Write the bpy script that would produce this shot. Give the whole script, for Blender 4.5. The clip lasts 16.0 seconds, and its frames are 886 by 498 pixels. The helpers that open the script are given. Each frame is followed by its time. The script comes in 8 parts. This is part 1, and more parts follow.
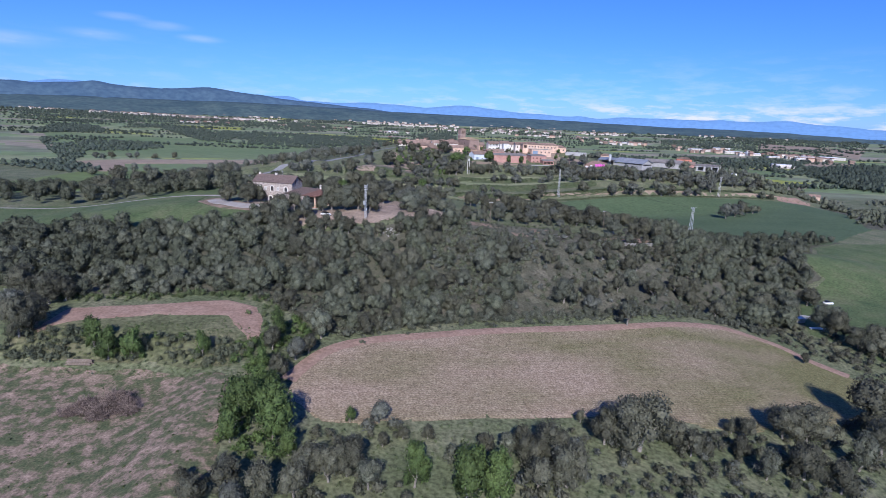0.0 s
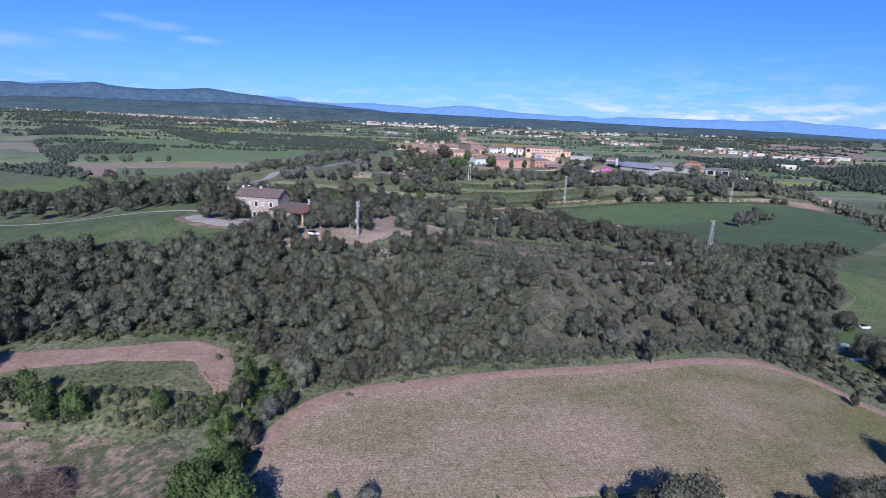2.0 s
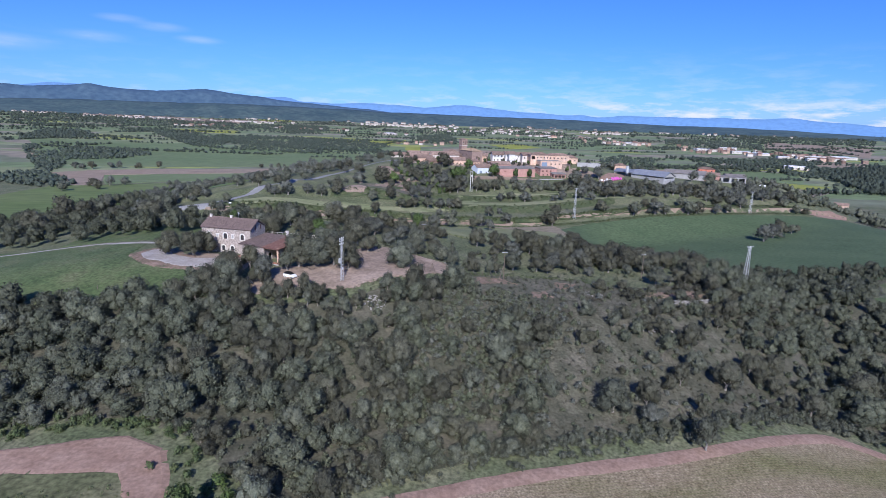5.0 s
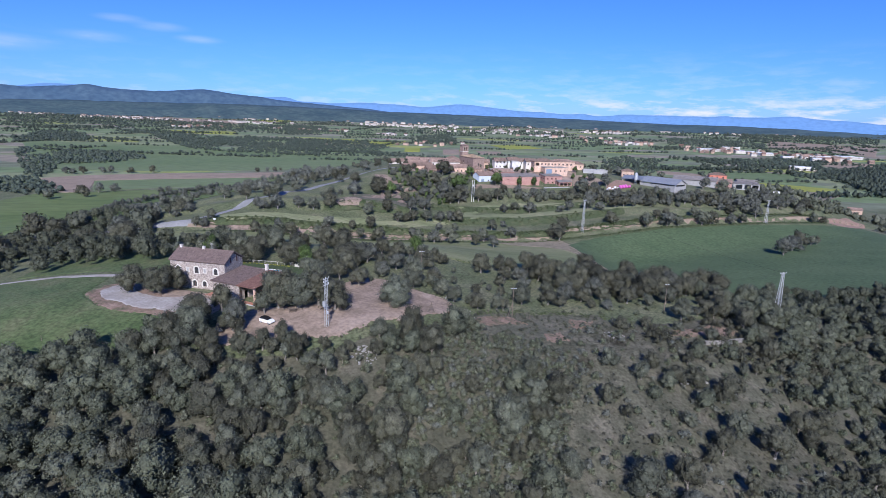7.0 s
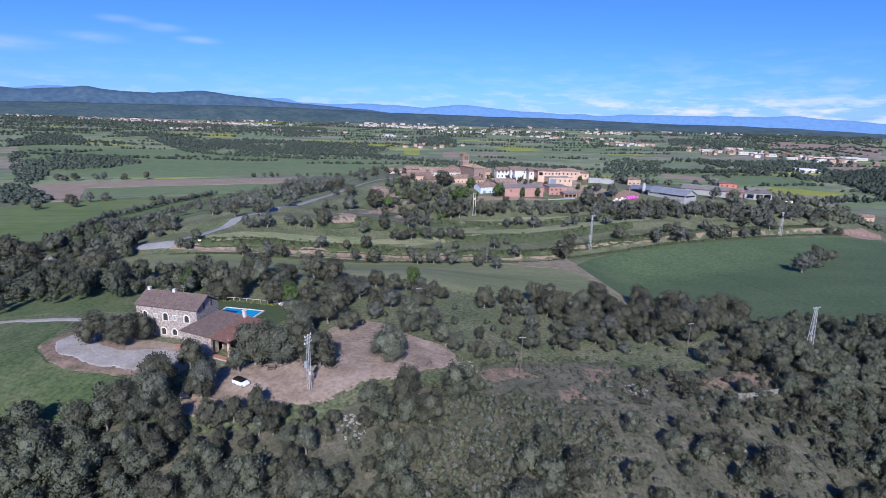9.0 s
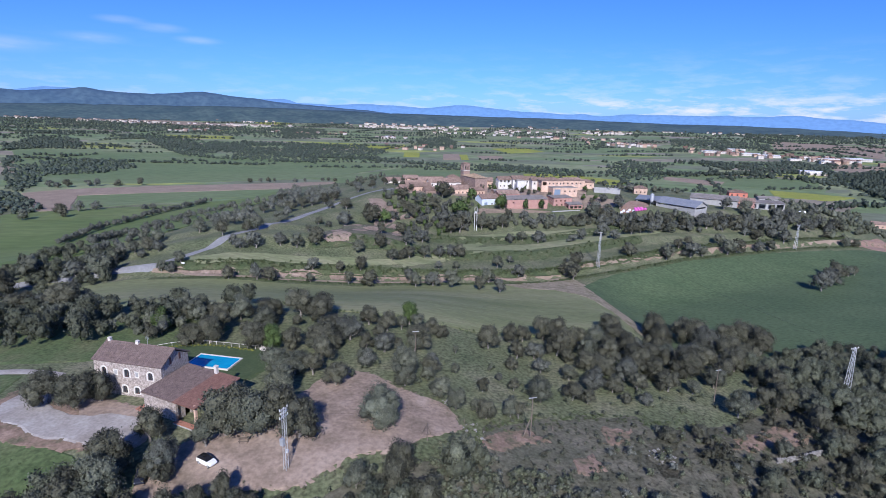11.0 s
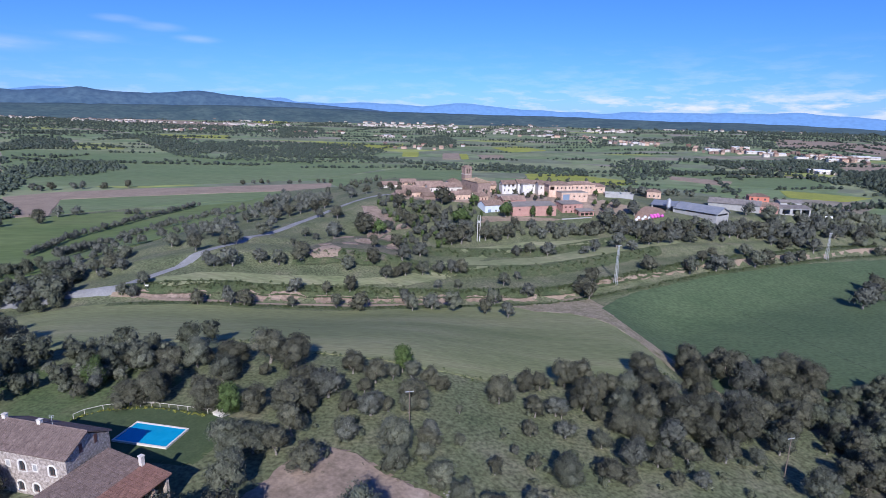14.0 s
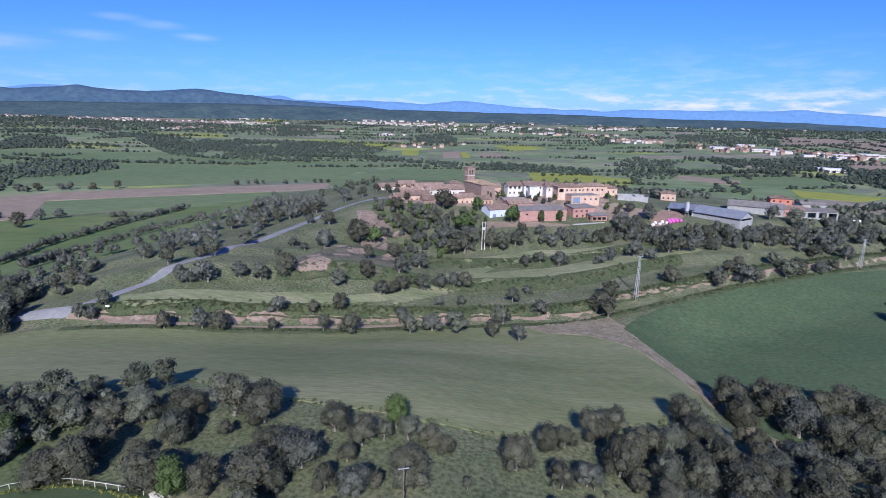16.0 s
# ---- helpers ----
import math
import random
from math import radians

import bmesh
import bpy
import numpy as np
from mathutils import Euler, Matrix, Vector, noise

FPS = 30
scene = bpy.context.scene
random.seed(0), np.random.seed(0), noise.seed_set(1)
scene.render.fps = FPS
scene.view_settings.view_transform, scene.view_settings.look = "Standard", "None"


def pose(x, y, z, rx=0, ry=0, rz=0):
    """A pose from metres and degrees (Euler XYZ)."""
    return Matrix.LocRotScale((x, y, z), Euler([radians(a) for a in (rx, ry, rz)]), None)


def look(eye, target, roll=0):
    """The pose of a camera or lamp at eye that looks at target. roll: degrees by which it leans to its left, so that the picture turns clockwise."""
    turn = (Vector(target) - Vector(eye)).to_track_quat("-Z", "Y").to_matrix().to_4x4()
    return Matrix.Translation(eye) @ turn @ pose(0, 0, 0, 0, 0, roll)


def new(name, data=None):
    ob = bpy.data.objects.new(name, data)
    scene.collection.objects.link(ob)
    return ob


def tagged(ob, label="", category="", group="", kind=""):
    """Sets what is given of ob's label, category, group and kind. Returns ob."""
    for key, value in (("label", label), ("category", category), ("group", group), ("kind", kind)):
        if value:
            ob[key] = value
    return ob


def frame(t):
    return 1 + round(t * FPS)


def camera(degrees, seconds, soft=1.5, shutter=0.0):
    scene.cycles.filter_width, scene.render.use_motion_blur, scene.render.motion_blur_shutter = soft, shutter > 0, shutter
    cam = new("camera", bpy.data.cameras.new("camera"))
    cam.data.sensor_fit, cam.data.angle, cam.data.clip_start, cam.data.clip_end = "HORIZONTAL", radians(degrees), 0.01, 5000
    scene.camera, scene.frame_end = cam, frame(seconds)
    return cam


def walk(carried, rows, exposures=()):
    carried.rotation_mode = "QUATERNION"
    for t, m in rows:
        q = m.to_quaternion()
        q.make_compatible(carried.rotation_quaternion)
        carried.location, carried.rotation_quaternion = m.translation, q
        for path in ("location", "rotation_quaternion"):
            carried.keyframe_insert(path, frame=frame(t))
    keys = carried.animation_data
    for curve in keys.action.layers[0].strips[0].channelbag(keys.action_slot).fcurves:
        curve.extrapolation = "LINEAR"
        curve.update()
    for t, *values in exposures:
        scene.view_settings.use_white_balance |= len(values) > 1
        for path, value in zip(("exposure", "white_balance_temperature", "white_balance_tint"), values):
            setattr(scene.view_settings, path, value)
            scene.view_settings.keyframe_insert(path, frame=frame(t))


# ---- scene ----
cam = camera(78.0, 16.0, 0.5)
PATH = [
    (0.0, pose(0.00, 0.00, 57.00, 76.917, -2.383, 0.554)),
    (0.5, pose(-0.03, 5.08, 57.55, 76.920, -2.340, 0.556)),
    (1.0, pose(-0.08, 10.16, 58.19, 76.921, -2.298, 0.557)),
    (1.5, pose(-0.19, 15.25, 59.08, 76.912, -2.255, 0.553)),
    (2.0, pose(-0.30, 20.32, 60.05, 76.901, -2.210, 0.547)),
    (2.5, pose(-0.37, 25.36, 60.98, 76.893, -2.165, 0.544)),
    (3.0, pose(-0.43, 30.37, 61.89, 76.886, -2.117, 0.539)),
    (3.5, pose(-0.49, 35.31, 62.77, 76.883, -2.064, 0.528)),
    (4.0, pose(-0.56, 40.34, 63.68, 76.875, -2.009, 0.516)),
    (4.5, pose(-0.67, 45.62, 64.68, 76.849, -1.957, 0.504)),
    (5.0, pose(-0.78, 51.06, 65.76, 76.815, -1.904, 0.494)),
    (5.5, pose(-0.89, 56.65, 66.96, 76.780, -1.852, 0.485)),
    (6.0, pose(-0.99, 62.27, 68.23, 76.745, -1.800, 0.479)),
    (6.5, pose(-1.06, 67.86, 69.54, 76.716, -1.747, 0.477)),
    (7.0, pose(-1.11, 73.30, 70.94, 76.695, -1.696, 0.477)),
    (7.5, pose(-1.16, 78.37, 72.48, 76.690, -1.648, 0.479)),
    (8.0, pose(-1.21, 83.21, 74.11, 76.688, -1.601, 0.479)),
    (8.5, pose(-1.24, 87.86, 75.80, 76.680, -1.551, 0.472)),
    (9.0, pose(-1.26, 92.40, 77.53, 76.671, -1.502, 0.466)),
    (9.5, pose(-1.25, 96.97, 79.32, 76.665, -1.461, 0.468)),
    (10.0, pose(-1.23, 101.54, 81.03, 76.659, -1.424, 0.472)),
    (10.5, pose(-1.21, 106.14, 82.55, 76.651, -1.390, 0.479)),
    (11.0, pose(-1.20, 110.77, 83.75, 76.639, -1.358, 0.483)),
    (11.5, pose(-1.24, 115.41, 84.39, 76.620, -1.324, 0.482)),
    (12.0, pose(-1.30, 120.20, 84.71, 76.595, -1.290, 0.477)),
    (12.5, pose(-1.35, 125.32, 84.89, 76.566, -1.256, 0.467)),
    (13.0, pose(-1.42, 130.69, 84.94, 76.533, -1.223, 0.453)),
    (13.5, pose(-1.51, 136.22, 84.95, 76.494, -1.194, 0.433)),
    (14.0, pose(-1.61, 142.05, 84.91, 76.451, -1.168, 0.416)),
    (14.5, pose(-1.74, 148.33, 84.86, 76.403, -1.147, 0.414)),
    (15.0, pose(-1.90, 154.94, 84.77, 76.353, -1.128, 0.418)),
    (15.5, pose(-2.09, 161.89, 84.62, 76.301, -1.108, 0.427)),
    (16.0, pose(-2.31, 169.00, 84.44, 76.249, -1.089, 0.438)),
]
walk(cam, PATH, ((0.0, 0.25, 5950, 14), (16.0, 0.25, 5950, 14)))

# ---- world, sun, exposure ----
SUN_ELEVATION, SUN_TURN = 33.0, 181.0  # degrees; the sun stands behind the flight


def make_world():
    world = bpy.data.worlds.new("sky")
    scene.world = world
    world.use_nodes = True
    nt = world.node_tree
    nt.nodes.clear()
    out = nt.nodes.new("ShaderNodeOutputWorld")
    bg = nt.nodes.new("ShaderNodeBackground")
    sky = nt.nodes.new("ShaderNodeTexSky")
    sky.sky_type = "NISHITA"
    sky.sun_disc = False
    sky.sun_elevation = radians(SUN_ELEVATION)
    sky.sun_rotation = radians(SUN_TURN)
    sky.altitude = 150
    sky.air_density, sky.dust_density, sky.ozone_density = 1.0, 0.25, 5.0
    bg.inputs["Strength"].default_value = 0.088
    # thin clouds over the far range and a few high wisps
    geo = nt.nodes.new("ShaderNodeTexCoord")
    sep = nt.nodes.new("ShaderNodeSeparateXYZ")
    nt.links.new(geo.outputs["Generated"], sep.inputs[0])
    stretch = nt.nodes.new("ShaderNodeMapping")
    stretch.inputs["Scale"].default_value = (13.0, 13.0, 64.0)
    nt.links.new(geo.outputs["Generated"], stretch.inputs[0])
    cl = nt.nodes.new("ShaderNodeTexNoise")
    cl.inputs["Scale"].default_value, cl.inputs["Detail"].default_value, cl.inputs["Roughness"].default_value = 1.3, 8, 0.6
    nt.links.new(stretch.outputs[0], cl.inputs["Vector"])
    puff = nt.nodes.new("ShaderNodeValToRGB")
    puff.color_ramp.elements[0].position, puff.color_ramp.elements[1].position = 0.47, 0.66
    puff.color_ramp.elements[0].color = (0.10, 0.10, 0.10, 1)
    nt.links.new(cl.outputs["Fac"], puff.inputs[0])
    band = nt.nodes.new("ShaderNodeValToRGB")
    band.color_ramp.elements[0].position, band.color_ramp.elements[0].color = 0.0, (0, 0, 0, 1)
    band.color_ramp.elements[1].position, band.color_ramp.elements[1].color = 0.13, (0, 0, 0, 1)
    for pos, v in ((0.010, 0.6), (0.022, 0.95), (0.034, 0.75), (0.052, 0.26), (0.08, 0.12)):
        el = band.color_ramp.elements.new(pos)
        el.color = (v, v, v, 1)
    nt.links.new(sep.outputs["Z"], band.inputs[0])
    mul = nt.nodes.new("ShaderNodeMath")
    mul.operation = "MULTIPLY"
    nt.links.new(puff.outputs[0], mul.inputs[0])
    nt.links.new(band.outputs[0], mul.inputs[1])
    # more cloud towards the east, and four high wisps in the west
    east = nt.nodes.new("ShaderNodeMapRange")
    east.inputs["From Min"].default_value, east.inputs["From Max"].default_value = -0.20, 0.35
    east.inputs["To Min"].default_value, east.inputs["To Max"].default_value = 0.35, 1.05
    nt.links.new(sep.outputs["X"], east.inputs["Value"])
    more = nt.nodes.new("ShaderNodeMath")
    more.operation = "MULTIPLY"
    nt.links.new(mul.outputs[0], more.inputs[0])
    nt.links.new(east.outputs[0], more.inputs[1])
    cover = more.outputs[0]
    for az, el, w in ((-29.5, 7.6, 0.045), (-26.5, 7.2, 0.05), (-23.5, 6.4, 0.045), (-31.5, 6.0, 0.06), (-38.0, 5.0, 0.085)):
        d = Vector((math.sin(radians(az)) * math.cos(radians(el)), math.cos(radians(az)) * math.cos(radians(el)), math.sin(radians(el))))
        sub = nt.nodes.new("ShaderNodeVectorMath")
        sub.operation = "SUBTRACT"
        sub.inputs[1].default_value = d
        nt.links.new(geo.outputs["Generated"], sub.inputs[0])
        scl = nt.nodes.new("ShaderNodeVectorMath")
        scl.operation = "MULTIPLY"
        scl.inputs[1].default_value = (1 / w, 1 / w, 5.5 / w)
        nt.links.new(sub.outputs[0], scl.inputs[0])
        ln = nt.nodes.new("ShaderNodeVectorMath")
        ln.operation = "LENGTH"
        nt.links.new(scl.outputs[0], ln.inputs[0])
        fall = nt.nodes.new("ShaderNodeMapRange")
        fall.interpolation_type = "SMOOTHSTEP"
        fall.inputs["From Min"].default_value, fall.inputs["From Max"].default_value = 1.0, 0.1
        fall.inputs["To Min"].default_value, fall.inputs["To Max"].default_value = 0.0, 0.32
        nt.links.new(ln.outputs["Value"], fall.inputs["Value"])
        soft = nt.nodes.new("ShaderNodeMath")
        soft.operation = "MULTIPLY"
        nt.links.new(fall.outputs[0], soft.inputs[0])
        nt.links.new(cl.outputs["Fac"], soft.inputs[1])
        add = nt.nodes.new("ShaderNodeMath")
        add.operation = "ADD"
        nt.links.new(cover, add.inputs[0])
        nt.links.new(soft.outputs[0], add.inputs[1])
        cover = add.outputs[0]
    mix = nt.nodes.new("ShaderNodeMixRGB")
    mix.inputs["Color2"].default_value = (8.2, 8.4, 9.6, 1)
    nt.links.new(cover, mix.inputs["Fac"])
    tint = nt.nodes.new("ShaderNodeMixRGB")
    tint.blend_type = "MULTIPLY"
    tint.inputs["Fac"].default_value = 1.0
    tint.inputs["Color2"].default_value = SKY_TINT
    nt.links.new(sky.outputs[0], tint.inputs["Color1"])
    nt.links.new(tint.outputs[0], mix.inputs["Color1"])
    nt.links.new(mix.outputs[0], bg.inputs["Color"])
    nt.links.new(bg.outputs[0], out.inputs["Surface"])


SKY_TINT = (0.43, 0.73, 1.40, 1)
make_world()
sun = new("sun", bpy.data.lights.new("sun", "SUN"))
sun.data.energy, sun.data.angle, sun.data.color = 4.8, radians(0.53), (1.0, 0.95, 0.88)
_az, _el = radians(-90.5), radians(SUN_ELEVATION)
sun.matrix_world = look((math.cos(_az) * math.cos(_el) * 100, math.sin(_az) * math.cos(_el) * 100, math.sin(_el) * 100), (0, 0, 0))

# ---- materials ----
def material(name, colours, scale=1.0, detail=6, rough=0.9, bump=0.0, bump_scale=None, fine=None, coords="Object", spread=0.0, island=0.0,
             metal=0.0, stretch=(1, 1, 1), stops=None, through_light=0.0):
    """A rough surface whose colour runs through the ramp 'colours' by noise, with a finer second noise over it, relief, and a lightness
    that varies from object to object (spread) and from island to island."""
    m = bpy.data.materials.new(name)
    m.use_nodes = True
    nt = m.node_tree
    b = nt.nodes["Principled BSDF"]
    b.inputs["Roughness"].default_value, b.inputs["Metallic"].default_value = rough, metal
    b.inputs["Specular IOR Level"].default_value = 0.25
    tc = nt.nodes.new("ShaderNodeTexCoord")
    mp = nt.nodes.new("ShaderNodeMapping")
    mp.inputs["Scale"].default_value = stretch
    nt.links.new(tc.outputs[coords], mp.inputs[0])
    n1 = nt.nodes.new("ShaderNodeTexNoise")
    n1.inputs["Scale"].default_value, n1.inputs["Detail"].default_value, n1.inputs["Roughness"].default_value = scale, detail, 0.62
    nt.links.new(mp.outputs[0], n1.inputs["Vector"])
    ramp = nt.nodes.new("ShaderNodeValToRGB")
    els = ramp.color_ramp.elements
    stops = stops or [0.30 + 0.42 * i / max(1, len(colours) - 1) for i in range(len(colours))]
    els[0].position, els[0].color = stops[0], (*colours[0], 1)
    els[1].position, els[1].color = stops[-1], (*colours[-1], 1)
    for p, c in list(zip(stops, colours))[1:-1]:
        e = els.new(p)
        e.color = (*c, 1)
    nt.links.new(n1.outputs["Fac"], ramp.inputs[0])
    colour = ramp.outputs[0]
    value = None
    if fine:
        n2 = nt.nodes.new("ShaderNodeTexNoise")
        n2.inputs["Scale"].default_value, n2.inputs["Detail"].default_value = fine[0], 4
        nt.links.new(mp.outputs[0], n2.inputs["Vector"])
        mr = nt.nodes.new("ShaderNodeMapRange")
        mr.inputs["From Min"].default_value, mr.inputs["From Max"].default_value = 0.3, 0.7
        mr.inputs["To Min"].default_value, mr.inputs["To Max"].default_value = 1 - fine[1], 1 + fine[1]
        nt.links.new(n2.outputs["Fac"], mr.inputs["Value"])
        value = mr.outputs[0]
    for amount, source in ((spread, "ShaderNodeObjectInfo"), (island, "ShaderNodeNewGeometry")):
        if amount:
            node = nt.nodes.new(source)
            mr = nt.nodes.new("ShaderNodeMapRange")
            mr.inputs["To Min"].default_value, mr.inputs["To Max"].default_value = 1 - amount, 1 + amount
            nt.links.new(node.outputs["Random" if source == "ShaderNodeObjectInfo" else "Random Per Island"], mr.inputs["Value"])
            if value is None:
                value = mr.outputs[0]
            else:
                mu = nt.nodes.new("ShaderNodeMath")
                mu.operation = "MULTIPLY"
                nt.links.new(value, mu.inputs[0])
                nt.links.new(mr.outputs[0], mu.inputs[1])
                value = mu.outputs[0]
    if value is not None:
        hsv = nt.nodes.new("ShaderNodeHueSaturation")
        nt.links.new(value, hsv.inputs["Value"])
        nt.links.new(colour, hsv.inputs["Color"])
        colour = hsv.outputs[0]
    nt.links.new(colour, b.inputs["Base Color"])
    if bump:
        bn = nt.nodes.new("ShaderNodeTexNoise")
        bn.inputs["Scale"].default_value, bn.inputs["Detail"].default_value = bump_scale or scale * 4, 5
        nt.links.new(mp.outputs[0], bn.inputs["Vector"])
        bp = nt.nodes.new("ShaderNodeBump")
        bp.inputs["Strength"].default_value, bp.inputs["Distance"].default_value = 0.8, bump
        nt.links.new(bn.outputs["Fac"], bp.inputs["Height"])
        nt.links.new(bp.outputs[0], b.inputs["Normal"])
    if through_light:
        tr = nt.nodes.new("ShaderNodeBsdfTranslucent")
        nt.links.new(colour, tr.inputs["Color"])
        ms = nt.nodes.new("ShaderNodeMixShader")
        ms.inputs[0].default_value = through_light
        nt.links.new(b.outputs[0], ms.inputs[1])
        nt.links.new(tr.outputs[0], ms.inputs[2])
        nt.links.new(ms.outputs[0], nt.nodes["Material Output"].inputs["Surface"])
    return m


def leaf_material(name, dark, light):
    return material(name, (dark, light), scale=0.16, detail=7, rough=0.7, fine=(3.0, 0.34), bump=0.40, bump_scale=3.4, spread=0.24, island=0.32, through_light=0.12)


M = {}
M["oak_leaf"] = leaf_material("oak_leaf", (0.058, 0.061, 0.041), (0.116, 0.114, 0.080))
M["silver_leaf"] = leaf_material("silver_leaf", (0.120, 0.134, 0.094), (0.190, 0.202, 0.150))
M["olive_leaf"] = leaf_material("olive_leaf", (0.088, 0.095, 0.078), (0.146, 0.152, 0.126))
M["fresh_leaf"] = leaf_material("fresh_leaf", (0.052, 0.085, 0.026), (0.100, 0.140, 0.046))
M["dusty_leaf"] = leaf_material("dusty_leaf", (0.080, 0.089, 0.064), (0.140, 0.146, 0.106))
M["wood_leaf"] = leaf_material("wood_leaf", (0.057, 0.065, 0.043), (0.112, 0.120, 0.082))
M["grass_leaf"] = leaf_material("grass_leaf", (0.075, 0.105, 0.042), (0.120, 0.145, 0.065))
# for far trees: bluer green, with a little haze mixed into the colour
M["far_haze_leaf"] = leaf_material("far_haze_leaf", (0.050, 0.068, 0.052), (0.086, 0.106, 0.080))
M["maquis_leaf"] = leaf_material("maquis_leaf", (0.080, 0.094, 0.058), (0.142, 0.152, 0.098))
M["heath_leaf"] = leaf_material("heath_leaf", (0.086, 0.088, 0.058), (0.145, 0.138, 0.095))
M["bark"] = material("bark", ((0.14, 0.125, 0.11), (0.32, 0.29, 0.26)), scale=3, rough=0.95, bump=0.02)
M["grass_wild"] = material("grass_wild", ((0.075, 0.085, 0.040), (0.120, 0.125, 0.065), (0.17, 0.155, 0.095)), scale=0.06, detail=10, rough=0.95, fine=(1.1, 0.45), bump=0.10, bump_scale=1.6)
M["meadow"] = material("meadow", ((0.136, 0.156, 0.070), (0.180, 0.194, 0.094), (0.235, 0.230, 0.128)), scale=0.07, detail=13, rough=0.95, fine=(1.6, 0.20), bump=0.05, bump_scale=3, stretch=(0.16, 1, 1))
M["lush"] = material("lush", ((0.060, 0.092, 0.036), (0.090, 0.118, 0.050), (0.128, 0.132, 0.070)), scale=0.09, detail=12, rough=0.95, fine=(1.1, 0.34), bump=0.10, bump_scale=1.8)
M["wheat"] = material("wheat", ((0.058, 0.090, 0.043), (0.084, 0.117, 0.058)), scale=0.05, detail=10, rough=0.9, fine=(0.9, 0.24), bump=0.06, bump_scale=2.4, stretch=(0.5, 1, 1))
M["yellow"] = material("yellow", ((0.20, 0.225, 0.045), (0.30, 0.31, 0.06)), scale=0.03, rough=0.9, fine=(0.7, 0.2))
M["soil"] = material("soil", ((0.225, 0.170, 0.125), (0.31, 0.245, 0.185)), scale=0.05, rough=0.95, fine=(0.6, 0.15), bump=0.05)
M["red_soil"] = material("red_soil", ((0.235, 0.150, 0.112), (0.325, 0.225, 0.175)), scale=0.25, detail=11, rough=0.95, fine=(1.3, 0.22), bump=0.06)
M["yard"] = material("yard", ((0.175, 0.136, 0.102), (0.288, 0.220, 0.172), (0.37, 0.292, 0.238)), scale=0.16, detail=12, rough=0.95, fine=(1.1, 0.22), bump=0.04)
M["shoulder"] = material("shoulder", ((0.085, 0.092, 0.050), (0.22, 0.155, 0.115), (0.31, 0.225, 0.175)), scale=0.3, detail=12, rough=0.95, fine=(1.4, 0.25), bump=0.06)
M["gravel"] = material("gravel", ((0.24, 0.208, 0.182), (0.345, 0.315, 0.288), (0.42, 0.398, 0.376)), scale=0.16, detail=11, rough=0.95, fine=(1.5, 0.15), bump=0.03)
M["asphalt"] = material("asphalt", ((0.19, 0.19, 0.195), (0.28, 0.28, 0.285)), scale=0.2, detail=10, rough=0.9, fine=(2, 0.12))
M["stone"] = material("stone", ((0.175, 0.145, 0.128), (0.345, 0.295, 0.262), (0.52, 0.46, 0.415)), scale=2.2, detail=3, rough=0.95, fine=(7, 0.3), bump=0.06, bump_scale=3)
M["dressed"] = material("dressed", ((0.55, 0.52, 0.47), (0.66, 0.63, 0.58)), scale=2, rough=0.9, fine=(6, 0.1), bump=0.01)
M["tile_brown"] = material("tile_brown", ((0.13, 0.095, 0.085), (0.20, 0.15, 0.135)), scale=1.2, rough=0.9, fine=(4, 0.3), bump=0.02, island=0.12)
M["tile_red"] = material("tile_red", ((0.165, 0.090, 0.073), (0.235, 0.130, 0.104)), scale=1.2, rough=0.9, fine=(4, 0.25), bump=0.02, island=0.12)
M["tile_old"] = material("tile_old", ((0.185, 0.128, 0.102), (0.30, 0.215, 0.172)), spread=0.22, scale=0.5, rough=0.9, fine=(2, 0.3), bump=0.02, island=0.14)
M["plaster_white"] = material("plaster_white", ((0.42, 0.37, 0.33), (0.58, 0.53, 0.48), (0.66, 0.62, 0.57)), scale=0.35, detail=9, rough=0.9, fine=(1.6, 0.16))
M["plaster_ochre"] = material("plaster_ochre", spread=0.14, colours=((0.38, 0.255, 0.195), (0.52, 0.365, 0.280), (0.60, 0.44, 0.345)), scale=0.3, detail=9, rough=0.9, fine=(1.4, 0.18))
M["plaster_red"] = material("plaster_red", ((0.50, 0.17, 0.12), (0.58, 0.23, 0.16)), scale=0.4, rough=0.9, fine=(3, 0.08))
M["brick"] = material("brick", ((0.36, 0.195, 0.165), (0.46, 0.28, 0.24)), scale=0.6, rough=0.9, fine=(4, 0.2), bump=0.02)
M["church_stone"] = material("church_stone", ((0.215, 0.150, 0.126), (0.33, 0.245, 0.205)), scale=0.6, rough=0.95, fine=(3, 0.3), bump=0.04)
M["concrete"] = material("concrete", ((0.28, 0.275, 0.27), (0.40, 0.395, 0.39)), scale=0.4, rough=0.9, fine=(3, 0.15), bump=0.01)
M["fibre_roof"] = material("fibre_roof", ((0.20, 0.18, 0.165), (0.30, 0.27, 0.25)), scale=0.3, rough=0.85, fine=(2, 0.2))
M["dark_gap"] = material("dark_gap", ((0.02, 0.018, 0.016), (0.04, 0.035, 0.03)), scale=2, rough=0.6)
M["shutter"] = material("shutter", ((0.10, 0.05, 0.04), (0.16, 0.085, 0.07)), scale=3, rough=0.7)
M["galvanised"] = material("galvanised", ((0.46, 0.47, 0.48), (0.60, 0.61, 0.62)), scale=2, rough=0.55, metal=0.5)
M["pole_concrete"] = material("pole_concrete", ((0.50, 0.49, 0.47), (0.62, 0.61, 0.59)), scale=2, rough=0.9)
M["white_paint"] = material("white_paint", ((0.74, 0.74, 0.74), (0.80, 0.80, 0.80)), scale=2, rough=0.35)
M["black_gloss"] = material("black_gloss", ((0.012, 0.012, 0.014), (0.02, 0.02, 0.022)), scale=2, rough=0.15)
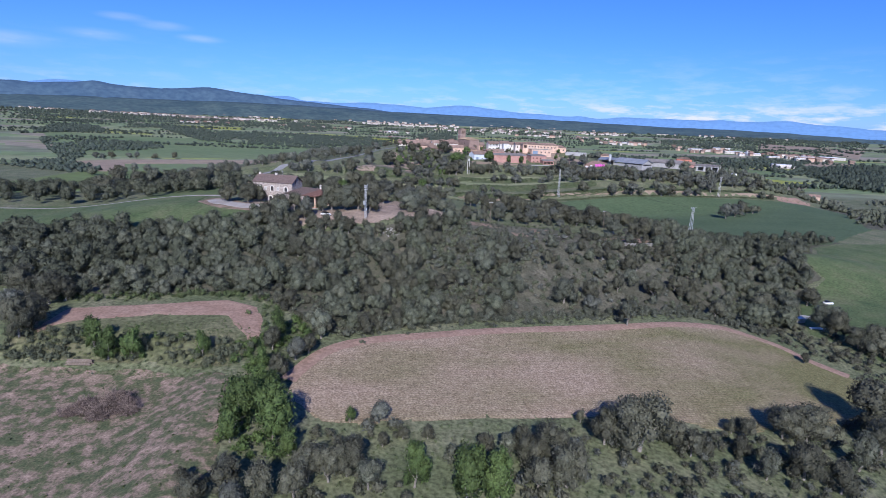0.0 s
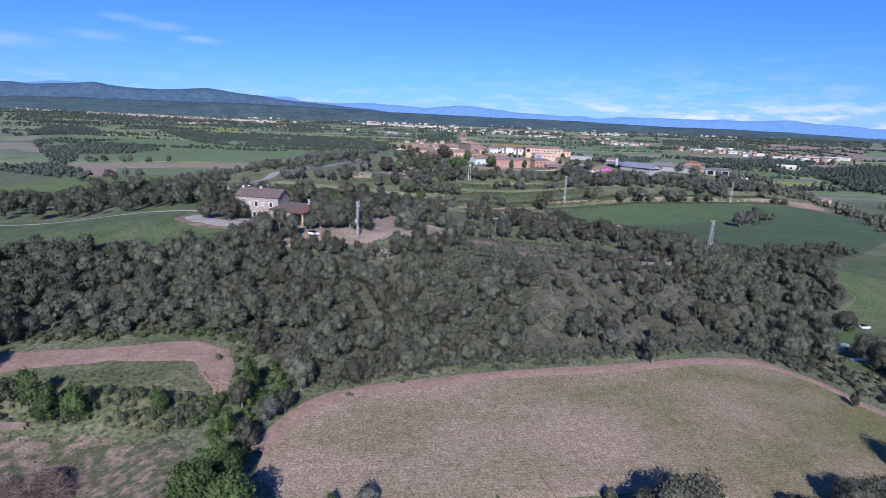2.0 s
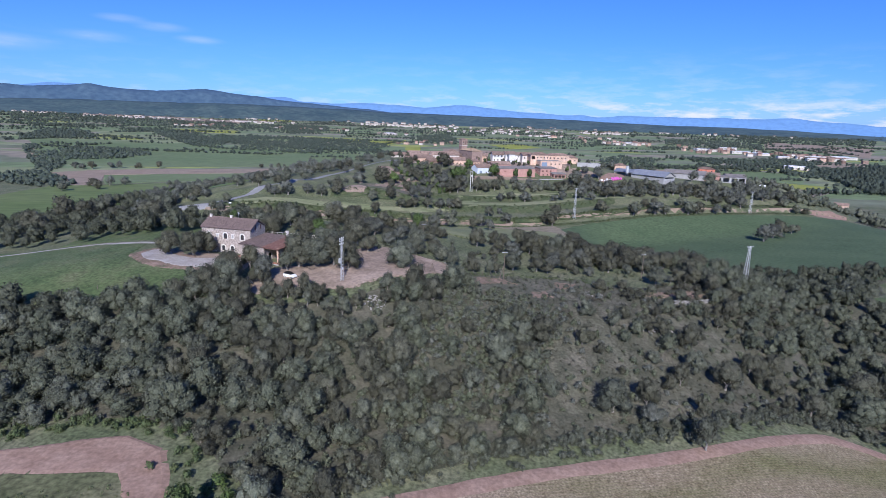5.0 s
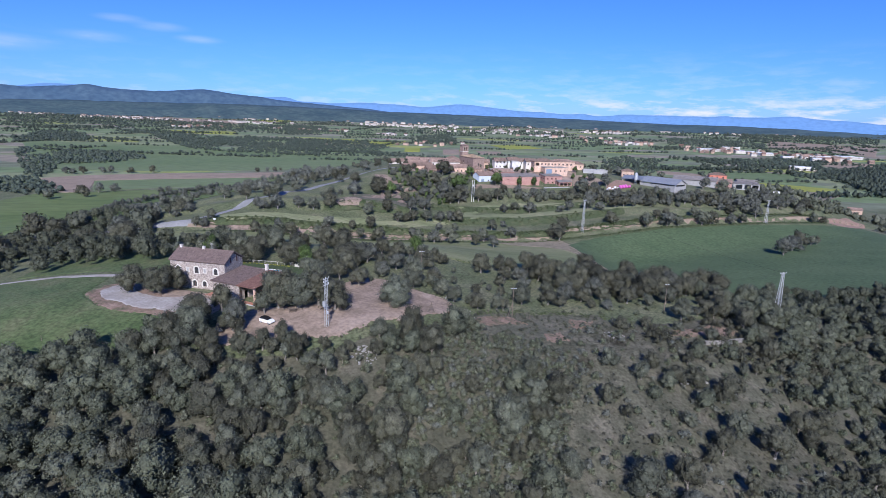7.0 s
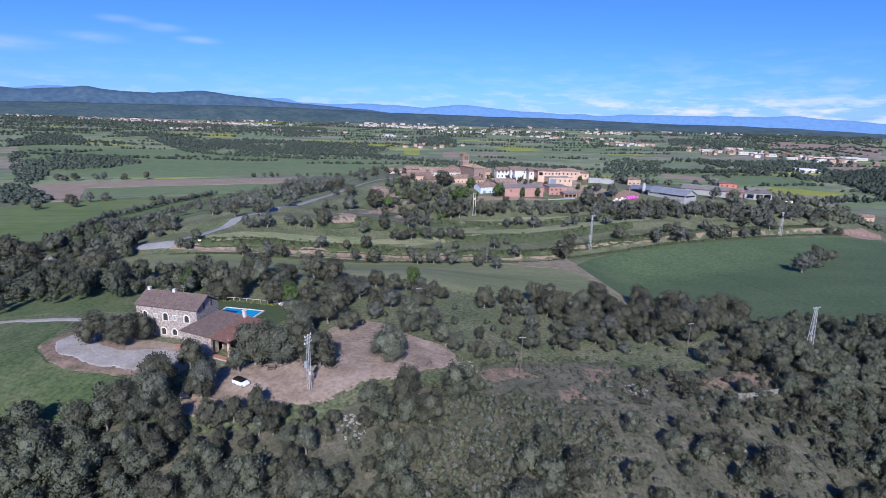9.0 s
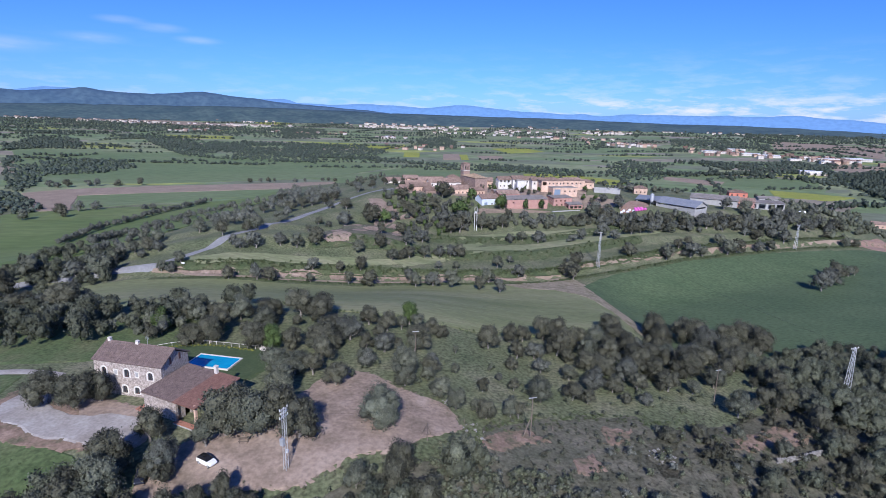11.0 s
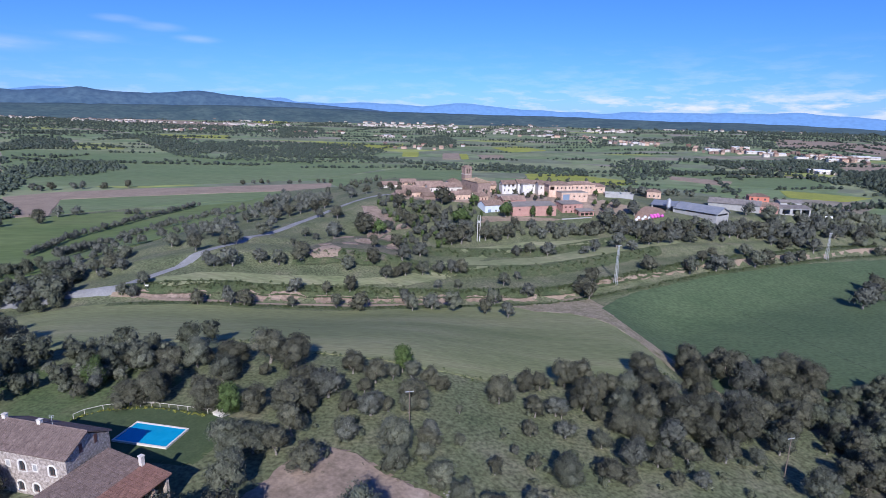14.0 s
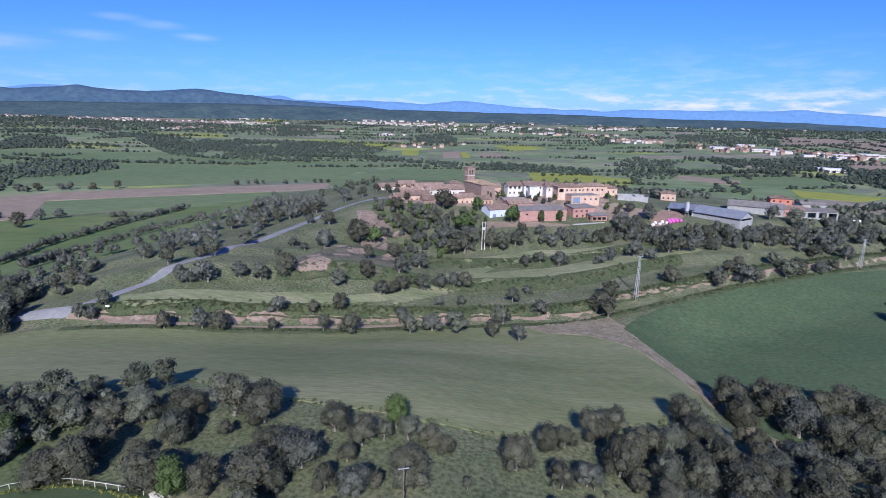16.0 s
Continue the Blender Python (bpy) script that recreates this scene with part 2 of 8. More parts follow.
M["rubber"] = material("rubber", ((0.02, 0.02, 0.02), (0.035, 0.035, 0.035)), scale=4, rough=0.9)
M["lawn"] = material("lawn", ((0.050, 0.075, 0.034), (0.070, 0.095, 0.045)), scale=0.4, rough=0.95, fine=(2, 0.15))
M["pool_water"] = material("pool_water", ((0.008, 0.245, 0.44), (0.015, 0.31, 0.52)), scale=0.4, rough=0.06)
M["plot"] = material("plot", ((0.066, 0.082, 0.040), (0.100, 0.104, 0.056), (0.185, 0.142, 0.105), (0.300, 0.222, 0.172)), scale=0.45, detail=14, rough=0.95, fine=(2.6, 0.34), bump=0.12, bump_scale=2.2, stops=(0.36, 0.47, 0.54, 0.68))
M["dry_meadow"] = material("dry_meadow", ((0.145, 0.172, 0.082), (0.205, 0.218, 0.118), (0.275, 0.262, 0.165)), scale=0.08, detail=11, rough=0.95, fine=(0.9, 0.22), bump=0.04, stretch=(0.3, 1, 1))
M["dry_slope"] = material("dry_slope", ((0.074, 0.078, 0.050), (0.112, 0.108, 0.076), (0.165, 0.148, 0.112)), scale=0.16, detail=12, rough=0.95, fine=(1.4, 0.35), bump=0.12, bump_scale=2.0)
M["wood_floor"] = material("wood_floor", ((0.058, 0.060, 0.040), (0.088, 0.086, 0.060), (0.135, 0.122, 0.092)), scale=0.16, detail=12, rough=0.95, fine=(1.4, 0.35), bump=0.12, bump_scale=2.0)
M["reed"] = material("reed", ((0.24, 0.18, 0.135), (0.31, 0.24, 0.185)), scale=0.5, rough=0.95, fine=(3, 0.25), bump=0.06)
M["rock"] = material("rock", ((0.20, 0.19, 0.175), (0.33, 0.315, 0.295)), scale=1.2, rough=0.95, fine=(5, 0.25), bump=0.06)
M["terracotta"] = material("terracotta", ((0.36, 0.17, 0.12), (0.43, 0.22, 0.16)), scale=1.5, rough=0.9, fine=(5, 0.15))
M["timber"] = material("timber", ((0.13, 0.10, 0.08), (0.22, 0.18, 0.145)), scale=2, rough=0.9, fine=(8, 0.2), stretch=(1, 1, 0.2))
M["dead_wood"] = material("dead_wood", ((0.085, 0.064, 0.054), (0.215, 0.168, 0.145)), scale=3, rough=0.95, island=0.55)
M["flower"] = material("flower", ((0.10, 0.12, 0.03), (0.26, 0.26, 0.05)), scale=1.5, rough=0.8, island=0.5)
M["glass"] = material("glass", ((0.03, 0.035, 0.04), (0.05, 0.055, 0.06)), scale=1, rough=0.12)
M["blue_door"] = material("blue_door", ((0.16, 0.22, 0.30), (0.22, 0.28, 0.36)), scale=1, rough=0.6)
M["blue_wall"] = material("blue_wall", ((0.50, 0.56, 0.66), (0.62, 0.67, 0.75)), scale=0.5, rough=0.9, fine=(3, 0.08))
M["blue_sheet"] = material("blue_sheet", ((0.17, 0.19, 0.235), (0.25, 0.26, 0.29)), scale=0.3, rough=0.5, fine=(2, 0.15))
M["magenta_film"] = material("magenta_film", ((0.62, 0.10, 0.42), (0.72, 0.18, 0.52)), scale=1, rough=0.35)
M["white_film"] = material("white_film", ((0.72, 0.72, 0.74), (0.80, 0.80, 0.82)), scale=1, rough=0.35)
M["dark_paint"] = material("dark_paint", ((0.018, 0.022, 0.035), (0.03, 0.035, 0.05)), scale=1, rough=0.25)


def tilled_material():
    """Tilled red earth with drawn rows, greener where the crop has come up."""
    m = material("tilled", ((0.236, 0.172, 0.119), (0.352, 0.273, 0.202)), scale=0.6, detail=12, rough=0.95, fine=(2.4, 0.40), bump=0.14, bump_scale=1.8)
    nt = m.node_tree
    b = nt.nodes["Principled BSDF"]
    soil = b.inputs["Base Color"].links[0].from_socket
    tc = nt.nodes.new("ShaderNodeTexCoord")
    mp = nt.nodes.new("ShaderNodeMapping")
    mp.inputs["Rotation"].default_value = (0, 0, -0.22)
    nt.links.new(tc.outputs["Object"], mp.inputs[0])
    rows = nt.nodes.new("ShaderNodeTexWave")
    rows.bands_direction = "Y"
    rows.inputs["Scale"].default_value, rows.inputs["Distortion"].default_value = 0.42, 3.0
    rows.inputs["Detail"].default_value, rows.inputs["Detail Scale"].default_value = 4, 1.4
    nt.links.new(mp.outputs[0], rows.inputs["Vector"])
    patch = nt.nodes.new("ShaderNodeTexNoise")
    patch.inputs["Scale"].default_value, patch.inputs["Detail"].default_value = 0.07, 12
    long = nt.nodes.new("ShaderNodeMapping")
    long.inputs["Scale"].default_value = (0.4, 1.0, 1.0)
    nt.links.new(mp.outputs[0], long.inputs[0])
    nt.links.new(long.outputs[0], patch.inputs["Vector"])
    sp = nt.nodes.new("ShaderNodeSeparateXYZ")
    nt.links.new(tc.outputs["Object"], sp.inputs[0])
    grow = nt.nodes.new("ShaderNodeMapRange")
    grow.inputs["From Min"].default_value, grow.inputs["From Max"].default_value = -30.0, 95.0
    grow.inputs["To Min"].default_value, grow.inputs["To Max"].default_value = -0.05, 0.20
    nt.links.new(sp.outputs["X"], grow.inputs["Value"])
    total = None
    for sock, k in ((patch.outputs["Fac"], 1.0), (rows.outputs["Fac"], 0.085), (grow.outputs[0], 1.0)):
        mu = nt.nodes.new("ShaderNodeMath")
        mu.operation = "MULTIPLY_ADD"
        mu.inputs[1].default_value = k
        mu.inputs[2].default_value = 0.0
        nt.links.new(sock, mu.inputs[0])
        if total is not None:
            nt.links.new(total, mu.inputs[2])
        total = mu.outputs[0]
    mask = nt.nodes.new("ShaderNodeMapRange")
    mask.inputs["From Min"].default_value, mask.inputs["From Max"].default_value = 0.44, 0.84
    nt.links.new(total, mask.inputs["Value"])
    mix = nt.nodes.new("ShaderNodeMixRGB")
    mix.blend_type = "MULTIPLY"
    mix.inputs["Color2"].default_value = (0.50, 0.62, 0.38, 1)
    nt.links.new(mask.outputs[0], mix.inputs["Fac"])
    nt.links.new(soil, mix.inputs["Color1"])
    nt.links.new(mix.outputs[0], b.inputs["Base Color"])
    return m


M["tilled"] = tilled_material()


def backdrop_material(name, low, high, haze_glow):
    """Far hills seen through miles of air: the haze is put in as dull colour and added blue emission."""
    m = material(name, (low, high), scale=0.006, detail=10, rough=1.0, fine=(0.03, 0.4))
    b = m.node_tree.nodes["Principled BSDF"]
    b.inputs["Emission Color"].default_value = (*haze_glow, 1)
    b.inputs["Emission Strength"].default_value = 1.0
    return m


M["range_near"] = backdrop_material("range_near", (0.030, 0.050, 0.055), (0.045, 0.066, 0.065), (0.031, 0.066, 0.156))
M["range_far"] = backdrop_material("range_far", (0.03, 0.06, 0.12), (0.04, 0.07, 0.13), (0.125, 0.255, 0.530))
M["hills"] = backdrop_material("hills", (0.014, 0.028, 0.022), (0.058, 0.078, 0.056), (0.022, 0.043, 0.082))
M["limewash"] = material("limewash", ((0.46, 0.44, 0.42), (0.62, 0.60, 0.57), (0.70, 0.68, 0.65)), scale=0.35, detail=9, rough=0.9, fine=(1.6, 0.16))
M["far_crop"] = material("far_crop", ((0.108, 0.154, 0.066), (0.134, 0.176, 0.080), (0.160, 0.190, 0.098)), scale=0.012, detail=10, rough=0.95, fine=(0.15, 0.16), stretch=(0.4, 1, 1))
M["bright_crop"] = material("bright_crop", ((0.090, 0.130, 0.042), (0.120, 0.158, 0.054), (0.150, 0.178, 0.072)), scale=0.012, detail=9, rough=0.95, fine=(0.15, 0.16), stretch=(0.4, 1, 1))
M["tile_ochre"] = material("tile_ochre", ((0.33, 0.235, 0.155), (0.44, 0.325, 0.225)), scale=0.5, rough=0.9, fine=(2, 0.25), bump=0.02, island=0.12)
M["sand"] = material("sand", ((0.165, 0.125, 0.095), (0.245, 0.185, 0.145), (0.32, 0.25, 0.205)), scale=0.2, detail=10, rough=0.95, fine=(0.9, 0.25), bump=0.08)
M["dry_track"] = material("dry_track", ((0.150, 0.140, 0.082), (0.235, 0.198, 0.138), (0.315, 0.262, 0.196)), scale=0.25, detail=12, rough=0.95, fine=(1.2, 0.25), bump=0.06)
M["bank_grass"] = material("bank_grass", ((0.050, 0.072, 0.032), (0.075, 0.092, 0.044), (0.115, 0.115, 0.064)), scale=0.2, detail=10, rough=0.95, fine=(1.2, 0.35), bump=0.12, bump_scale=1.6)

# ---- the lie of the land ----
def ss(a, b, v):
    """Smooth step from 0 at a to 1 at b."""
    u = min(1.0, max(0.0, (v - a) / (b - a)))
    return u * u * (3 - 2 * u)


def lerp_line(line, x):
    """Height of a broken line at x."""
    if x <= line[0][0]:
        return line[0][1]
    for (x0, y0), (x1, y1) in zip(line, line[1:]):
        if x <= x1:
            return y0 + (y1 - y0) * (x - x0) / (x1 - x0)
    return line[-1][1]


LANE_Y = [(-260, 325), (-150, 338), (-86, 343), (-22, 361), (50, 376), (110, 409), (230, 474), (420, 560)]
LANE_Z = [(-320, -8), (-200, 7), (-136, 13), (-86, 11.5), (-40, 7), (50, 5), (140, 8), (260, 3), (420, -8)]


def height(x, y):
    """Height of the ground."""
    # low plain, swelling gently towards the far hills
    far = math.hypot(x, y)
    z = -16 - 5 * ss(600, 900, far) + 66 * max(0.0, (far - 1300) / 3300) ** 1.15
    # fields at the foot of the wooded slope
    front = 2.2 - 0.078 * max(-50, min(130, x)) + 0.075 * (min(y, 170) - 120)
    front -= 5 * ss(65, 118, x)
    front -= 4.5 * ss(40, 58, -x) * (1 - ss(106, 121, y))
    near = ss(-420, -150, x) * (1 - ss(170, 420, x)) * (1 - ss(330, 520, y))
    z += (front - z) * near
    # spur that carries the farmhouse
    top = 22.5 - 8 * ss(-22, 42, x) - 3.5 * ss(40, 85, x) - 8.5 * ss(85, 150, x) - 9 * ss(95, 175, -x)
    v = y - 26 * ss(35, 95, x) - 40 * ss(95, 140, x)
    up = ss(152, 208, v) * 0.7 + ss(142, 212, v) * 0.3
    back = ss(272, lerp_line(LANE_Y, x) + 6, y)
    # village hill, stepped in terraces above the lane
    lane = lerp_line(LANE_Z, x)
    d = y - lerp_line(LANE_Y, x)
    e = d * (1 + 0.9 * ss(110, 185, x))
    hill = lane + 3.6 * ss(2, 9, e) + 3.2 * ss(28, 38, e) + 2.5 * ss(56, 64, e) + 8 * ss(66, 104, e) * ss(-125, -45, x) + 8 * ss(98, 148, e) * ss(-90, -35, x) * (1 - ss(112, 160, x))
    hill += 9 * math.exp(-((x + 44) / 28) ** 2 - ((d - 44) / 30) ** 2)
    hill += 6 * math.exp(-((x + 98) / 34) ** 2 - ((d - 40) / 40) ** 2)
    width = ss(-330, -95, x) * (1 - ss(290, 450, x)) * (1 - ss(622, 745, y))
    hill = z + (hill - z) * width
    side = ss(-420, -170, x) * (1 - ss(150, 270, x))
    spur = z + (top - z) * up * side
    right = ss(58, 105, x) * ss(262, 312, y)
    spur = spur + (-3.5 - spur) * right * (1 - ss(230, 400, x))
    out = spur + (hill - spur) * back
    if d < 4:
        out -= (out + 4.5) * right * (1 - ss(-44, 3, d)) * (1 - ss(230, 400, x))
    return out


def part(name, bm, mat, parent=None, label=""):
    """Links a bmesh as one mesh object, under a thing or a part."""
    me = bpy.data.meshes.new(name)
    bm.to_mesh(me)
    bm.free()
    me.materials.append(mat)
    ob = new(name, me)
    if parent is not None:
        ob.parent = parent
    if label:
        ob["label"] = label
    return ob


def mesh_of(name, verts, faces, mats, smooth=False, normals=None):
    """A mesh from arrays: verts n x 3, faces n x 3 or n x 4; normals, where given, one for each vertex."""
    me = bpy.data.meshes.new(name)
    verts, faces = np.asarray(verts, dtype=np.float32), np.asarray(faces, dtype=np.int32)
    n, k = faces.shape
    me.vertices.add(len(verts))
    me.vertices.foreach_set("co", verts.ravel())
    me.loops.add(n * k)
    me.loops.foreach_set("vertex_index", faces.ravel())
    me.polygons.add(n)
    me.polygons.foreach_set("loop_start", np.arange(0, n * k, k, dtype=np.int32))
    me.polygons.foreach_set("use_smooth", np.full(n, smooth))
    for m in mats if isinstance(mats, (list, tuple)) else [mats]:
        me.materials.append(m)
    me.update(calc_edges=True)
    if normals is not None:
        soft = me.attributes.new("custom_normal", "FLOAT_VECTOR", "POINT")
        soft.data.foreach_set("vector", np.asarray(normals, dtype=np.float32).ravel())
    return me


STEP = 4.0


def grid_lines(lo, hi, far_lo, far_hi):
    mid = [lo + STEP * i for i in range(int((hi - lo) / STEP) + 1)]
    out, s, v = [], STEP, hi
    while v < far_hi:
        s *= 1.13
        v += s
        out.append(v)
    left, s, v = [], STEP, lo
    while v > far_lo:
        s *= 1.13
        v -= s
        left.append(v)
    return left[::-1] + mid + out


XS, YS = grid_lines(-300, 340, -4700, 4700), grid_lines(0, 620, -900, 4700)


def make_ground():
    verts = [(x, y, height(x, y)) for y in YS for x in XS]
    w = len(XS)
    faces = [(j * w + i, j * w + i + 1, (j + 1) * w + i + 1, (j + 1) * w + i) for j in range(len(YS) - 1) for i in range(w - 1)]
    ob = new("ground", mesh_of("ground", verts, faces, M["ground"], True))
    tagged(ob, "rolling farmland of rough grass, scrub and hedged fields", "ground", kind="structure")


def ground_material():
    """Rough grass near by; on the plain a patchwork of fields, each with its own crop colour."""
    m = material("ground", ((0.080, 0.098, 0.048), (0.122, 0.134, 0.073), (0.178, 0.168, 0.112)), scale=0.07, detail=11, rough=0.95, fine=(1.2, 0.5), bump=0.12, bump_scale=1.6)
    nt = m.node_tree
    b = nt.nodes["Principled BSDF"]
    base = b.inputs["Base Color"].links[0].from_socket
    tc = nt.nodes.new("ShaderNodeTexCoord")
    warp = nt.nodes.new("ShaderNodeMapping")
    warp.inputs["Rotation"].default_value = (0, 0, 0.35)
    warp.inputs["Scale"].default_value = (0.0050, 0.0125, 0.0)
    nt.links.new(tc.outputs["Object"], warp.inputs[0])
    vor = nt.nodes.new("ShaderNodeTexVoronoi")
    vor.inputs["Randomness"].default_value = 0.8
    vor.inputs["Scale"].default_value = 1.0
    nt.links.new(warp.outputs[0], vor.inputs["Vector"])
    sep = nt.nodes.new("ShaderNodeSeparateColor")
    nt.links.new(vor.outputs["Color"], sep.inputs[0])
    crops = nt.nodes.new("ShaderNodeValToRGB")
    crops.color_ramp.interpolation = "CONSTANT"
    colours = [(0.0, (0.148, 0.196, 0.092)), (0.24, (0.180, 0.215, 0.112)), (0.40, (0.158, 0.176, 0.112)), (0.58, (0.205, 0.228, 0.122)), (0.74, (0.235, 0.205, 0.155)),
               (0.83, (0.150, 0.196, 0.098)), (0.94, (0.26, 0.285, 0.085)), (0.97, (0.26, 0.23, 0.19))]
    e = crops.color_ramp.elements
    e[0].position, e[0].color = 0.0, (*colours[0][1], 1)
    e[1].position, e[1].color = colours[1][0], (*colours[1][1], 1)
    for p, c in colours[2:]:
        el = e.new(p)
        el.color = (*c, 1)
    nt.links.new(sep.outputs["Red"], crops.inputs[0])
    grain = nt.nodes.new("ShaderNodeTexNoise")
    grain.inputs["Scale"].default_value, grain.inputs["Detail"].default_value = 0.03, 8
    nt.links.new(tc.outputs["Object"], grain.inputs["Vector"])
    mr = nt.nodes.new("ShaderNodeMapRange")
    mr.inputs["From Min"].default_value, mr.inputs["From Max"].default_value, mr.inputs["To Min"].default_value, mr.inputs["To Max"].default_value = 0.3, 0.7, 0.75, 1.25
    nt.links.new(grain.outputs["Fac"], mr.inputs["Value"])
    hsv = nt.nodes.new("ShaderNodeHueSaturation")
    nt.links.new(mr.outputs[0], hsv.inputs["Value"])
    nt.links.new(crops.outputs[0], hsv.inputs["Color"])
    # the patchwork begins beyond the hill's foot
    sp = nt.nodes.new("ShaderNodeSeparateXYZ")
    nt.links.new(tc.outputs["Object"], sp.inputs[0])
    far = nt.nodes.new("ShaderNodeMapRange")
    far.inputs["From Min"].default_value, far.inputs["From Max"].default_value = -30.0, -34.0
    nt.links.new(sp.outputs["Z"], far.inputs["Value"])
    ahead = nt.nodes.new("ShaderNodeMapRange")
    ahead.inputs["From Min"].default_value, ahead.inputs["From Max"].default_value = 720.0, 760.0
    nt.links.new(sp.outputs["Y"], ahead.inputs["Value"])
    mx = nt.nodes.new("ShaderNodeMath")
    mx.operation = "MAXIMUM"
    nt.links.new(far.outputs[0], mx.inputs[0])
    nt.links.new(ahead.outputs[0], mx.inputs[1])
    mix = nt.nodes.new("ShaderNodeMixRGB")
    nt.links.new(mx.outputs[0], mix.inputs["Fac"])
    nt.links.new(base, mix.inputs["Color1"])
    nt.links.new(hsv.outputs[0], mix.inputs["Color2"])
    nt.links.new(mix.outputs[0], b.inputs["Base Color"])
    return m


M["ground"] = ground_material()
make_ground()


def ragged(poly, amount, step=3.0, seed=0):
    """A closed outline with points every step metres, pushed in and out by noise."""
    out = []
    for (x0, y0), (x1, y1) in zip(poly, poly[1:] + poly[:1]):
        n = max(1, int(math.hypot(x1 - x0, y1 - y0) / step))
        for i in range(n):
            u = i / n
            x, y = x0 + (x1 - x0) * u, y0 + (y1 - y0) * u
            w = noise.noise_vector((x * 0.13, y * 0.13, seed)) * amount + noise.noise_vector((x * 0.5, y * 0.5, seed + 9)) * amount * 0.35
            out.append((x + w[0], y + w[1]))
    return out


def drape(name, poly, mat, label, category="field", rise=0.16, rough=1.2, step=3.0, cell=STEP, kind="structure"):
    """A piece of ground cover that lies on the land within an outline."""
    pts = ragged(poly, rough, step, seed=len(name)) if rough else poly
    bm = bmesh.new()
    vs = [bm.verts.new((x, y, 0)) for x, y in pts]
    es = [bm.edges.new((a, b)) for a, b in zip(vs, vs[1:] + vs[:1])]
    bmesh.ops.triangle_fill(bm, edges=es, use_beauty=True)
    xs, ys = [p[0] for p in pts], [p[1] for p in pts]
    for lines, axis, lo, hi in ((XS, 0, min(xs), max(xs)), (YS, 1, min(ys), max(ys))):
        for v in lines:
            if lo < v < hi:
                co, no = ((v, 0, 0), (1, 0, 0)) if axis == 0 else ((0, v, 0), (0, 1, 0))
                bmesh.ops.bisect_plane(bm, geom=bm.verts[:] + bm.edges[:] + bm.faces[:], plane_co=co, plane_no=no)
    for v in bm.verts:
        v.co.z = height(v.co.x, v.co.y) + rise
    for f in bm.faces:
        if f.normal.z < 0:
            f.normal_flip()
        f.smooth = True
    for e in [e for e in bm.edges if e.is_boundary]:  # the border goes down into the ground
        a, b = (v.co.copy() for v in e.verts)
        out = (a + b) / 2 - e.link_faces[0].calc_center_median()
        low = Vector((out.x, out.y, 0)).normalized() * 1.2 - Vector((0, 0, rise + 0.06))
        f = bm.faces.new([bm.verts.new(p) for p in (a, b, b + low, a + low)])
        if f.normal.z < 0:
            f.normal_flip()
    return tagged(part(name, bm, mat), label, category, kind=kind)


def ribbon(name, line, width, mat, label, category="road", rise=0.22):
    """A road or track that follows a line over the land."""
    pts = [Vector((*p, 0)) for p in line]
    fine = []
    for i in range(len(pts) - 1):
        a, b, c, d = pts[max(i - 1, 0)], pts[i], pts[i + 1], pts[min(i + 2, len(pts) - 1)]
        n = max(2, int((c - b).length / 2.5))
        for k in range(n):
            u = k / n
            fine.append(0.5 * (2 * b + (c - a) * u + (2 * a - 5 * b + 4 * c - d) * u * u + (3 * b - a - 3 * c + d) * u ** 3))
    fine.append(pts[-1])
    verts, faces = [], []
    for i, p in enumerate(fine):
        t = fine[min(i + 1, len(fine) - 1)] - fine[max(i - 1, 0)]
        side = Vector((-t.y, t.x, 0)).normalized()
        w = width / 2 * (1 + 0.14 * noise.noise((p.x * 0.2, p.y * 0.2, 3)))
        for k in (-1, -0.4, 0.4, 1):
            q = p + side * k * w
            verts.append((q.x, q.y, height(q.x, q.y) + rise - (0.12 if abs(k) == 1 else 0)))
        if i:
            for k in range(3):
                a = (i - 1) * 4 + k
                faces.append((a, a + 1, a + 5, a + 4))
    ob = new(name, mesh_of(name, verts, faces, mat, True))
    return tagged(ob, label, category, kind="structure")


# fields and tracks
SLOPE_FLOOR = [(-190, 158), (-150, 148), (-97, 141), (-60, 147), (-46, 142), (-33, 131), (-24, 127), (-14, 134), (10, 145), (22, 151), (52, 161), (84, 172), (112, 174), (126, 184), (140, 208), (152, 226), (172, 242), (174, 268), (198, 287), (210, 308), (240, 326), (228, 336), (200, 324), (165, 318), (130, 312), (104, 302), (94, 284), (90, 244), (66, 230), (30, 218), (4, 206), (-14, 197), (-28, 188), (-52, 185), (-66, 188), (-100, 181), (-190, 184)]
drape("field", [(-28.7, 99), (-30.1, 108.6), (-26.3, 117.9), (-18.8, 124.3), (-2.5, 132.2), (18.8, 140.4), (49.7, 150.6), (82.2, 163.3), (93.6, 166), (106.6, 162), (113, 152),
                (124, 142), (120, 132), (81, 110), (63, 104), (49, 106), (34, 105), (19.5, 101.6), (6.6, 98.8), (-7.7, 94.9), (-21.9, 92.8)],
      M["tilled"], "reddish tilled field with thin rows of young green crop")
drape("bare_patch", [(-94, 119), (-93.5, 131.5), (-73.9, 135.5), (-57.8, 139.9), (-49.4, 136.3), (-44, 124.1), (-43.5, 119), (-50.1, 126), (-54, 132), (-71.1, 130), (-86.7, 125.4)],
      M["red_soil"], "strip of bare red earth round a grassy plot", "bare soil")
drape("plot", [(-98, 109), (-82.6, 108.8), (-58.3, 109.3), (-44.4, 105.4), (-39, 88), (-36, 76), (-34, 60), (-100, 60)], M["plot"], "rough red-earth plot with patches of weeds", "field")
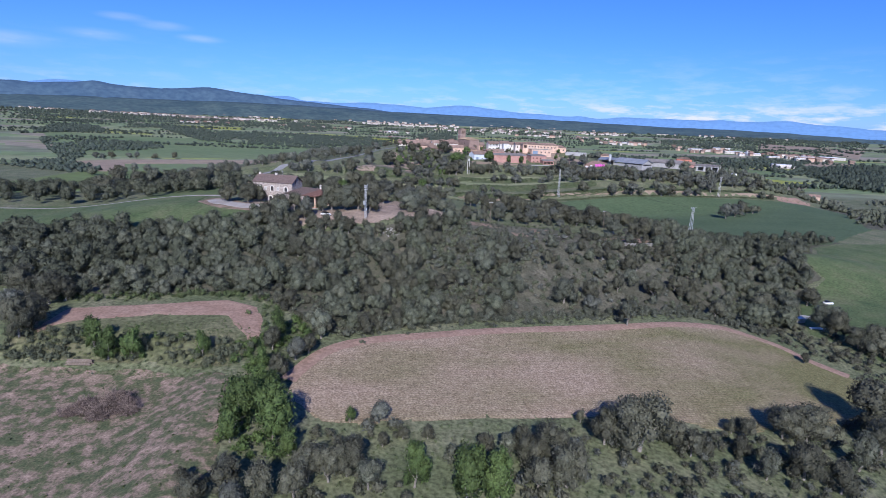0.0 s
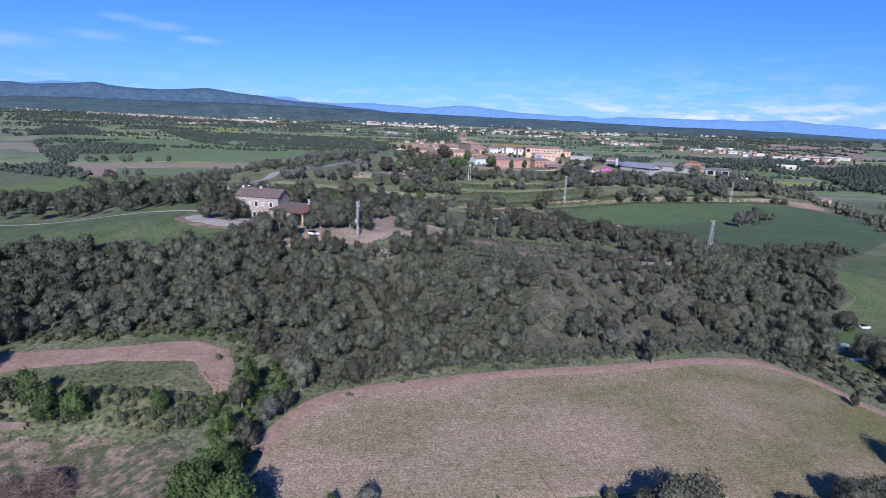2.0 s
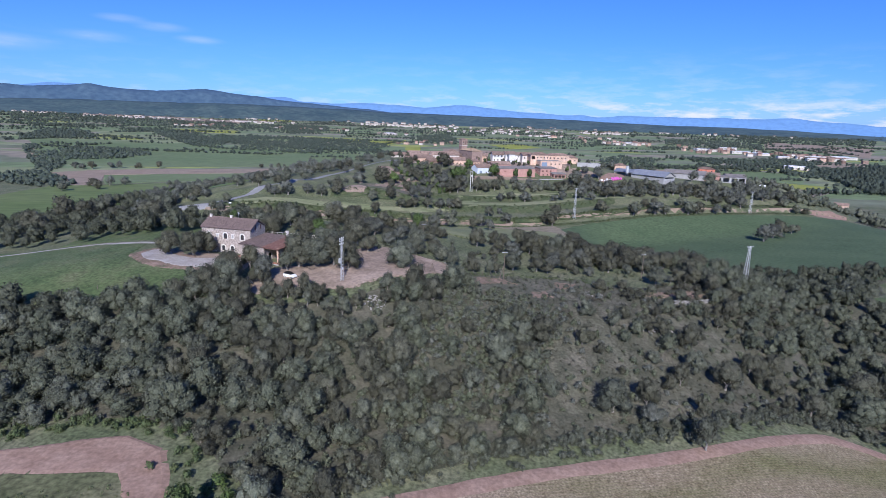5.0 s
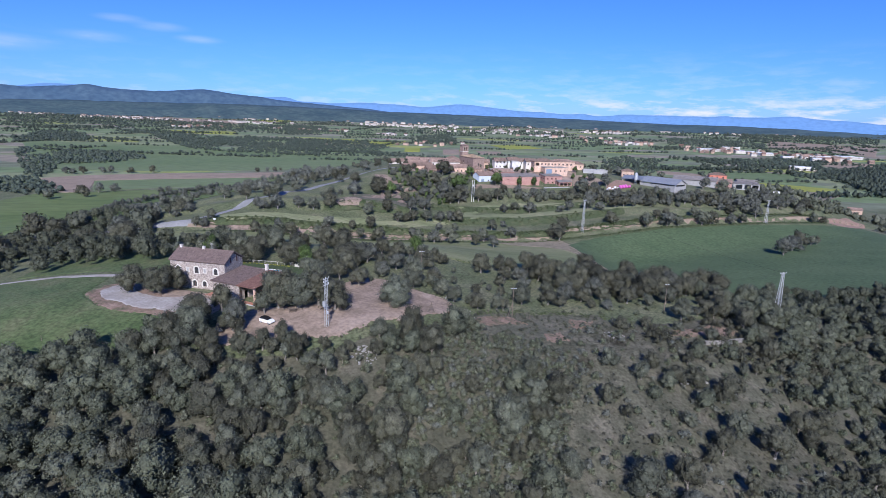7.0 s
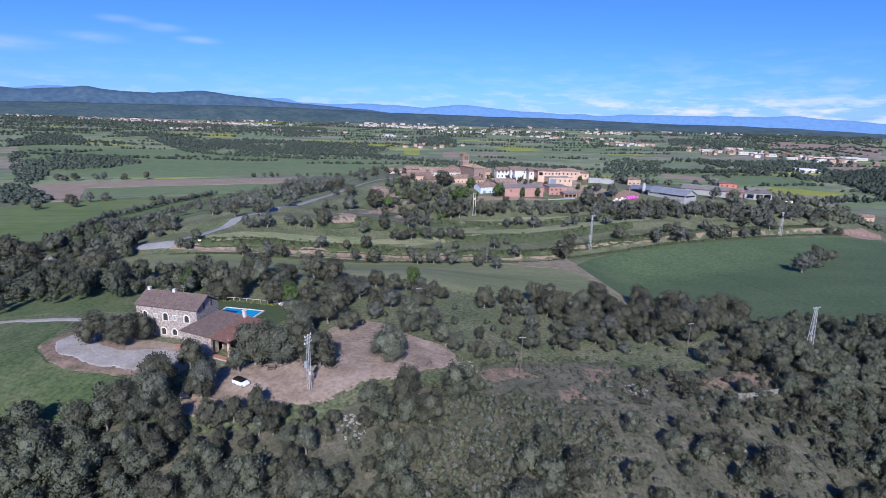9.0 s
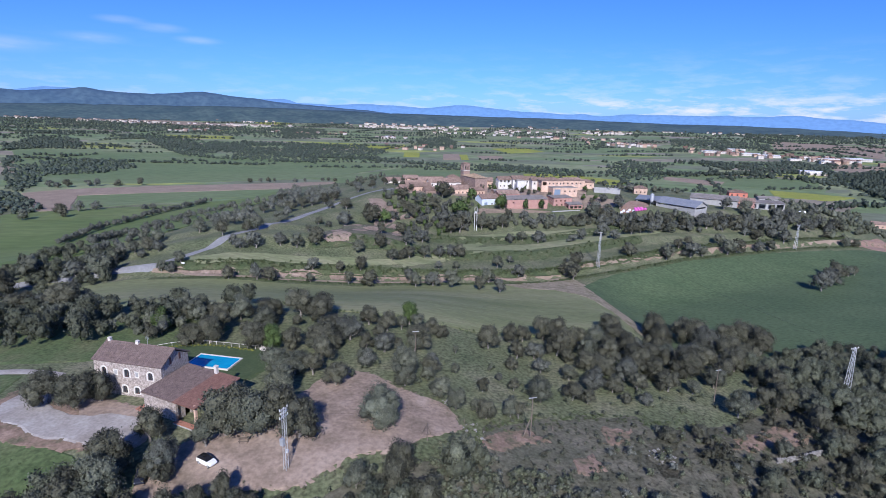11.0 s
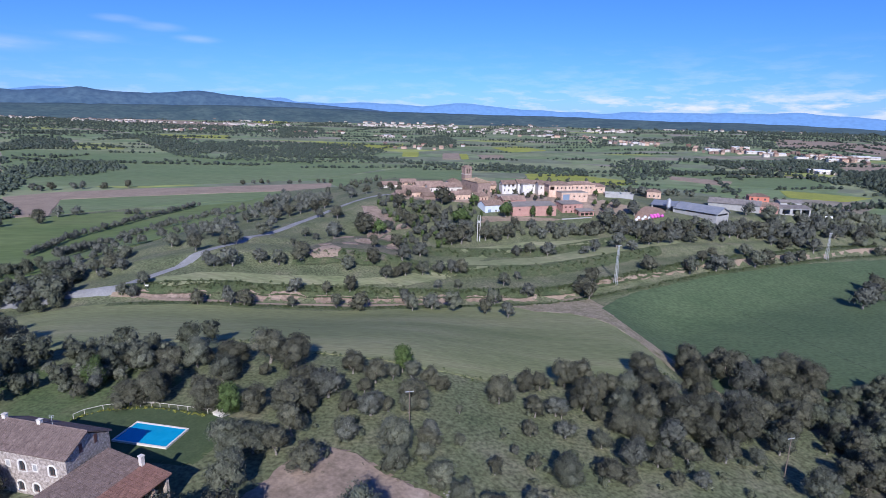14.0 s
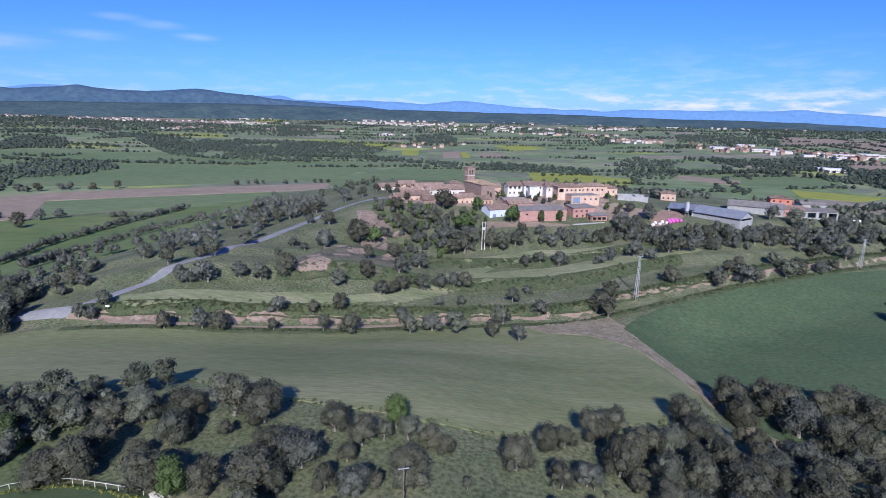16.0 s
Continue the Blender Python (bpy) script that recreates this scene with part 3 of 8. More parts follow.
drape("yard", [(-34, 222), (-30, 229), (-27.7, 234.6), (-22.5, 235.9), (-16.6, 232.0), (-10.4, 228.4), (-4.6, 225.6), (0.9, 220.1), (2.1, 215.2), (-1, 210), (-8, 206), (-17, 201), (-27, 195), (-38, 193.5), (-45, 192), (-52, 189), (-55, 193), (-51, 203), (-42, 208), (-34, 211)],
      M["yard"], "beaten pale-red earth yard under trees", "yard", 0.2, 2.4, 1.0)
drape("turning_place", [(-97, 214), (-96.5, 221), (-92, 224), (-86, 221.5), (-83, 216), (-70, 215), (-62, 204), (-70, 200.8), (-82, 202.6), (-91, 206.5)], M["shoulder"], "red earth shoulder round a gravel drive", "bare soil", 0.2, 1.6, 1.0)
drape("forecourt", [(-80, 219), (-62, 215.5), (-58, 206), (-60, 201), (-68, 203.5), (-74, 210)], M["yard"], "worn earth forecourt of the farmhouse", "yard", 0.24, 1.4, 1.0)
drape("drive", [(-94, 215), (-93.5, 219.5), (-91, 221), (-88, 219.5), (-85, 215.5), (-78, 211.5), (-69, 212.5), (-62, 211), (-59.5, 206), (-63, 203.5), (-70, 203), (-80, 205), (-88, 208)], M["gravel"], "pale gravel drive curving in front of the farmhouse", "drive", 0.3, 1.3, 1.0)
drape("meadow", [(-170, 240), (-139.9, 234), (-99.5, 228), (-98, 212), (-90, 205), (-68.9, 200), (-63, 193), (-75.3, 187), (-98.4, 184), (-170, 186), (-230, 200)], M["lush"], "green rough meadow beside the farmhouse")
ribbon("path", [(-210, 226), (-160, 232), (-123, 232.5), (-112, 231.3), (-98, 230.5), (-91, 229)], 2.6, M["gravel"], "pale gravel path through the meadow", "path")
drape("hay_meadow", [(-150, 331), (-128, 337), (-104, 337), (-80, 338), (-52, 345), (-17, 356), (14, 364), (40, 369), (56, 368), (66, 345), (76, 322), (72, 300), (45, 283), (8, 272), (-10, 274), (-36, 279), (-64, 290), (-113, 276), (-150, 280), (-168, 310)],
      M["meadow"], "wide mown hay meadow, faded green", rough=1.0)
drape("green_field", [(66, 366), (80, 383), (100, 400), (133, 418), (166, 435), (213, 459), (262, 480), (330, 505), (345, 470), (300, 380), (230, 320), (165, 300), (110, 296), (92, 303), (84, 322)],
      M["wheat"], "dense dark-green field of young wheat")
ribbon("field_track", [(58, 382), (64, 366), (72, 346), (79, 330), (86, 312), (95, 296)], 12.0, M["dry_track"], "worn track of dry grass and earth along the wheat", "track")
ribbon("road", [(-260, 318), (-200, 334), (-162, 341), (-147, 345), (-131, 347), (-123, 358), (-112, 375), (-100, 401), (-86, 440), (-76, 474), (-63, 497), (-50, 511), (-40, 518)], 5.0, M["asphalt"], "narrow pale asphalt road up to the village", "road")
ribbon("lane", [(-131, 344.5), (-104, 342), (-79, 344), (-52, 352), (-17, 362.5), (14, 372), (50, 380), (66, 391), (78, 398), (100, 409), (133, 425.5), (166, 442), (213, 467), (245, 482), (320, 520)], 2.6, M["soil"], "red-earth farm lane below the terraces", "track")
ribbon("headland", [(-31, 104), (-29, 111), (-25.5, 118.5), (-18, 125), (-2.5, 132), (18.8, 140.5), (49.7, 150.5), (82, 163), (93, 166), (106, 162), (112, 154), (119, 147)], 3.4, M["red_soil"], "bare red-earth margin of the tilled field", "bare soil", 0.3)
for pts in ([(9, 211), (16, 213), (22, 217), (18, 219), (10, 215)], [(34, 219), (41, 220), (45, 225), (38, 224)], [(27, 208), (33, 210), (32, 213), (26, 211)], [(66, 221), (76, 226), (88, 229), (84, 233), (72, 229)]):
    drape("bare_slope", pts, M["shoulder"], "bare red earth between shrubs on the slope", "bare soil", 0.26, 3.4, 0.8)
drape("wood_floor", SLOPE_FLOOR, M["wood_floor"], "dry leaf litter and scrub floor of the wood", "slope", 0.1)
drape("dry_slope", [(24, 153), (52, 161), (70, 168), (82, 185), (88, 214), (66, 226), (44, 222), (28, 208), (20, 190), (18, 165)], M["dry_slope"], "dry grass slope with low scrub", "slope", 0.1, 3.4, 1.5)
drape("terrace_meadow", [(-121, 356), (-97, 361), (-74, 365), (-60, 369), (-35, 375), (-22, 384), (-10, 398), (12, 424), (26, 432), (9, 408), (-8, 390), (-24, 376), (-48, 364), (-72, 358), (-98, 351), (-112, 348)], M["dry_meadow"], "mown grassy terrace strip below the hill")
drape("terrace_meadow", [(-22, 374), (-8, 386), (9, 402), (30, 412), (44, 416), (86, 436), (110, 449), (140, 463), (138, 470), (106, 456), (80, 446), (50, 430), (30, 422), (8, 412), (-14, 394)], M["dry_meadow"], "mown grassy terrace strip below the village")
drape("terrace_meadow", [(16, 424), (34, 434), (50, 443), (77, 452), (100, 462), (92, 466), (66, 456), (44, 450), (24, 440), (8, 430)], M["dry_meadow"], "upper mown grass strip beside the poles")
drape("hill_clearing", [(-66, 392), (-60, 408), (-54, 424), (-42, 436), (-34, 440), (-28, 420), (-24, 404), (-30, 392), (-44, 385), (-58, 384)], M["dry_slope"], "dry eroded clearing on the hill", "slope", 0.2, 2.0)
for pts in ([(-48, 414), (-42, 420), (-36, 416), (-42, 410)], [(-36, 430), (-32, 440), (-28, 436), (-32, 426)], [(-52, 404), (-46, 407), (-44, 402), (-50, 400)], [(-30, 448), (-22, 452), (-16, 460), (-20, 462), (-28, 456)], [(-58, 414), (-52, 420), (-50, 428), (-55, 426)], [(-30, 408), (-25, 414), (-26, 422), (-31, 416)], [(-62, 396), (-56, 400), (-58, 406), (-63, 402)]):
    drape("bare_slope", pts, M["sand"], "bare eroded earth on the hillside", "bare soil", 0.35, 1.8, 1.2)
drape("reed_bed", [(-64, 386), (-60, 395), (-55, 397), (-50, 392), (-52, 386), (-60, 383)], M["reed"], "tan patch of dry reeds on the hill", "reeds", 0.3)
for a, b in ((-122, -92), (-88, -58), (-54, -26), (-22, 4), (8, 40)):
    xs = list(range(a, b + 1, 4))
    low = [(x, lerp_line(LANE_Y, x) + 3.0) for x in xs]
    drape("earth_bank", low + [(x, y + 2.3) for x, y in low[::-1]], M["sand"], "low bank of exposed pinkish earth above the lane", "earth bank", 0.32, 1.9, 0.8)
line = [(x, lerp_line(LANE_Y, x)) for x in range(-128, 320, 12)]
drape("grass_bank", [(x, y + 5.2) for x, y in line] + [(x, y + 10.5) for x, y in line[::-1]], M["bank_grass"], "rank dark-green grass on the bank above the lane", "bank", 0.24, 0.9, 2.0)
drape("grass_bank", [(x, y - 4.6) for x, y in line] + [(x, y - 1.6) for x, y in line[::-1]], M["bank_grass"], "rank grass verge between lane and meadow", "bank", 0.24, 0.7, 2.0)
for lift, x0, x1 in ((30, -70, 130), (56, -40, 130)):
    line = [(x, lerp_line(LANE_Y, x) + lift) for x in range(x0, x1, 12)]
    drape("grass_bank", line + [(x, y + 9) for x, y in line[::-1]], M["bank_grass"], "dark grassy terrace bank with bushes", "bank", 0.22, 1.4, 2.0)
drape("track_wedge", [(28, 366), (44, 372), (58, 377), (66, 372), (71, 352), (79, 328), (74, 327), (64, 346), (52, 358), (38, 360)], M["dry_track"], "worn bare-earth wedge where track and lane meet", "track", 0.28, 2.0, 1.5)
drape("village_field", [(20, 471), (41, 480), (66, 484), (72, 488), (44, 488), (22, 482)], M["soil"], "small bare-earth plot below the brick barn", "field", 0.25)
drape("red_cut", [(303, 505), (318, 500), (345, 520), (366, 548), (350, 548), (325, 528)], M["red_soil"], "red earth cutting beside the wheat", "bare soil", 0.35)
# fields of the plain
drape("plain_field", [(-1073, 1473), (-850, 1508), (-522, 1452), (-247, 1411), (-88, 1368), (-217, 1059), (-324, 992), (-439, 930), (-576, 907), (-666, 960)], M["far_crop"], "broad green wheat field on the plain", rise=0.4, rough=3, step=40)
drape("plain_soil", [(-540, 802), (-511, 847), (-423, 901), (-309, 952), (-183, 1010), (-170, 936), (-297, 880), (-398, 828), (-466, 794), (-400, 680), (-430, 664)], M["soil"], "long strip of pale ploughed soil on the plain", rise=0.5, rough=2, step=20)
drape("plain_strip", [(-462, 788), (-400, 825), (-298, 875), (-200, 915), (-210, 860), (-311, 774), (-400, 690)], M["far_crop"], "green strip of young crop on the plain", rise=0.4, rough=2, step=20)
drape("plain_meadow", [(-440, 660), (-400, 672), (-300, 740), (-250, 800), (-226, 800), (-140, 560), (-150, 515), (-165, 440), (-190, 380), (-230, 345), (-330, 390), (-420, 520)], M["bright_crop"], "bright green meadow below the olive rows", rise=0.45, rough=2, step=10)
drape("yellow_field", [(146, 1067), (155, 1229), (236, 1245), (290, 1180), (342, 1128), (300, 1070)], M["yellow"], "flowering yellow rapeseed field", rise=0.5, rough=2, step=30)
drape("yellow_field", [(509, 956), (545, 1037), (582, 1016), (640, 965), (567, 920)], M["yellow"], "flowering yellow rapeseed field", rise=0.5, rough=2, step=30)
drape("plain_field", [(479, 1319), (642, 1269), (750, 1225), (640, 1050), (474, 1100), (430, 1180)], M["far_crop"], "green wheat field on the plain", rise=0.4, rough=2, step=30)
drape("plain_soil", [(443, 1242), (531, 1162), (483, 1086), (423, 1179)], M["soil"], "pale fallow strip on the plain", rise=0.75, rough=2, step=20)
drape("garden_meadow", [(128, 178), (142, 206), (154, 224), (174, 240), (176, 266), (200, 285), (212, 306), (242, 322), (290, 330), (300, 260), (220, 170), (150, 140)], M["lush"], "green garden meadow beside the wood", rise=0.14)
drape("village_ground", [(-34, 502), (-24, 503), (-12, 503), (6, 504), (22, 503), (40, 502), (70, 508), (98, 512), (106, 530), (112, 556), (90, 562), (30, 566), (-10, 552), (-34, 548), (-40, 525)], M["yard"], "worn earth and paving between the village houses", "ground", 0.3)
drape("village_ground", [(100, 502), (124, 510), (128, 522), (112, 536), (102, 528)], M["soil"], "terraced kitchen garden of bare earth", "garden", 0.35)
drape("village_ground", [(124, 497), (136, 497), (148, 510), (150, 524), (138, 520), (128, 508)], M["red_soil"], "bare earth apron beside the barn", "bare soil", 0.35)
drape("hill_clearing", [(-54, 482), (-46, 484), (-38, 474), (-32, 460), (-33, 444), (-38, 428), (-43, 430), (-44, 446), (-48, 464)], M["sand"], "dry eroded track of pale earth up the hill", "slope", 0.22, 2.0)
drape("plain_field", [(-80, 1330), (-62, 1340), (26, 1290), (60, 1100), (40, 760), (-60, 760), (-150, 940), (-205, 1055)], M["far_crop"], "light green strip field behind the village", rise=0.4, rough=2, step=30)
for pts in ([(-1092, 2242), (-844, 2300), (-784, 2118), (-985, 2104)], [(-1366, 4034), (-1266, 4287), (-1019, 3798), (-1063, 3371)], [(-465, 2075), (-313, 2069), (-195, 1959), (-211, 1817), (-322, 1876)], [(-223, 1913), (-155, 2090), (-140, 2004), (-194, 1802)],
            [(-126, 1735), (-80, 1740), (-76, 1586), (-116, 1590)], [(34, 1700), (56, 1707), (57, 1546), (38, 1541)], [(149, 1978), (253, 2070), (311, 1892), (188, 1798)]):
    drape("yellow_field", pts, M["yellow"], "flowering yellow rapeseed field", rise=0.9, rough=2, step=40)
for pts in ([(-10, 1706), (34, 1718), (33, 1533), (-11, 1529)], [(84, 1680), (154, 1681), (153, 1563), (91, 1570)], [(1579, 2851), (1798, 2410), (1344, 1823), (1352, 2135), (1252, 2245)], [(1030, 1606), (1135, 1553), (989, 1364), (924, 1366), (935, 1448)],
            [(-2105, 3726), (-1698, 3624), (-1198, 3381), (-1075, 3043), (-1416, 3038), (-1710, 3066)], [(-2743, 3843), (-2105, 3726), (-1793, 3212), (-2128, 3318), (-2463, 3459)]):
    drape("plain_soil", pts, M["soil"], "grey-brown ploughed plot on the plain", rise=0.8, rough=2, step=40)
drape("weedy_plot", [(-98, 112), (-98, 119), (-87, 124.5), (-71, 129), (-54, 131), (-49.5, 125), (-44.5, 117.5), (-44, 109), (-58, 112)], M["grass_wild"], "rank green grass inside the bare earth strip", "field", 0.12, 0.8)
drape("wood_floor", [(300, 385), (345, 465), (352, 520), (400, 560), (490, 560), (480, 440), (400, 370)], M["wood_floor"], "dry floor of the wood beyond the wheat", "slope", 0.2)
drape("scrub_terrace", [(4, 207), (14, 204), (26, 206), (38, 212), (50, 222), (46, 230), (34, 230), (20, 224), (8, 217)], M["dry_slope"], "dry stony terrace with low scrub above the slope", "slope", 0.12, 3.6, 1.5)
drape("back_meadow", [(-135, 238), (-96, 236), (-72, 244), (-64, 262), (-82, 272), (-110, 262), (-140, 262)], M["lush"], "green grass behind the farmhouse", "meadow", 0.18)

# ---- trees ----
RNG = np.random.default_rng(7)


def ball(split):
    """A coarse ball: an octahedron, whole (8 triangles) or split once (32), as vertices and faces."""
    tips = [Vector(p) for p in ((1, 0, 0), (-1, 0, 0), (0, 1, 0), (0, -1, 0), (0, 0, 1), (0, 0, -1))]
    verts, faces = [tuple(t) for t in tips], []
    index = {}

    def middle(a, b):
        k = (min(a, b), max(a, b))
        if k not in index:
            index[k] = len(verts)
            verts.append(tuple((tips[a] + tips[b]).normalized()))
        return index[k]

    for x in (0, 1):
        for y in (2, 3):
            for z in (4, 5):
                a, b, c = (x, y, z) if (x + y + z) % 2 == 0 else (y, x, z)
                if split:
                    ab, bc, ca = middle(a, b), middle(b, c), middle(c, a)
                    faces += [(a, ab, ca), (ab, b, bc), (ca, bc, c), (ab, bc, ca)]
                else:
                    faces.append((a, b, c))
    return np.array(verts), np.array(faces)


BALL, LUMP = ball(True), ball(False)


def crown_arrays(radius, tall, lobes, leaves, size, seed, base=0.0, core=0.64, form=BALL):
    """A crown: leaf sprays on the skin of many lobes, narrowing upwards, over a leafy core in each lobe.
    Gives leaf triangles, their normals, and the cores' vertices, faces and normals."""
    g = np.random.default_rng(seed)
    centres, radii = [], []
    for i in range(lobes):
        u = g.uniform(0.14, 0.88) if i > 1 else (0.42, 0.62)[i]
        a = g.uniform(0, 2 * math.pi)
        r = radius * 0.72 * math.sqrt(max(0.05, 1 - (1.75 * (u - 0.38)) ** 2)) * math.sqrt(g.uniform(0.25, 1)) if i > 1 else radius * 0.08
        centres.append((r * math.cos(a), r * math.sin(a), base + tall * u))
        radii.append(radius * (g.uniform(0.22, 0.46) if i > 1 else (0.66, 0.56)[i]))
    centres, radii = np.array(centres), np.array(radii)
    lift = np.array([1, 1, min(1.5, 0.62 * tall / radius)])
    heart = np.array([0, 0, base + tall * 0.42])
    weight = radii ** 2
    which = g.choice(lobes, leaves, p=weight / weight.sum())
    d = g.normal(size=(leaves, 3))
    d[:, 2] += 0.25
    d /= np.linalg.norm(d, axis=1)[:, None]
    reach = g.uniform(0.70, 1.08, leaves) + (g.random(leaves) < 0.12) * g.uniform(0.0, 0.2, leaves)
    c = centres[which] + d * (radii[which] * reach)[:, None] * lift
    keep = c[:, 2] > base + 0.02 * tall
    c, d = c[keep], d[keep]
    n = len(c)
    up = d * 0.9 + g.normal(size=(n, 3)) * 0.55
    up /= np.linalg.norm(up, axis=1)[:, None]
    t = np.cross(up, g.normal(size=(n, 3)))
    t /= np.linalg.norm(t, axis=1)[:, None]
    s = np.cross(up, t)
    w = (size * g.uniform(0.6, 1.35, n))[:, None]
    l = w * g.uniform(0.9, 1.7, n)[:, None]
    tris = np.stack([c - t * w - s * l * 0.6, c + t * w - s * l * 0.5 - up * w * 0.2, c + t * w * 0.2 + s * l + up * w * 0.15], 1)
    away = (c - heart) / np.linalg.norm(c - heart, axis=1)[:, None]
    leaf_n = d * 0.20 + away * 0.30 + up * 0.70 + g.normal(size=(n, 3)) * 0.15
    leaf_n /= np.linalg.norm(leaf_n, axis=1)[:, None]
    bv, bf = form
    cv, cf, cn = [], [], []
    for i in range(lobes if core else 0):
        lump = bv * (radii[i] * core * g.uniform(0.88, 1.08, (len(bv), 1)))
        cv.append(lump * lift + centres[i])
        cf.append(bf + i * len(bv))
        out = cv[-1] - heart
        cn.append(bv * 0.35 + out / np.linalg.norm(out, axis=1)[:, None] * 0.55)
    empty = np.zeros((0, 3))
    return tris, leaf_n, np.concatenate(cv) if cv else empty, np.concatenate(cf) if cf else empty.astype(int), np.concatenate(cn) if cn else empty


def joined(crowns):
    """Crowns put into one set of vertices, faces and normals."""
    verts, faces, normals, at = [], [], [], 0
    for tris, leaf_n, cv, cf, cn in crowns:
        k = len(tris) * 3
        verts += [tris.reshape(-1, 3), cv]
        normals += [np.repeat(leaf_n, 3, axis=0), cn]
        faces += [np.arange(k).reshape(-1, 3) + at, cf + at + k]
        at += k + len(cv)
    normals = np.concatenate(normals)
    normals /= np.linalg.norm(normals, axis=1)[:, None]
    return np.concatenate(verts), np.concatenate(faces).astype(np.int32), normals


def placed(crown, x, y, z, turn, s, up=1.0, wide=1.0):
    """A crown turned, sized and set down."""
    c, sn = math.cos(turn), math.sin(turn)
    m = np.array([[c, -sn, 0], [sn, c, 0], [0, 0, 1.0]]).T
    size, at = np.array([s * wide, s * wide, s * up]), np.array([x, y, z])
    tris, leaf_n, cv, cf, cn = crown
    return (tris @ m) * size + at, leaf_n @ m, (cv @ m) * size + at, cf, cn @ m


def trunk_arrays(h, r, seed, limbs=4, spread=1.0):
    """A tapered, bent trunk with limbs, as tube arrays."""
    g = np.random.default_rng(seed)
    verts, faces = [], []

    def tube(points, radii, sides=6):
        start = len(verts)
        for p, rad in zip(points, radii):
            for k in range(sides):
                a = 2 * math.pi * k / sides
                verts.append((p[0] + rad * math.cos(a), p[1] + rad * math.sin(a), p[2]))
        for i in range(len(points) - 1):
            for k in range(sides):
                a, b = start + i * sides + k, start + i * sides + (k + 1) % sides
                faces.append((a, b, b + sides, a + sides))

    lean = g.normal(0, 0.08, 2)
    fork = h * g.uniform(0.35, 0.5)
    tube([(0, 0, -0.5), (0, 0, 0.15), (lean[0] * fork * 0.5, lean[1] * fork * 0.5, fork * 0.5), (lean[0] * fork, lean[1] * fork, fork)], [r * 1.5, r * 1.25, r, r * 0.85])
    for i in range(limbs):
        a = 2 * math.pi * (i + g.uniform(-0.3, 0.3)) / limbs
        o = spread * g.uniform(0.5, 1.0)
        p0 = np.array([lean[0] * fork, lean[1] * fork, fork - 0.1])
        p2 = np.array([math.cos(a) * o, math.sin(a) * o, h * g.uniform(0.75, 0.98)])
        p1 = (p0 + p2) / 2 + np.array([math.cos(a) * 0.15 * o, math.sin(a) * 0.15 * o, -0.05 * h])
        tube([p0, p1, p2], [r * 0.6, r * 0.4, r * 0.12], 5)
    return verts, faces


KINDS = {
    # kind: material, radius, crown height, crown base, lobes, leaves, leaf size, trunk radius, variants
    "holm_oak": ("oak_leaf", 2.9, 5.0, 1.1, 22, 2300, 0.118, 0.22, 6),
    "olive_tree": ("olive_leaf", 2.4, 3.6, 1.0, 15, 1600, 0.112, 0.20, 4),
    "broadleaf_tree": ("fresh_leaf", 2.2, 5.2, 0.9, 14, 1500, 0.130, 0.16, 3),
    "pale_oak": ("dusty_leaf", 2.9, 4.9, 1.3, 20, 2200, 0.115, 0.20, 5),
    "silver_oak": ("silver_leaf", 2.9, 4.7, 0.7, 26, 2700, 0.10, 0.20, 1),
    "shrub": ("oak_leaf", 1.3, 1.7, 0.0, 5, 330, 0.095, 0.05, 5),
    "cypress": ("oak_leaf", 1.0, 8.5, 0.3, 12, 700, 0.18, 0.14, 2),
}
BIG, TREE, MID, LIGHT, FAR = {}, {}, {}, {}, {}
for kind, (leaf, radius, tall, base, lobes, leaves, size, trunk_r, variants) in KINDS.items():
    BIG[kind], TREE[kind], MID[kind], LIGHT[kind], FAR[kind] = [], [], [], [], []
    for v in range(variants):
        seed = 31 * v + len(kind) * 7
        tv, tf = trunk_arrays(base + tall * 0.6, trunk_r, seed + 5, 4, radius * 0.6)
        trunk_me = mesh_of("trunk", tv, tf, M["bark"], True)
        for store, share, swell, k in ((BIG, 2.0, 0.82, 1.25), (TREE, 1.0, 1.0, 1.0), (MID, 0.5, 1.25, 0.8), (LIGHT, 0.3, 1.6, 0.6)):
            crown = crown_arrays(radius, tall, max(4, int(lobes * k)), int(leaves * share), size * swell, seed, base, form=LUMP if kind == "shrub" else BALL)
            cv, cf, cn = joined([crown])
            store[kind].append((mesh_of("crown", cv, cf, M[leaf], True, cn), trunk_me, crown))
        FAR[kind].append((None, None, crown_arrays(radius, tall, 4, 18, 0.55, seed, 0.0, 0.95, LUMP)))

TREE_LABEL = {
    "holm_oak": ("dark grey-green holm oak with a dense rounded crown", "tree"),
    "olive_tree": ("silvery grey-green olive tree with a low round crown", "tree"),
    "broadleaf_tree": ("fresh light-green broadleaf tree in spring leaf", "tree"),
    "pale_oak": ("dusty pale-green oak with a broad rounded crown", "tree"),
    "silver_oak": ("broad pale grey-green oak standing alone in the yard", "tree"),
    "shrub": ("low dark-green evergreen shrub", "shrub"),
    "cypress": ("slim dark-green cypress beside the church", "tree"),
}


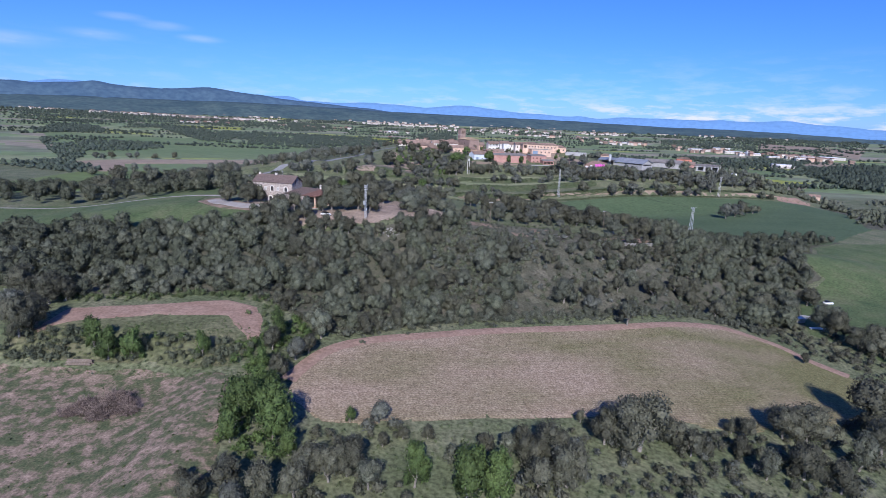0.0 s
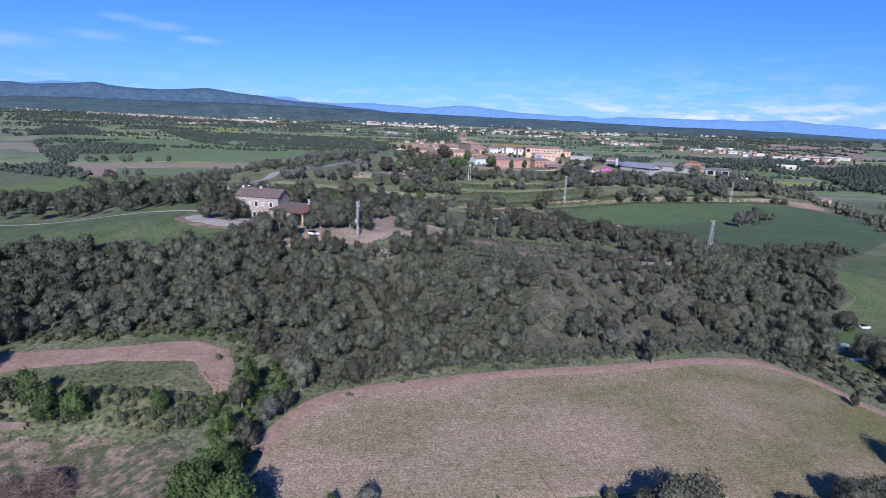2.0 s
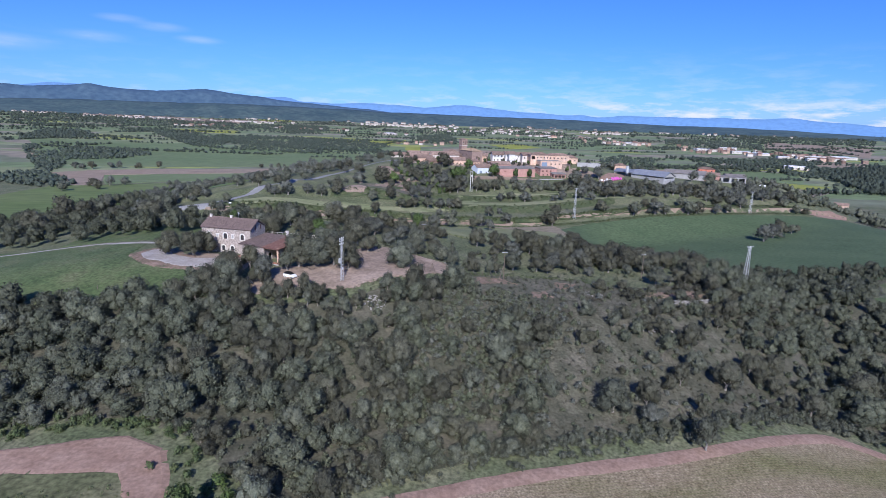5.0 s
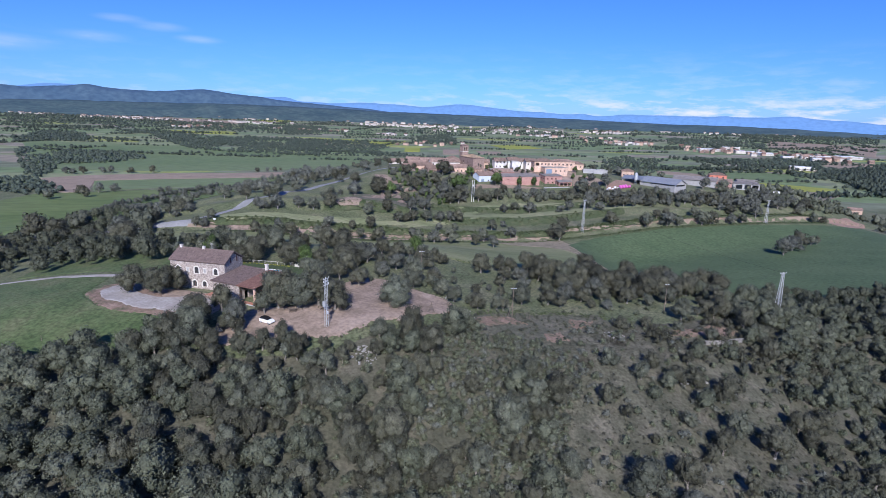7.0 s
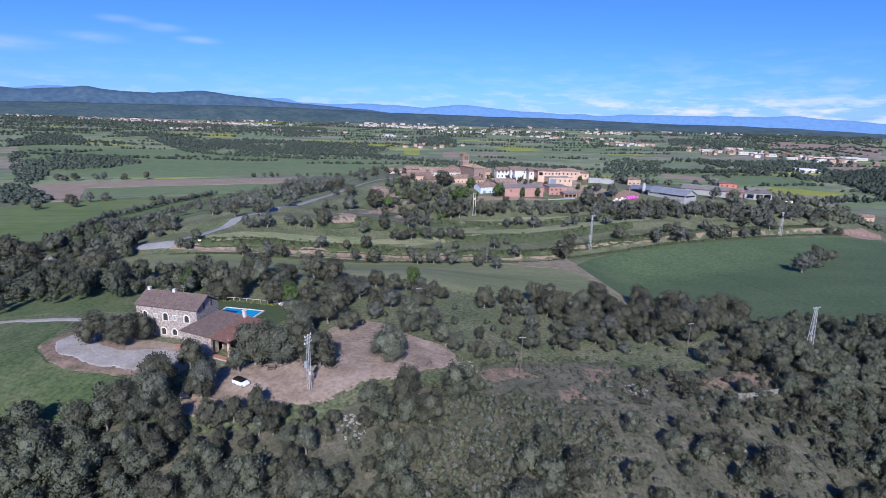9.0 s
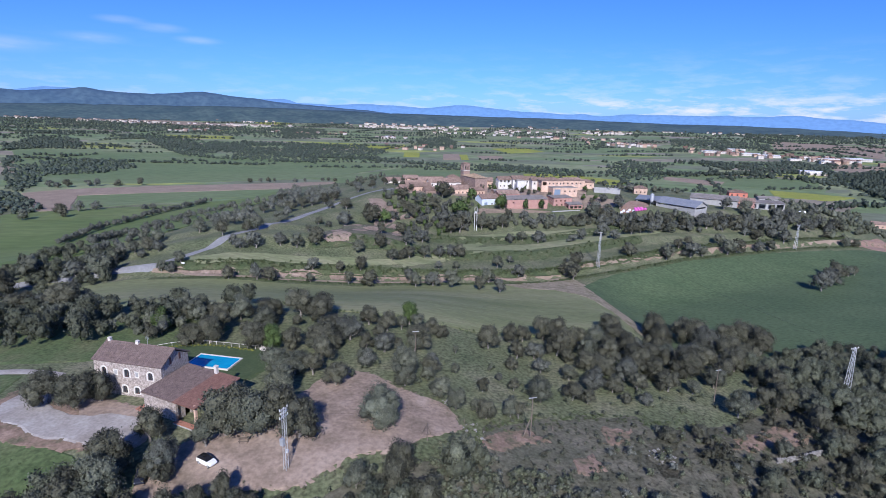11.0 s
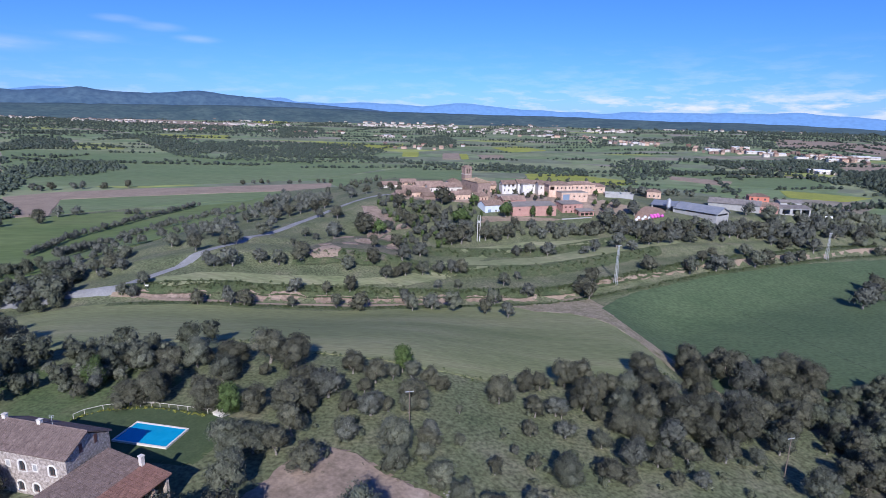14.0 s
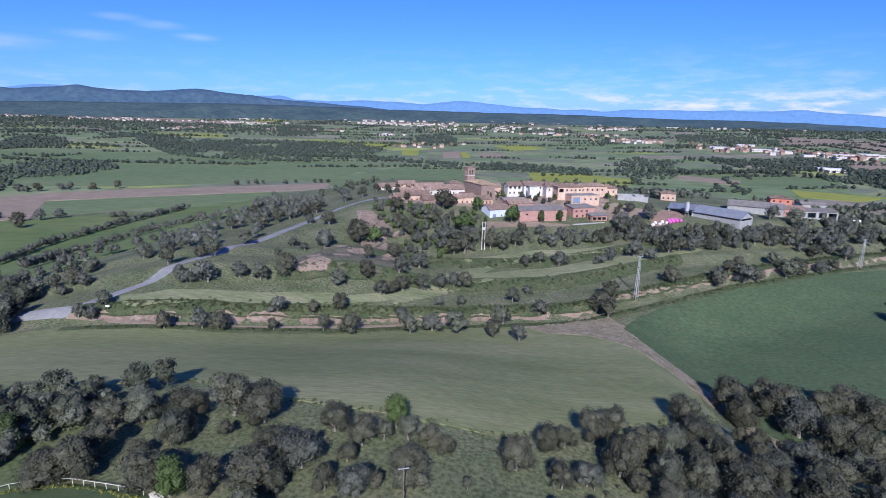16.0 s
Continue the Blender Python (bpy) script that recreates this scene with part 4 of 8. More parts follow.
def tree(kind, x, y, s=1.0, group="", label="", turn=None, tall=1.0, sink=0.0):
    """One standing tree: an empty at its foot with trunk and crown."""
    crown_me, trunk_me, _ = ((BIG if s > 1.2 else TREE if s > 0.75 else MID) if y < 335 else LIGHT)[kind][int(RNG.integers(len(TREE[kind])))]
    root = new(kind)
    root.empty_display_size = 0.5
    root.matrix_basis = Matrix.LocRotScale((x, y, height(x, y) - sink), Euler((0, 0, RNG.uniform(0, 6.28) if turn is None else turn)), (s, s, s * tall))
    for nm, me in (("trunk", trunk_me), ("crown", crown_me)):
        o = new(nm, me)
        o.parent = root
    l, c = TREE_LABEL[kind]
    return tagged(root, label or l, c, group)


def inside(poly, x, y):
    hit, j = False, len(poly) - 1
    for i in range(len(poly)):
        (xi, yi), (xj, yj) = poly[i], poly[j]
        if (yi > y) != (yj > y) and x < (xj - xi) * (y - yi) / (yj - yi) + xi:
            hit = not hit
        j = i
    return hit


def scatter(poly, gap, seed, jitter=0.75, holes=(), gate=None):
    """Places in an outline about gap metres apart, never nearer than 0.6 of it."""
    g = random.Random(seed)
    xs, ys = [p[0] for p in poly], [p[1] for p in poly]
    out, cells = [], {}
    n = int((max(xs) - min(xs)) * (max(ys) - min(ys)) / gap ** 2 * 2.2)
    for _ in range(n):
        x, y = g.uniform(min(xs), max(xs)), g.uniform(min(ys), max(ys))
        if not inside(poly, x, y) or any(inside(h, x, y) for h in holes) or (gate and not gate(x, y)):
            continue
        cx, cy = int(x // gap), int(y // gap)
        if any(math.hypot(x - a, y - b) < gap * jitter for i in (-1, 0, 1) for j in (-1, 0, 1) for a, b in cells.get((cx + i, cy + j), ())):
            continue
        cells.setdefault((cx, cy), []).append((x, y))
        out.append((x, y))
    return out


def thicket(name, places, kind, leaf, label, category, thin=1.0, size=(0.8, 1.3), detail=LIGHT, seed=3, core=True, sink=0.15):
    """Many plants that nobody could count, as one piece: crowns at the places given, each turned and sized at random."""
    g = np.random.default_rng(seed)
    crowns = []
    for x, y in places:
        tris, leaf_n, cv, cf, cn = detail[kind][int(g.integers(len(TREE[kind])))][2]
        if thin < 1:
            keep = g.random(len(tris)) < thin
            tris, leaf_n = tris[keep], leaf_n[keep]
        if not core:
            cv, cf, cn = cv[:0], cf[:0], cn[:0]
        crowns.append(placed((tris, leaf_n, cv, cf, cn), x, y, height(x, y) - sink, g.uniform(0, 6.28), g.uniform(*size), g.uniform(0.85, 1.15)))
    verts, faces, normals = joined(crowns)
    return tagged(new(name, mesh_of(name, verts, faces, M[leaf], True, normals)), label, category, kind="stuff")


def patchy(scale, cut, seed):
    return lambda x, y: noise.noise((x * scale, y * scale, seed)) > cut


def stand(kind, group, places):
    for x, y, r in places:
        base = KINDS[kind][1]
        k = kind
        if kind in ("holm_oak", "pale_oak", "olive_tree"):
            # beyond y 340 paler kinds are likelier: their colour stands in for haze
            k = RNG.choice(["holm_oak", "pale_oak", "olive_tree"], p={"holm_oak": (0.7, 0.2, 0.1), "pale_oak": (0.45, 0.45, 0.1), "olive_tree": (0.2, 0.1, 0.7)}[kind] if y < 340 else (0.35, 0.25, 0.4))
            base = KINDS[k][1]
        s = r / base * (0.9 if -58 < x < -15 and 176 < y < 194 else 1.22 if -58 < x < -15 and 194 < y < 212 else 1.05)
        if -92 < x < -70 and 214 < y < 224:  # low oaks before the farmhouse
            s, y = s * 0.86, y - 3.0
        tree(str(k), x, y, s, group, tall=(1.12 if r < 4 else 0.95) * RNG.uniform(0.88, 1.18) * (0.82 if y > 340 else 0.80 if 226 < y < 292 else 0.94), sink=0.45 * s)


# wooded slope
SLOPE_L = [(-190, 158), (-150, 146), (-97, 139), (-60, 145), (-46, 140), (-33, 129), (-24, 125), (-14, 132), (10, 143), (20, 150), (22, 190), (16, 204), (4, 207), (-14, 198), (-28, 189), (-52, 186), (-66, 189), (-100, 182), (-150, 183), (-190, 186)]
SLOPE_M = [(22, 152), (52, 160), (80, 170), (88, 190), (96, 230), (62, 230), (40, 222), (24, 200)]
SLOPE_R = [(84, 174), (98, 173), (112, 176), (124, 183), (138, 207), (150, 225), (170, 241), (172, 267), (196, 286), (208, 308), (237, 326), (228, 336), (200, 323), (165, 317), (130, 311), (104, 302), (94, 286), (88, 240)]
BEYOND_L = [(-230, 245), (-150, 242), (-112, 240), (-92, 250), (-80, 262), (-60, 276), (-64, 286), (-113, 272), (-150, 276), (-170, 305), (-240, 320)]
OPEN = [(-36, 230), (-20, 233), (0, 228), (8, 222), (30, 226), (60, 234), (92, 242), (96, 284), (70, 290), (45, 277), (20, 262), (8, 246), (-10, 246), (-30, 244)]
slope_places = [p for p in scatter(SLOPE_L, 3.9, 1) if not (-58 < p[0] < -18 and p[1] > 181) and not (-6 < p[0] and p[1] > 152 and math.sin(p[0] * 12.9 + p[1] * 7.3) < 0.35)]
mid_places = scatter(SLOPE_M, 9.0, 2, gate=patchy(0.06, 0.05, 2))
right_places = scatter(SLOPE_R, 5.0, 3)
count = 0
dense, pale = [], []
for x, y in slope_places + mid_places + right_places:
    if count < 170 and -60 < x < 95 and RNG.random() < 0.6:
        near_field = ss(150, 165, y) * (0.0 if 22 < x < 90 and y > 165 else 1.0)
        tree("holm_oak" if RNG.random() < 0.72 else "pale_oak", x, y, RNG.uniform(0.65, 1.35) * (0.70 + 0.30 * near_field), "trees of the wooded slope", tall=RNG.uniform(0.9, 1.25), sink=0.8)
        count += 1
    else:
        (dense if RNG.random() < 0.75 else pale).append((x, y))
far_left = scatter(BEYOND_L, 7.5, 8)
seen_near = lambda p: -95 < p[0] < 150
thicket("woodland", [p for p in dense if seen_near(p)], "holm_oak", "wood_leaf", "dense evergreen oak wood covering the slope", "woodland", 1.0, (0.75, 1.4), MID, sink=0.9)
thicket("woodland", [p for p in dense if not seen_near(p)], "holm_oak", "wood_leaf", "dense evergreen oak wood at the ends of the slope", "woodland", 1.0, (0.75, 1.4), LIGHT, sink=0.9)
thicket("woodland", far_left, "holm_oak", "wood_leaf", "evergreen oak wood beyond the meadow", "woodland", 1.0, (0.8, 1.45))
thicket("woodland", pale, "pale_oak", "dusty_leaf", "paler oaks mixed into the evergreen wood", "woodland", 1.0, (0.65, 1.2), MID, sink=1.0)
MAQUIS = [(-8, 152), (22, 156), (26, 176), (34, 196), (24, 204), (14, 204), (-4, 200)]
GLADE = [(-4, 170), (1, 173), (6, 171), (8, 165), (1, 162), (-3, 165)]
thicket("undergrowth", scatter(SLOPE_L, 3.0, 11, holes=(GLADE,)) + scatter(SLOPE_M, 4.0, 12, gate=patchy(0.12, -0.15, 5)) + scatter(MAQUIS, 1.9, 15, holes=(GLADE,), gate=patchy(0.1, -0.45, 6)) + scatter(OPEN, 5.0, 14, gate=patchy(0.06, 0.0, 6)) + scatter(SLOPE_R, 3.6, 13), "shrub", "maquis_leaf", "low evergreen scrub between the trees", "scrub", 1.0, (0.5, 1.25))
thicket("heath", scatter(SLOPE_M, 1.3, 16, gate=patchy(0.15, -0.35, 9)) + scatter(GLADE, 1.5, 17) + scatter([(4, 207), (26, 204), (48, 208), (92, 236), (60, 236), (30, 226)], 1.9, 18, gate=patchy(0.15, -0.1, 3)), "shrub", "heath_leaf", "tufts of dry grass and heath on the open slope", "heath", 0.5, (0.2, 0.55), core=False)
for x, y in scatter(OPEN, 7.0, 5, 0.7, gate=lambda x, y: x < -26 or x > 78 or y > 258):
    tree("olive_tree" if RNG.random() < 0.4 else "holm_oak", x, y, RNG.uniform(0.5, 1.1), "trees of the open wood", tall=RNG.uniform(0.9, 1.15))
OPEN_TREES = [(-19.9, 238.2, 2.6), (-10.3, 234.3, 3.8), (-3.3, 241.7, 2.4), (-4.4, 234.7, 2.2), (-1.5, 227.8, 3.0), (2.6, 241.3, 1.6), (9.0, 233.6, 1.9), (9.1, 221.4, 2.5), (14.8, 224.1, 2.2), (16.7, 224.1, 1.9), (17.2, 237.4, 1.7), (13.9, 241.5, 1.3), (18.2, 249.6, 2.1), (11.8, 246.5, 0.8), (26.3, 250.9, 2.7), (33.8, 248.8, 2.5), (40.7, 255.8, 3.6), (39.0, 243.5, 3.6), (23.4, 234.0, 3.4), (32.2, 237.5, 3.0), (36.0, 236.6, 2.1), (44.7, 253.2, 3.6), (44.2, 243.3, 2.9), (49.7, 251.3, 3.9), (51.6, 245.5, 2.8), (56.3, 259.5, 4.8), (59.5, 254.7, 4.2), (60.5, 247.4, 3.3), (70.0, 258.6, 5.1), (67.5, 247.8, 2.4), (75.9, 253.1, 3.3), (46.1, 238.0, 1.8), (51.0, 237.7, 2.1), (74.7, 237.1, 3.6), (85.8, 244.6, 3.1)]
stand("pale_oak", "trees of the open wood", OPEN_TREES[::3])
stand("holm_oak", "trees of the open wood", OPEN_TREES[1::3])
stand("olive_tree", "trees of the open wood", OPEN_TREES[2::3])
stand("holm_oak", "bushes of the open slope", [(38, 162, 4.6), (72, 179, 4.0), (59, 176, 2.6), (68, 194, 3.3), (72, 197, 2.4), (56, 195, 2.4), (47, 194, 2.4), (51, 199, 2.2), (25, 182, 4.0), (20, 181, 3.2), (36, 184, 2.2), (47, 165, 3.0), (46, 159, 2.8), (40, 181, 1.5), (79, 207, 1.5), (76, 221, 2.2), (60, 166, 1.8), (44, 175, 1.3), (63, 205, 1.6), (84, 190, 2.6)])
# scrub: field margins, foot of the tilled field, lane verges, hill
FOOT = [(-20, 62), (-22, 90), (-6, 93), (20, 99), (36, 102), (50, 104), (64, 101), (82, 107), (124, 136), (150, 128), (130, 85), (60, 62)]
GRASSY = [(-9, 94), (7, 98), (13, 96), (14, 89), (8, 81), (6, 70), (-2, 70), (-3, 86)]
thicket("scrub", scatter(FOOT, 2.9, 21, holes=(GRASSY,), gate=patchy(0.09, -0.2, 7)), "shrub", "oak_leaf", "tangled scrub below the tilled field", "scrub", 1.0, (0.6, 1.5), MID)
thicket("weeds", scatter(FOOT, 1.9, 26, gate=patchy(0.13, -0.2, 11)), "shrub", "grass_leaf", "rank grass and weeds below the tilled field", "weeds", 0.5, (0.2, 0.55), core=False)
thicket("scrub", scatter(FOOT, 4.2, 22, holes=(GRASSY,), gate=patchy(0.07, 0.0, 8)), "shrub", "olive_leaf", "pale tangled bushes below the tilled field", "scrub", 1.0, (0.6, 1.7), MID)
MARGIN = [(-37, 80), (-40, 100), (-44, 118), (-38, 130), (-30, 128), (-33, 112), (-31, 92), (-25, 80)]
thicket("scrub", scatter(MARGIN, 2.2, 23), "shrub", "fresh_leaf", "fresh green bushes along the field margin", "scrub", 1.0, (0.5, 1.7), MID)
HEDGE = [(-98, 111), (-58, 111.5), (-44, 108), (-42, 116), (-60, 119), (-98, 118)]
thicket("scrub", scatter(HEDGE, 1.6, 24, gate=patchy(0.12, -0.35, 12)), "shrub", "maquis_leaf", "tangled bushes between the two plots", "scrub", 1.0, (0.5, 1.5), MID)
thicket("scrub", scatter(HEDGE, 3.4, 27, gate=patchy(0.09, 0.05, 15)), "shrub", "fresh_leaf", "fresh green bushes between the two plots", "scrub", 1.0, (0.6, 1.5), MID)
thicket("weeds", scatter([(-98, 106), (-60, 108), (-42, 104), (-42, 122), (-52, 128), (-98, 120)], 1.1, 28), "shrub", "grass_leaf", "rank weeds between the two plots", "weeds", 0.5, (0.15, 0.5), core=False)

GARDEN_EDGE = [(106, 168), (118, 158), (128, 146), (148, 150), (140, 172), (124, 190)]
thicket("scrub", scatter(GARDEN_EDGE, 3.0, 25), "shrub", "oak_leaf", "dark scrub along the stream bank", "scrub", 0.9, (0.6, 1.5))


def along(line, gap, spread, seed, lift=0.0):
    """Places scattered along a line."""
    g = random.Random(seed)
    out = []
    for (x0, y0), (x1, y1) in zip(line, line[1:]):
        n = max(1, int(math.hypot(x1 - x0, y1 - y0) / gap))
        for i in range(n):
            u = (i + g.random()) / n
            out.append((x0 + (x1 - x0) * u + g.gauss(0, spread), y0 + (y1 - y0) * u + g.gauss(0, spread) + lift))
    return out


LANE = [(x, lerp_line(LANE_Y, x)) for x in range(-120, 320, 20)]
thicket("verge", along(LANE, 0.6, 0.9, 31, 7.0) + along(LANE, 0.6, 0.9, 38, 9.0) + along(LANE, 0.8, 0.7, 32, -3.5), "shrub", "grass_leaf", "tall grass and brambles on the lane banks", "verge", 0.7, (0.35, 0.8), core=False)
thicket("verge", along([(x, y + 34) for x, y in LANE if -70 < x < 130], 0.9, 1.6, 33) + along([(x, y + 60) for x, y in LANE if -40 < x < 130], 0.9, 1.6, 34), "shrub", "grass_leaf", "bushy terrace banks below the village", "verge", 0.7, (0.4, 1.0), core=False)
thicket("hedge", along([(-284, 500), (-294, 560), (-288, 630), (-286, 700), (-285, 760)], 3.0, 1.0, 35) + along([(-221, 440), (-240, 500), (-222, 534), (-193, 539), (-168, 541)], 2.6, 1.0, 36) + along([(-176, 372), (-174, 400), (-175, 425), (-161, 441), (-149, 451)], 4.5, 1.4, 37), "olive_tree", "olive_leaf", "rows of silvery olive trees between green strips", "hedge", 0.8, (1.0, 1.5))
HILL = [(-62, 440), (-40, 428), (-12, 412), (4, 430), (14, 444), (14, 474), (0, 490), (-26, 492), (-42, 490), (-56, 470)]
thicket("scrub", scatter(HILL, 7.5, 41, gate=patchy(0.05, 0.0, 4)), "holm_oak", "olive_leaf", "mixed evergreen trees on the village slope", "scrub", 0.8, (0.5, 1.0), sink=0.8)
BARNS = [(192, 480), (224, 488), (262, 508), (300, 522), (300, 556), (268, 540), (226, 508), (196, 494)]
thicket("scrub", scatter(BARNS, 6.5, 42), "holm_oak", "olive_leaf", "grey-green trees below the barns", "scrub", 0.8, (0.8, 1.5))
BEHIND = [(-120, 560), (-60, 580), (-20, 585), (40, 580), (110, 575), (150, 590), (190, 600), (300, 590), (380, 640), (330, 700), (100, 690), (-100, 660)]
thicket("grove", scatter(BEHIND, 11, 43, gate=patchy(0.02, 0.12, 6)), "holm_oak", "dusty_leaf", "trees behind the village", "grove", 1.0, (0.8, 1.3), FAR)
LEFT_HILL = [(-125, 400), (-108, 420), (-96, 460), (-84, 500), (-80, 560), (-120, 570), (-160, 520), (-150, 470), (-140, 420)]
thicket("grove", scatter(LEFT_HILL, 7.5, 44, gate=patchy(0.04, -0.05, 3)), "olive_tree", "olive_leaf", "olive grove below the village road", "grove", 0.8, (1.0, 1.7))
# woods and hedges of the plain
BELTS = [[(389, 1321), (485, 1249), (636, 1313), (702, 1217), (809, 1206), (900, 1170)], [(592, 1586), (717, 1502), (743, 1370), (847, 1294)], [(300, 760), (420, 800), (560, 860), (700, 900)]]
far_places = []
for i, line in enumerate(BELTS):
    for k in range(2):
        far_places += along(line, 11, 7, 50 + 3 * i + k)
thicket("far_wood", far_places, "holm_oak", "far_haze_leaf", "dark belts of trees between fields of the plain", "woodland", 1.0, (1.5, 2.4), FAR)
RIGHT_WOOD = [(330, 560), (420, 600), (560, 700), (700, 800), (760, 760), (640, 640), (480, 560), (380, 520)]
thicket("far_wood", scatter(RIGHT_WOOD, 11, 62, gate=patchy(0.012, 0.0, 9)), "holm_oak", "dusty_leaf", "scattered dark trees of the plain", "woodland", 1.0, (1.2, 2.0), FAR)


def hedgerows():
    """Hedges between the far fields: rows, mostly across the view, closing up with distance."""
    g = random.Random(77)
    out = []
    for _ in range(420):
        y = 950 + 3500 * g.random() ** 1.1
        x = g.uniform(-1.0, 1.0) * y * 0.95
        if height(x, y) > -8 and y < 1500 or (y < 1250 and -1000 < x < 60):
            continue
        a = g.choice((0.1, 0.1, 0.2, -0.1, 1.3)) + g.gauss(0, 0.08)
        step = 5 + y * 0.003
        n = int(g.uniform(8, 34))
        for i in range(n):
            out.append((x + math.cos(a) * step * i + g.gauss(0, 2), y + math.sin(a) * step * i + g.gauss(0, 2 + y * 0.002)))
    return out


def far_clumps(name, places, label, seed, tall=0.8):
    """Crowns far out: lumps with a few large blades each."""
    g = np.random.default_rng(seed)
    crowns = []
    for x, y in places:
        if not (-4600 < x < 4600 and y < 4650):
            continue
        pick = FAR["holm_oak"][int(g.integers(6))][2]
        s = (1.1 + math.hypot(x, y) / 2900) * g.uniform(0.6, 1.3)
        crowns.append(placed(pick, x, y, height(x, y) - 0.5, g.uniform(0, 6.28), s, tall * g.uniform(0.8, 1.2), 1.3))
    verts, faces, normals = joined(crowns)
    tagged(new(name, mesh_of(name, verts, faces, M["far_haze_leaf"], True, normals)), label, "woodland", kind="stuff")


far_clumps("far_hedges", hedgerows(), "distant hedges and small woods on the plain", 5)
BARN_FRONT = [(98, 480), (100, 495), (118, 493), (122, 484), (150, 484), (163, 481), (172, 484), (186, 492), (216, 508), (224, 498), (190, 482), (162, 472), (140, 466), (120, 466)]
for x, y in scatter(BARN_FRONT, 6.4, 46):
    tree("olive_tree" if RNG.random() < 0.35 else "holm_oak", x, y, RNG.uniform(0.75, 1.25), "trees below the barns", tall=RNG.uniform(0.85, 1.1))
for x, y, s in ((-8, 508, 1.0), (-2, 506, 1.2), (3, 503, 1.1), (17, 505, 1.0), (34, 500, 1.1), (38, 503, 0.9), (-26, 508, 1.0), (-34, 522, 1.1), (-42, 540, 1.2), (-36, 548, 1.0), (-50, 546, 1.1), (-28, 545, 0.9), (-58, 532, 1.2),
                (49, 540, 0.8), (61, 541, 0.7), (70, 530, 0.9), (102, 520, 1.1), (106, 512, 1.0), (112, 524, 0.9), (108, 540, 1.1), (116, 500, 1.0), (68, 563, 1.1), (20, 560, 1.0), (-4, 556, 1.0), (76, 518, 0.8), (56, 524, 0.9), (61, 519, 0.8), (66, 523, 0.7), (48, 527, 0.9), (36, 531, 1.0), (33, 536, 0.8), (53, 531, 0.7)):
    tree("broadleaf_tree" if RNG.random() < 0.3 else "holm_oak", x, y, s, "trees among the village houses", tall=0.9)
STRIP = [(-22, 124), (-2, 135), (19, 143.5), (50, 153.5), (82, 166.5), (95, 169), (108, 166)]
thicket("scrub", along(STRIP, 0.6, 1.4, 71, 3.6) + along(STRIP, 0.6, 1.6, 72, 6.0), "shrub", "dusty_leaf", "low scrub and brambles between wood and field", "scrub", 1.0, (0.4, 1.3), MID)
EDGE = [(-100, 136), (-74, 139), (-58, 143), (-47, 139), (-41, 126)]
thicket("scrub", along(EDGE, 0.9, 1.6, 73, 2.0), "shrub", "grass_leaf", "rough grass and brambles at the edge of the wood", "scrub", 0.8, (0.4, 1.1))
PLOT = [(-98, 70), (-98, 106), (-60, 107), (-44, 104), (-38, 84), (-36, 70)]
thicket("weeds", scatter(PLOT, 2.0, 74, gate=patchy(0.10, -0.25, 15)), "shrub", "grass_leaf", "tufts of weeds over the rough plot", "weeds", 1.0, (0.12, 0.35))
MEADOW = [(-170, 238), (-139, 232), (-99, 226), (-98, 212), (-90, 204), (-66, 198), (-75, 188), (-98, 185), (-170, 188)]
thicket("weeds", scatter(MEADOW, 2.1, 80, gate=patchy(0.09, -0.15, 31)), "shrub", "grass_leaf", "tufts of darker grass over the meadow", "weeds", 0.5, (0.12, 0.32), core=False)
YARD_EDGE = [(-55, 188), (-38, 192), (-27, 193.5), (-17, 199), (-8, 204), (0, 208), (5, 216), (-3, 226), (-14, 230), (-28, 229)]
thicket("weeds", along(YARD_EDGE, 0.7, 0.9, 81), "shrub", "heath_leaf", "dry grass tufts along the edge of the yard", "weeds", 0.6, (0.15, 0.45), core=False)
CORNER = [(-215, 402), (-188, 394), (-160, 368), (-147, 348), (-146, 333), (-165, 324), (-212, 350)]
thicket("woodland", scatter(CORNER, 6.4, 84), "holm_oak", "wood_leaf", "dark oaks massed at the road corner", "woodland", 1.0, (0.8, 1.25), sink=0.8)
BANK = [(-150, 302), (-140, 306), (-110, 279), (-92, 283), (-74, 277), (-68, 262), (-84, 252), (-102, 256), (-114, 252), (-150, 275)]
thicket("woodland", scatter(BANK, 5.5, 85), "pale_oak", "dusty_leaf", "mixed oaks between meadow and farmhouse grass", "woodland", 1.0, (0.6, 1.15), sink=0.8)
HILL_MASS = [(-54, 515), (-42, 496), (-27, 489), (-13, 498), (14, 494), (34, 490), (17, 467), (14, 447), (3, 435), (-10, 420), (-18, 410), (-24, 430), (-30, 456), (-44, 478)]
thicket("grove", scatter(HILL_MASS, 8.2, 86, gate=patchy(0.05, -0.25, 44)), "holm_oak", "olive_leaf", "grey-green trees massed below the village", "grove", 1.0, (0.5, 0.95), sink=0.9)
thicket("grove", scatter(HILL_MASS, 9.5, 87), "broadleaf_tree", "fresh_leaf", "fresh green trees among the evergreens below the village", "grove", 1.0, (0.6, 1.05), sink=0.8)
thicket("grove", scatter([(17, 462), (42, 464), (66, 468), (104, 488), (102, 474), (63, 458), (40, 454), (16, 452)], 5.0, 88), "holm_oak", "dusty_leaf", "row of grey-green trees below the brick barn", "grove", 1.0, (0.7, 1.15), sink=0.9)
thicket("grove", scatter([(113, 504), (121, 492), (148, 486), (169, 486), (218, 508), (237, 507), (212, 490), (159, 468), (102, 471)], 5.6, 89), "olive_tree", "olive_leaf", "grey-green trees massed below the barns", "grove", 1.0, (1.0, 1.8), sink=0.8)
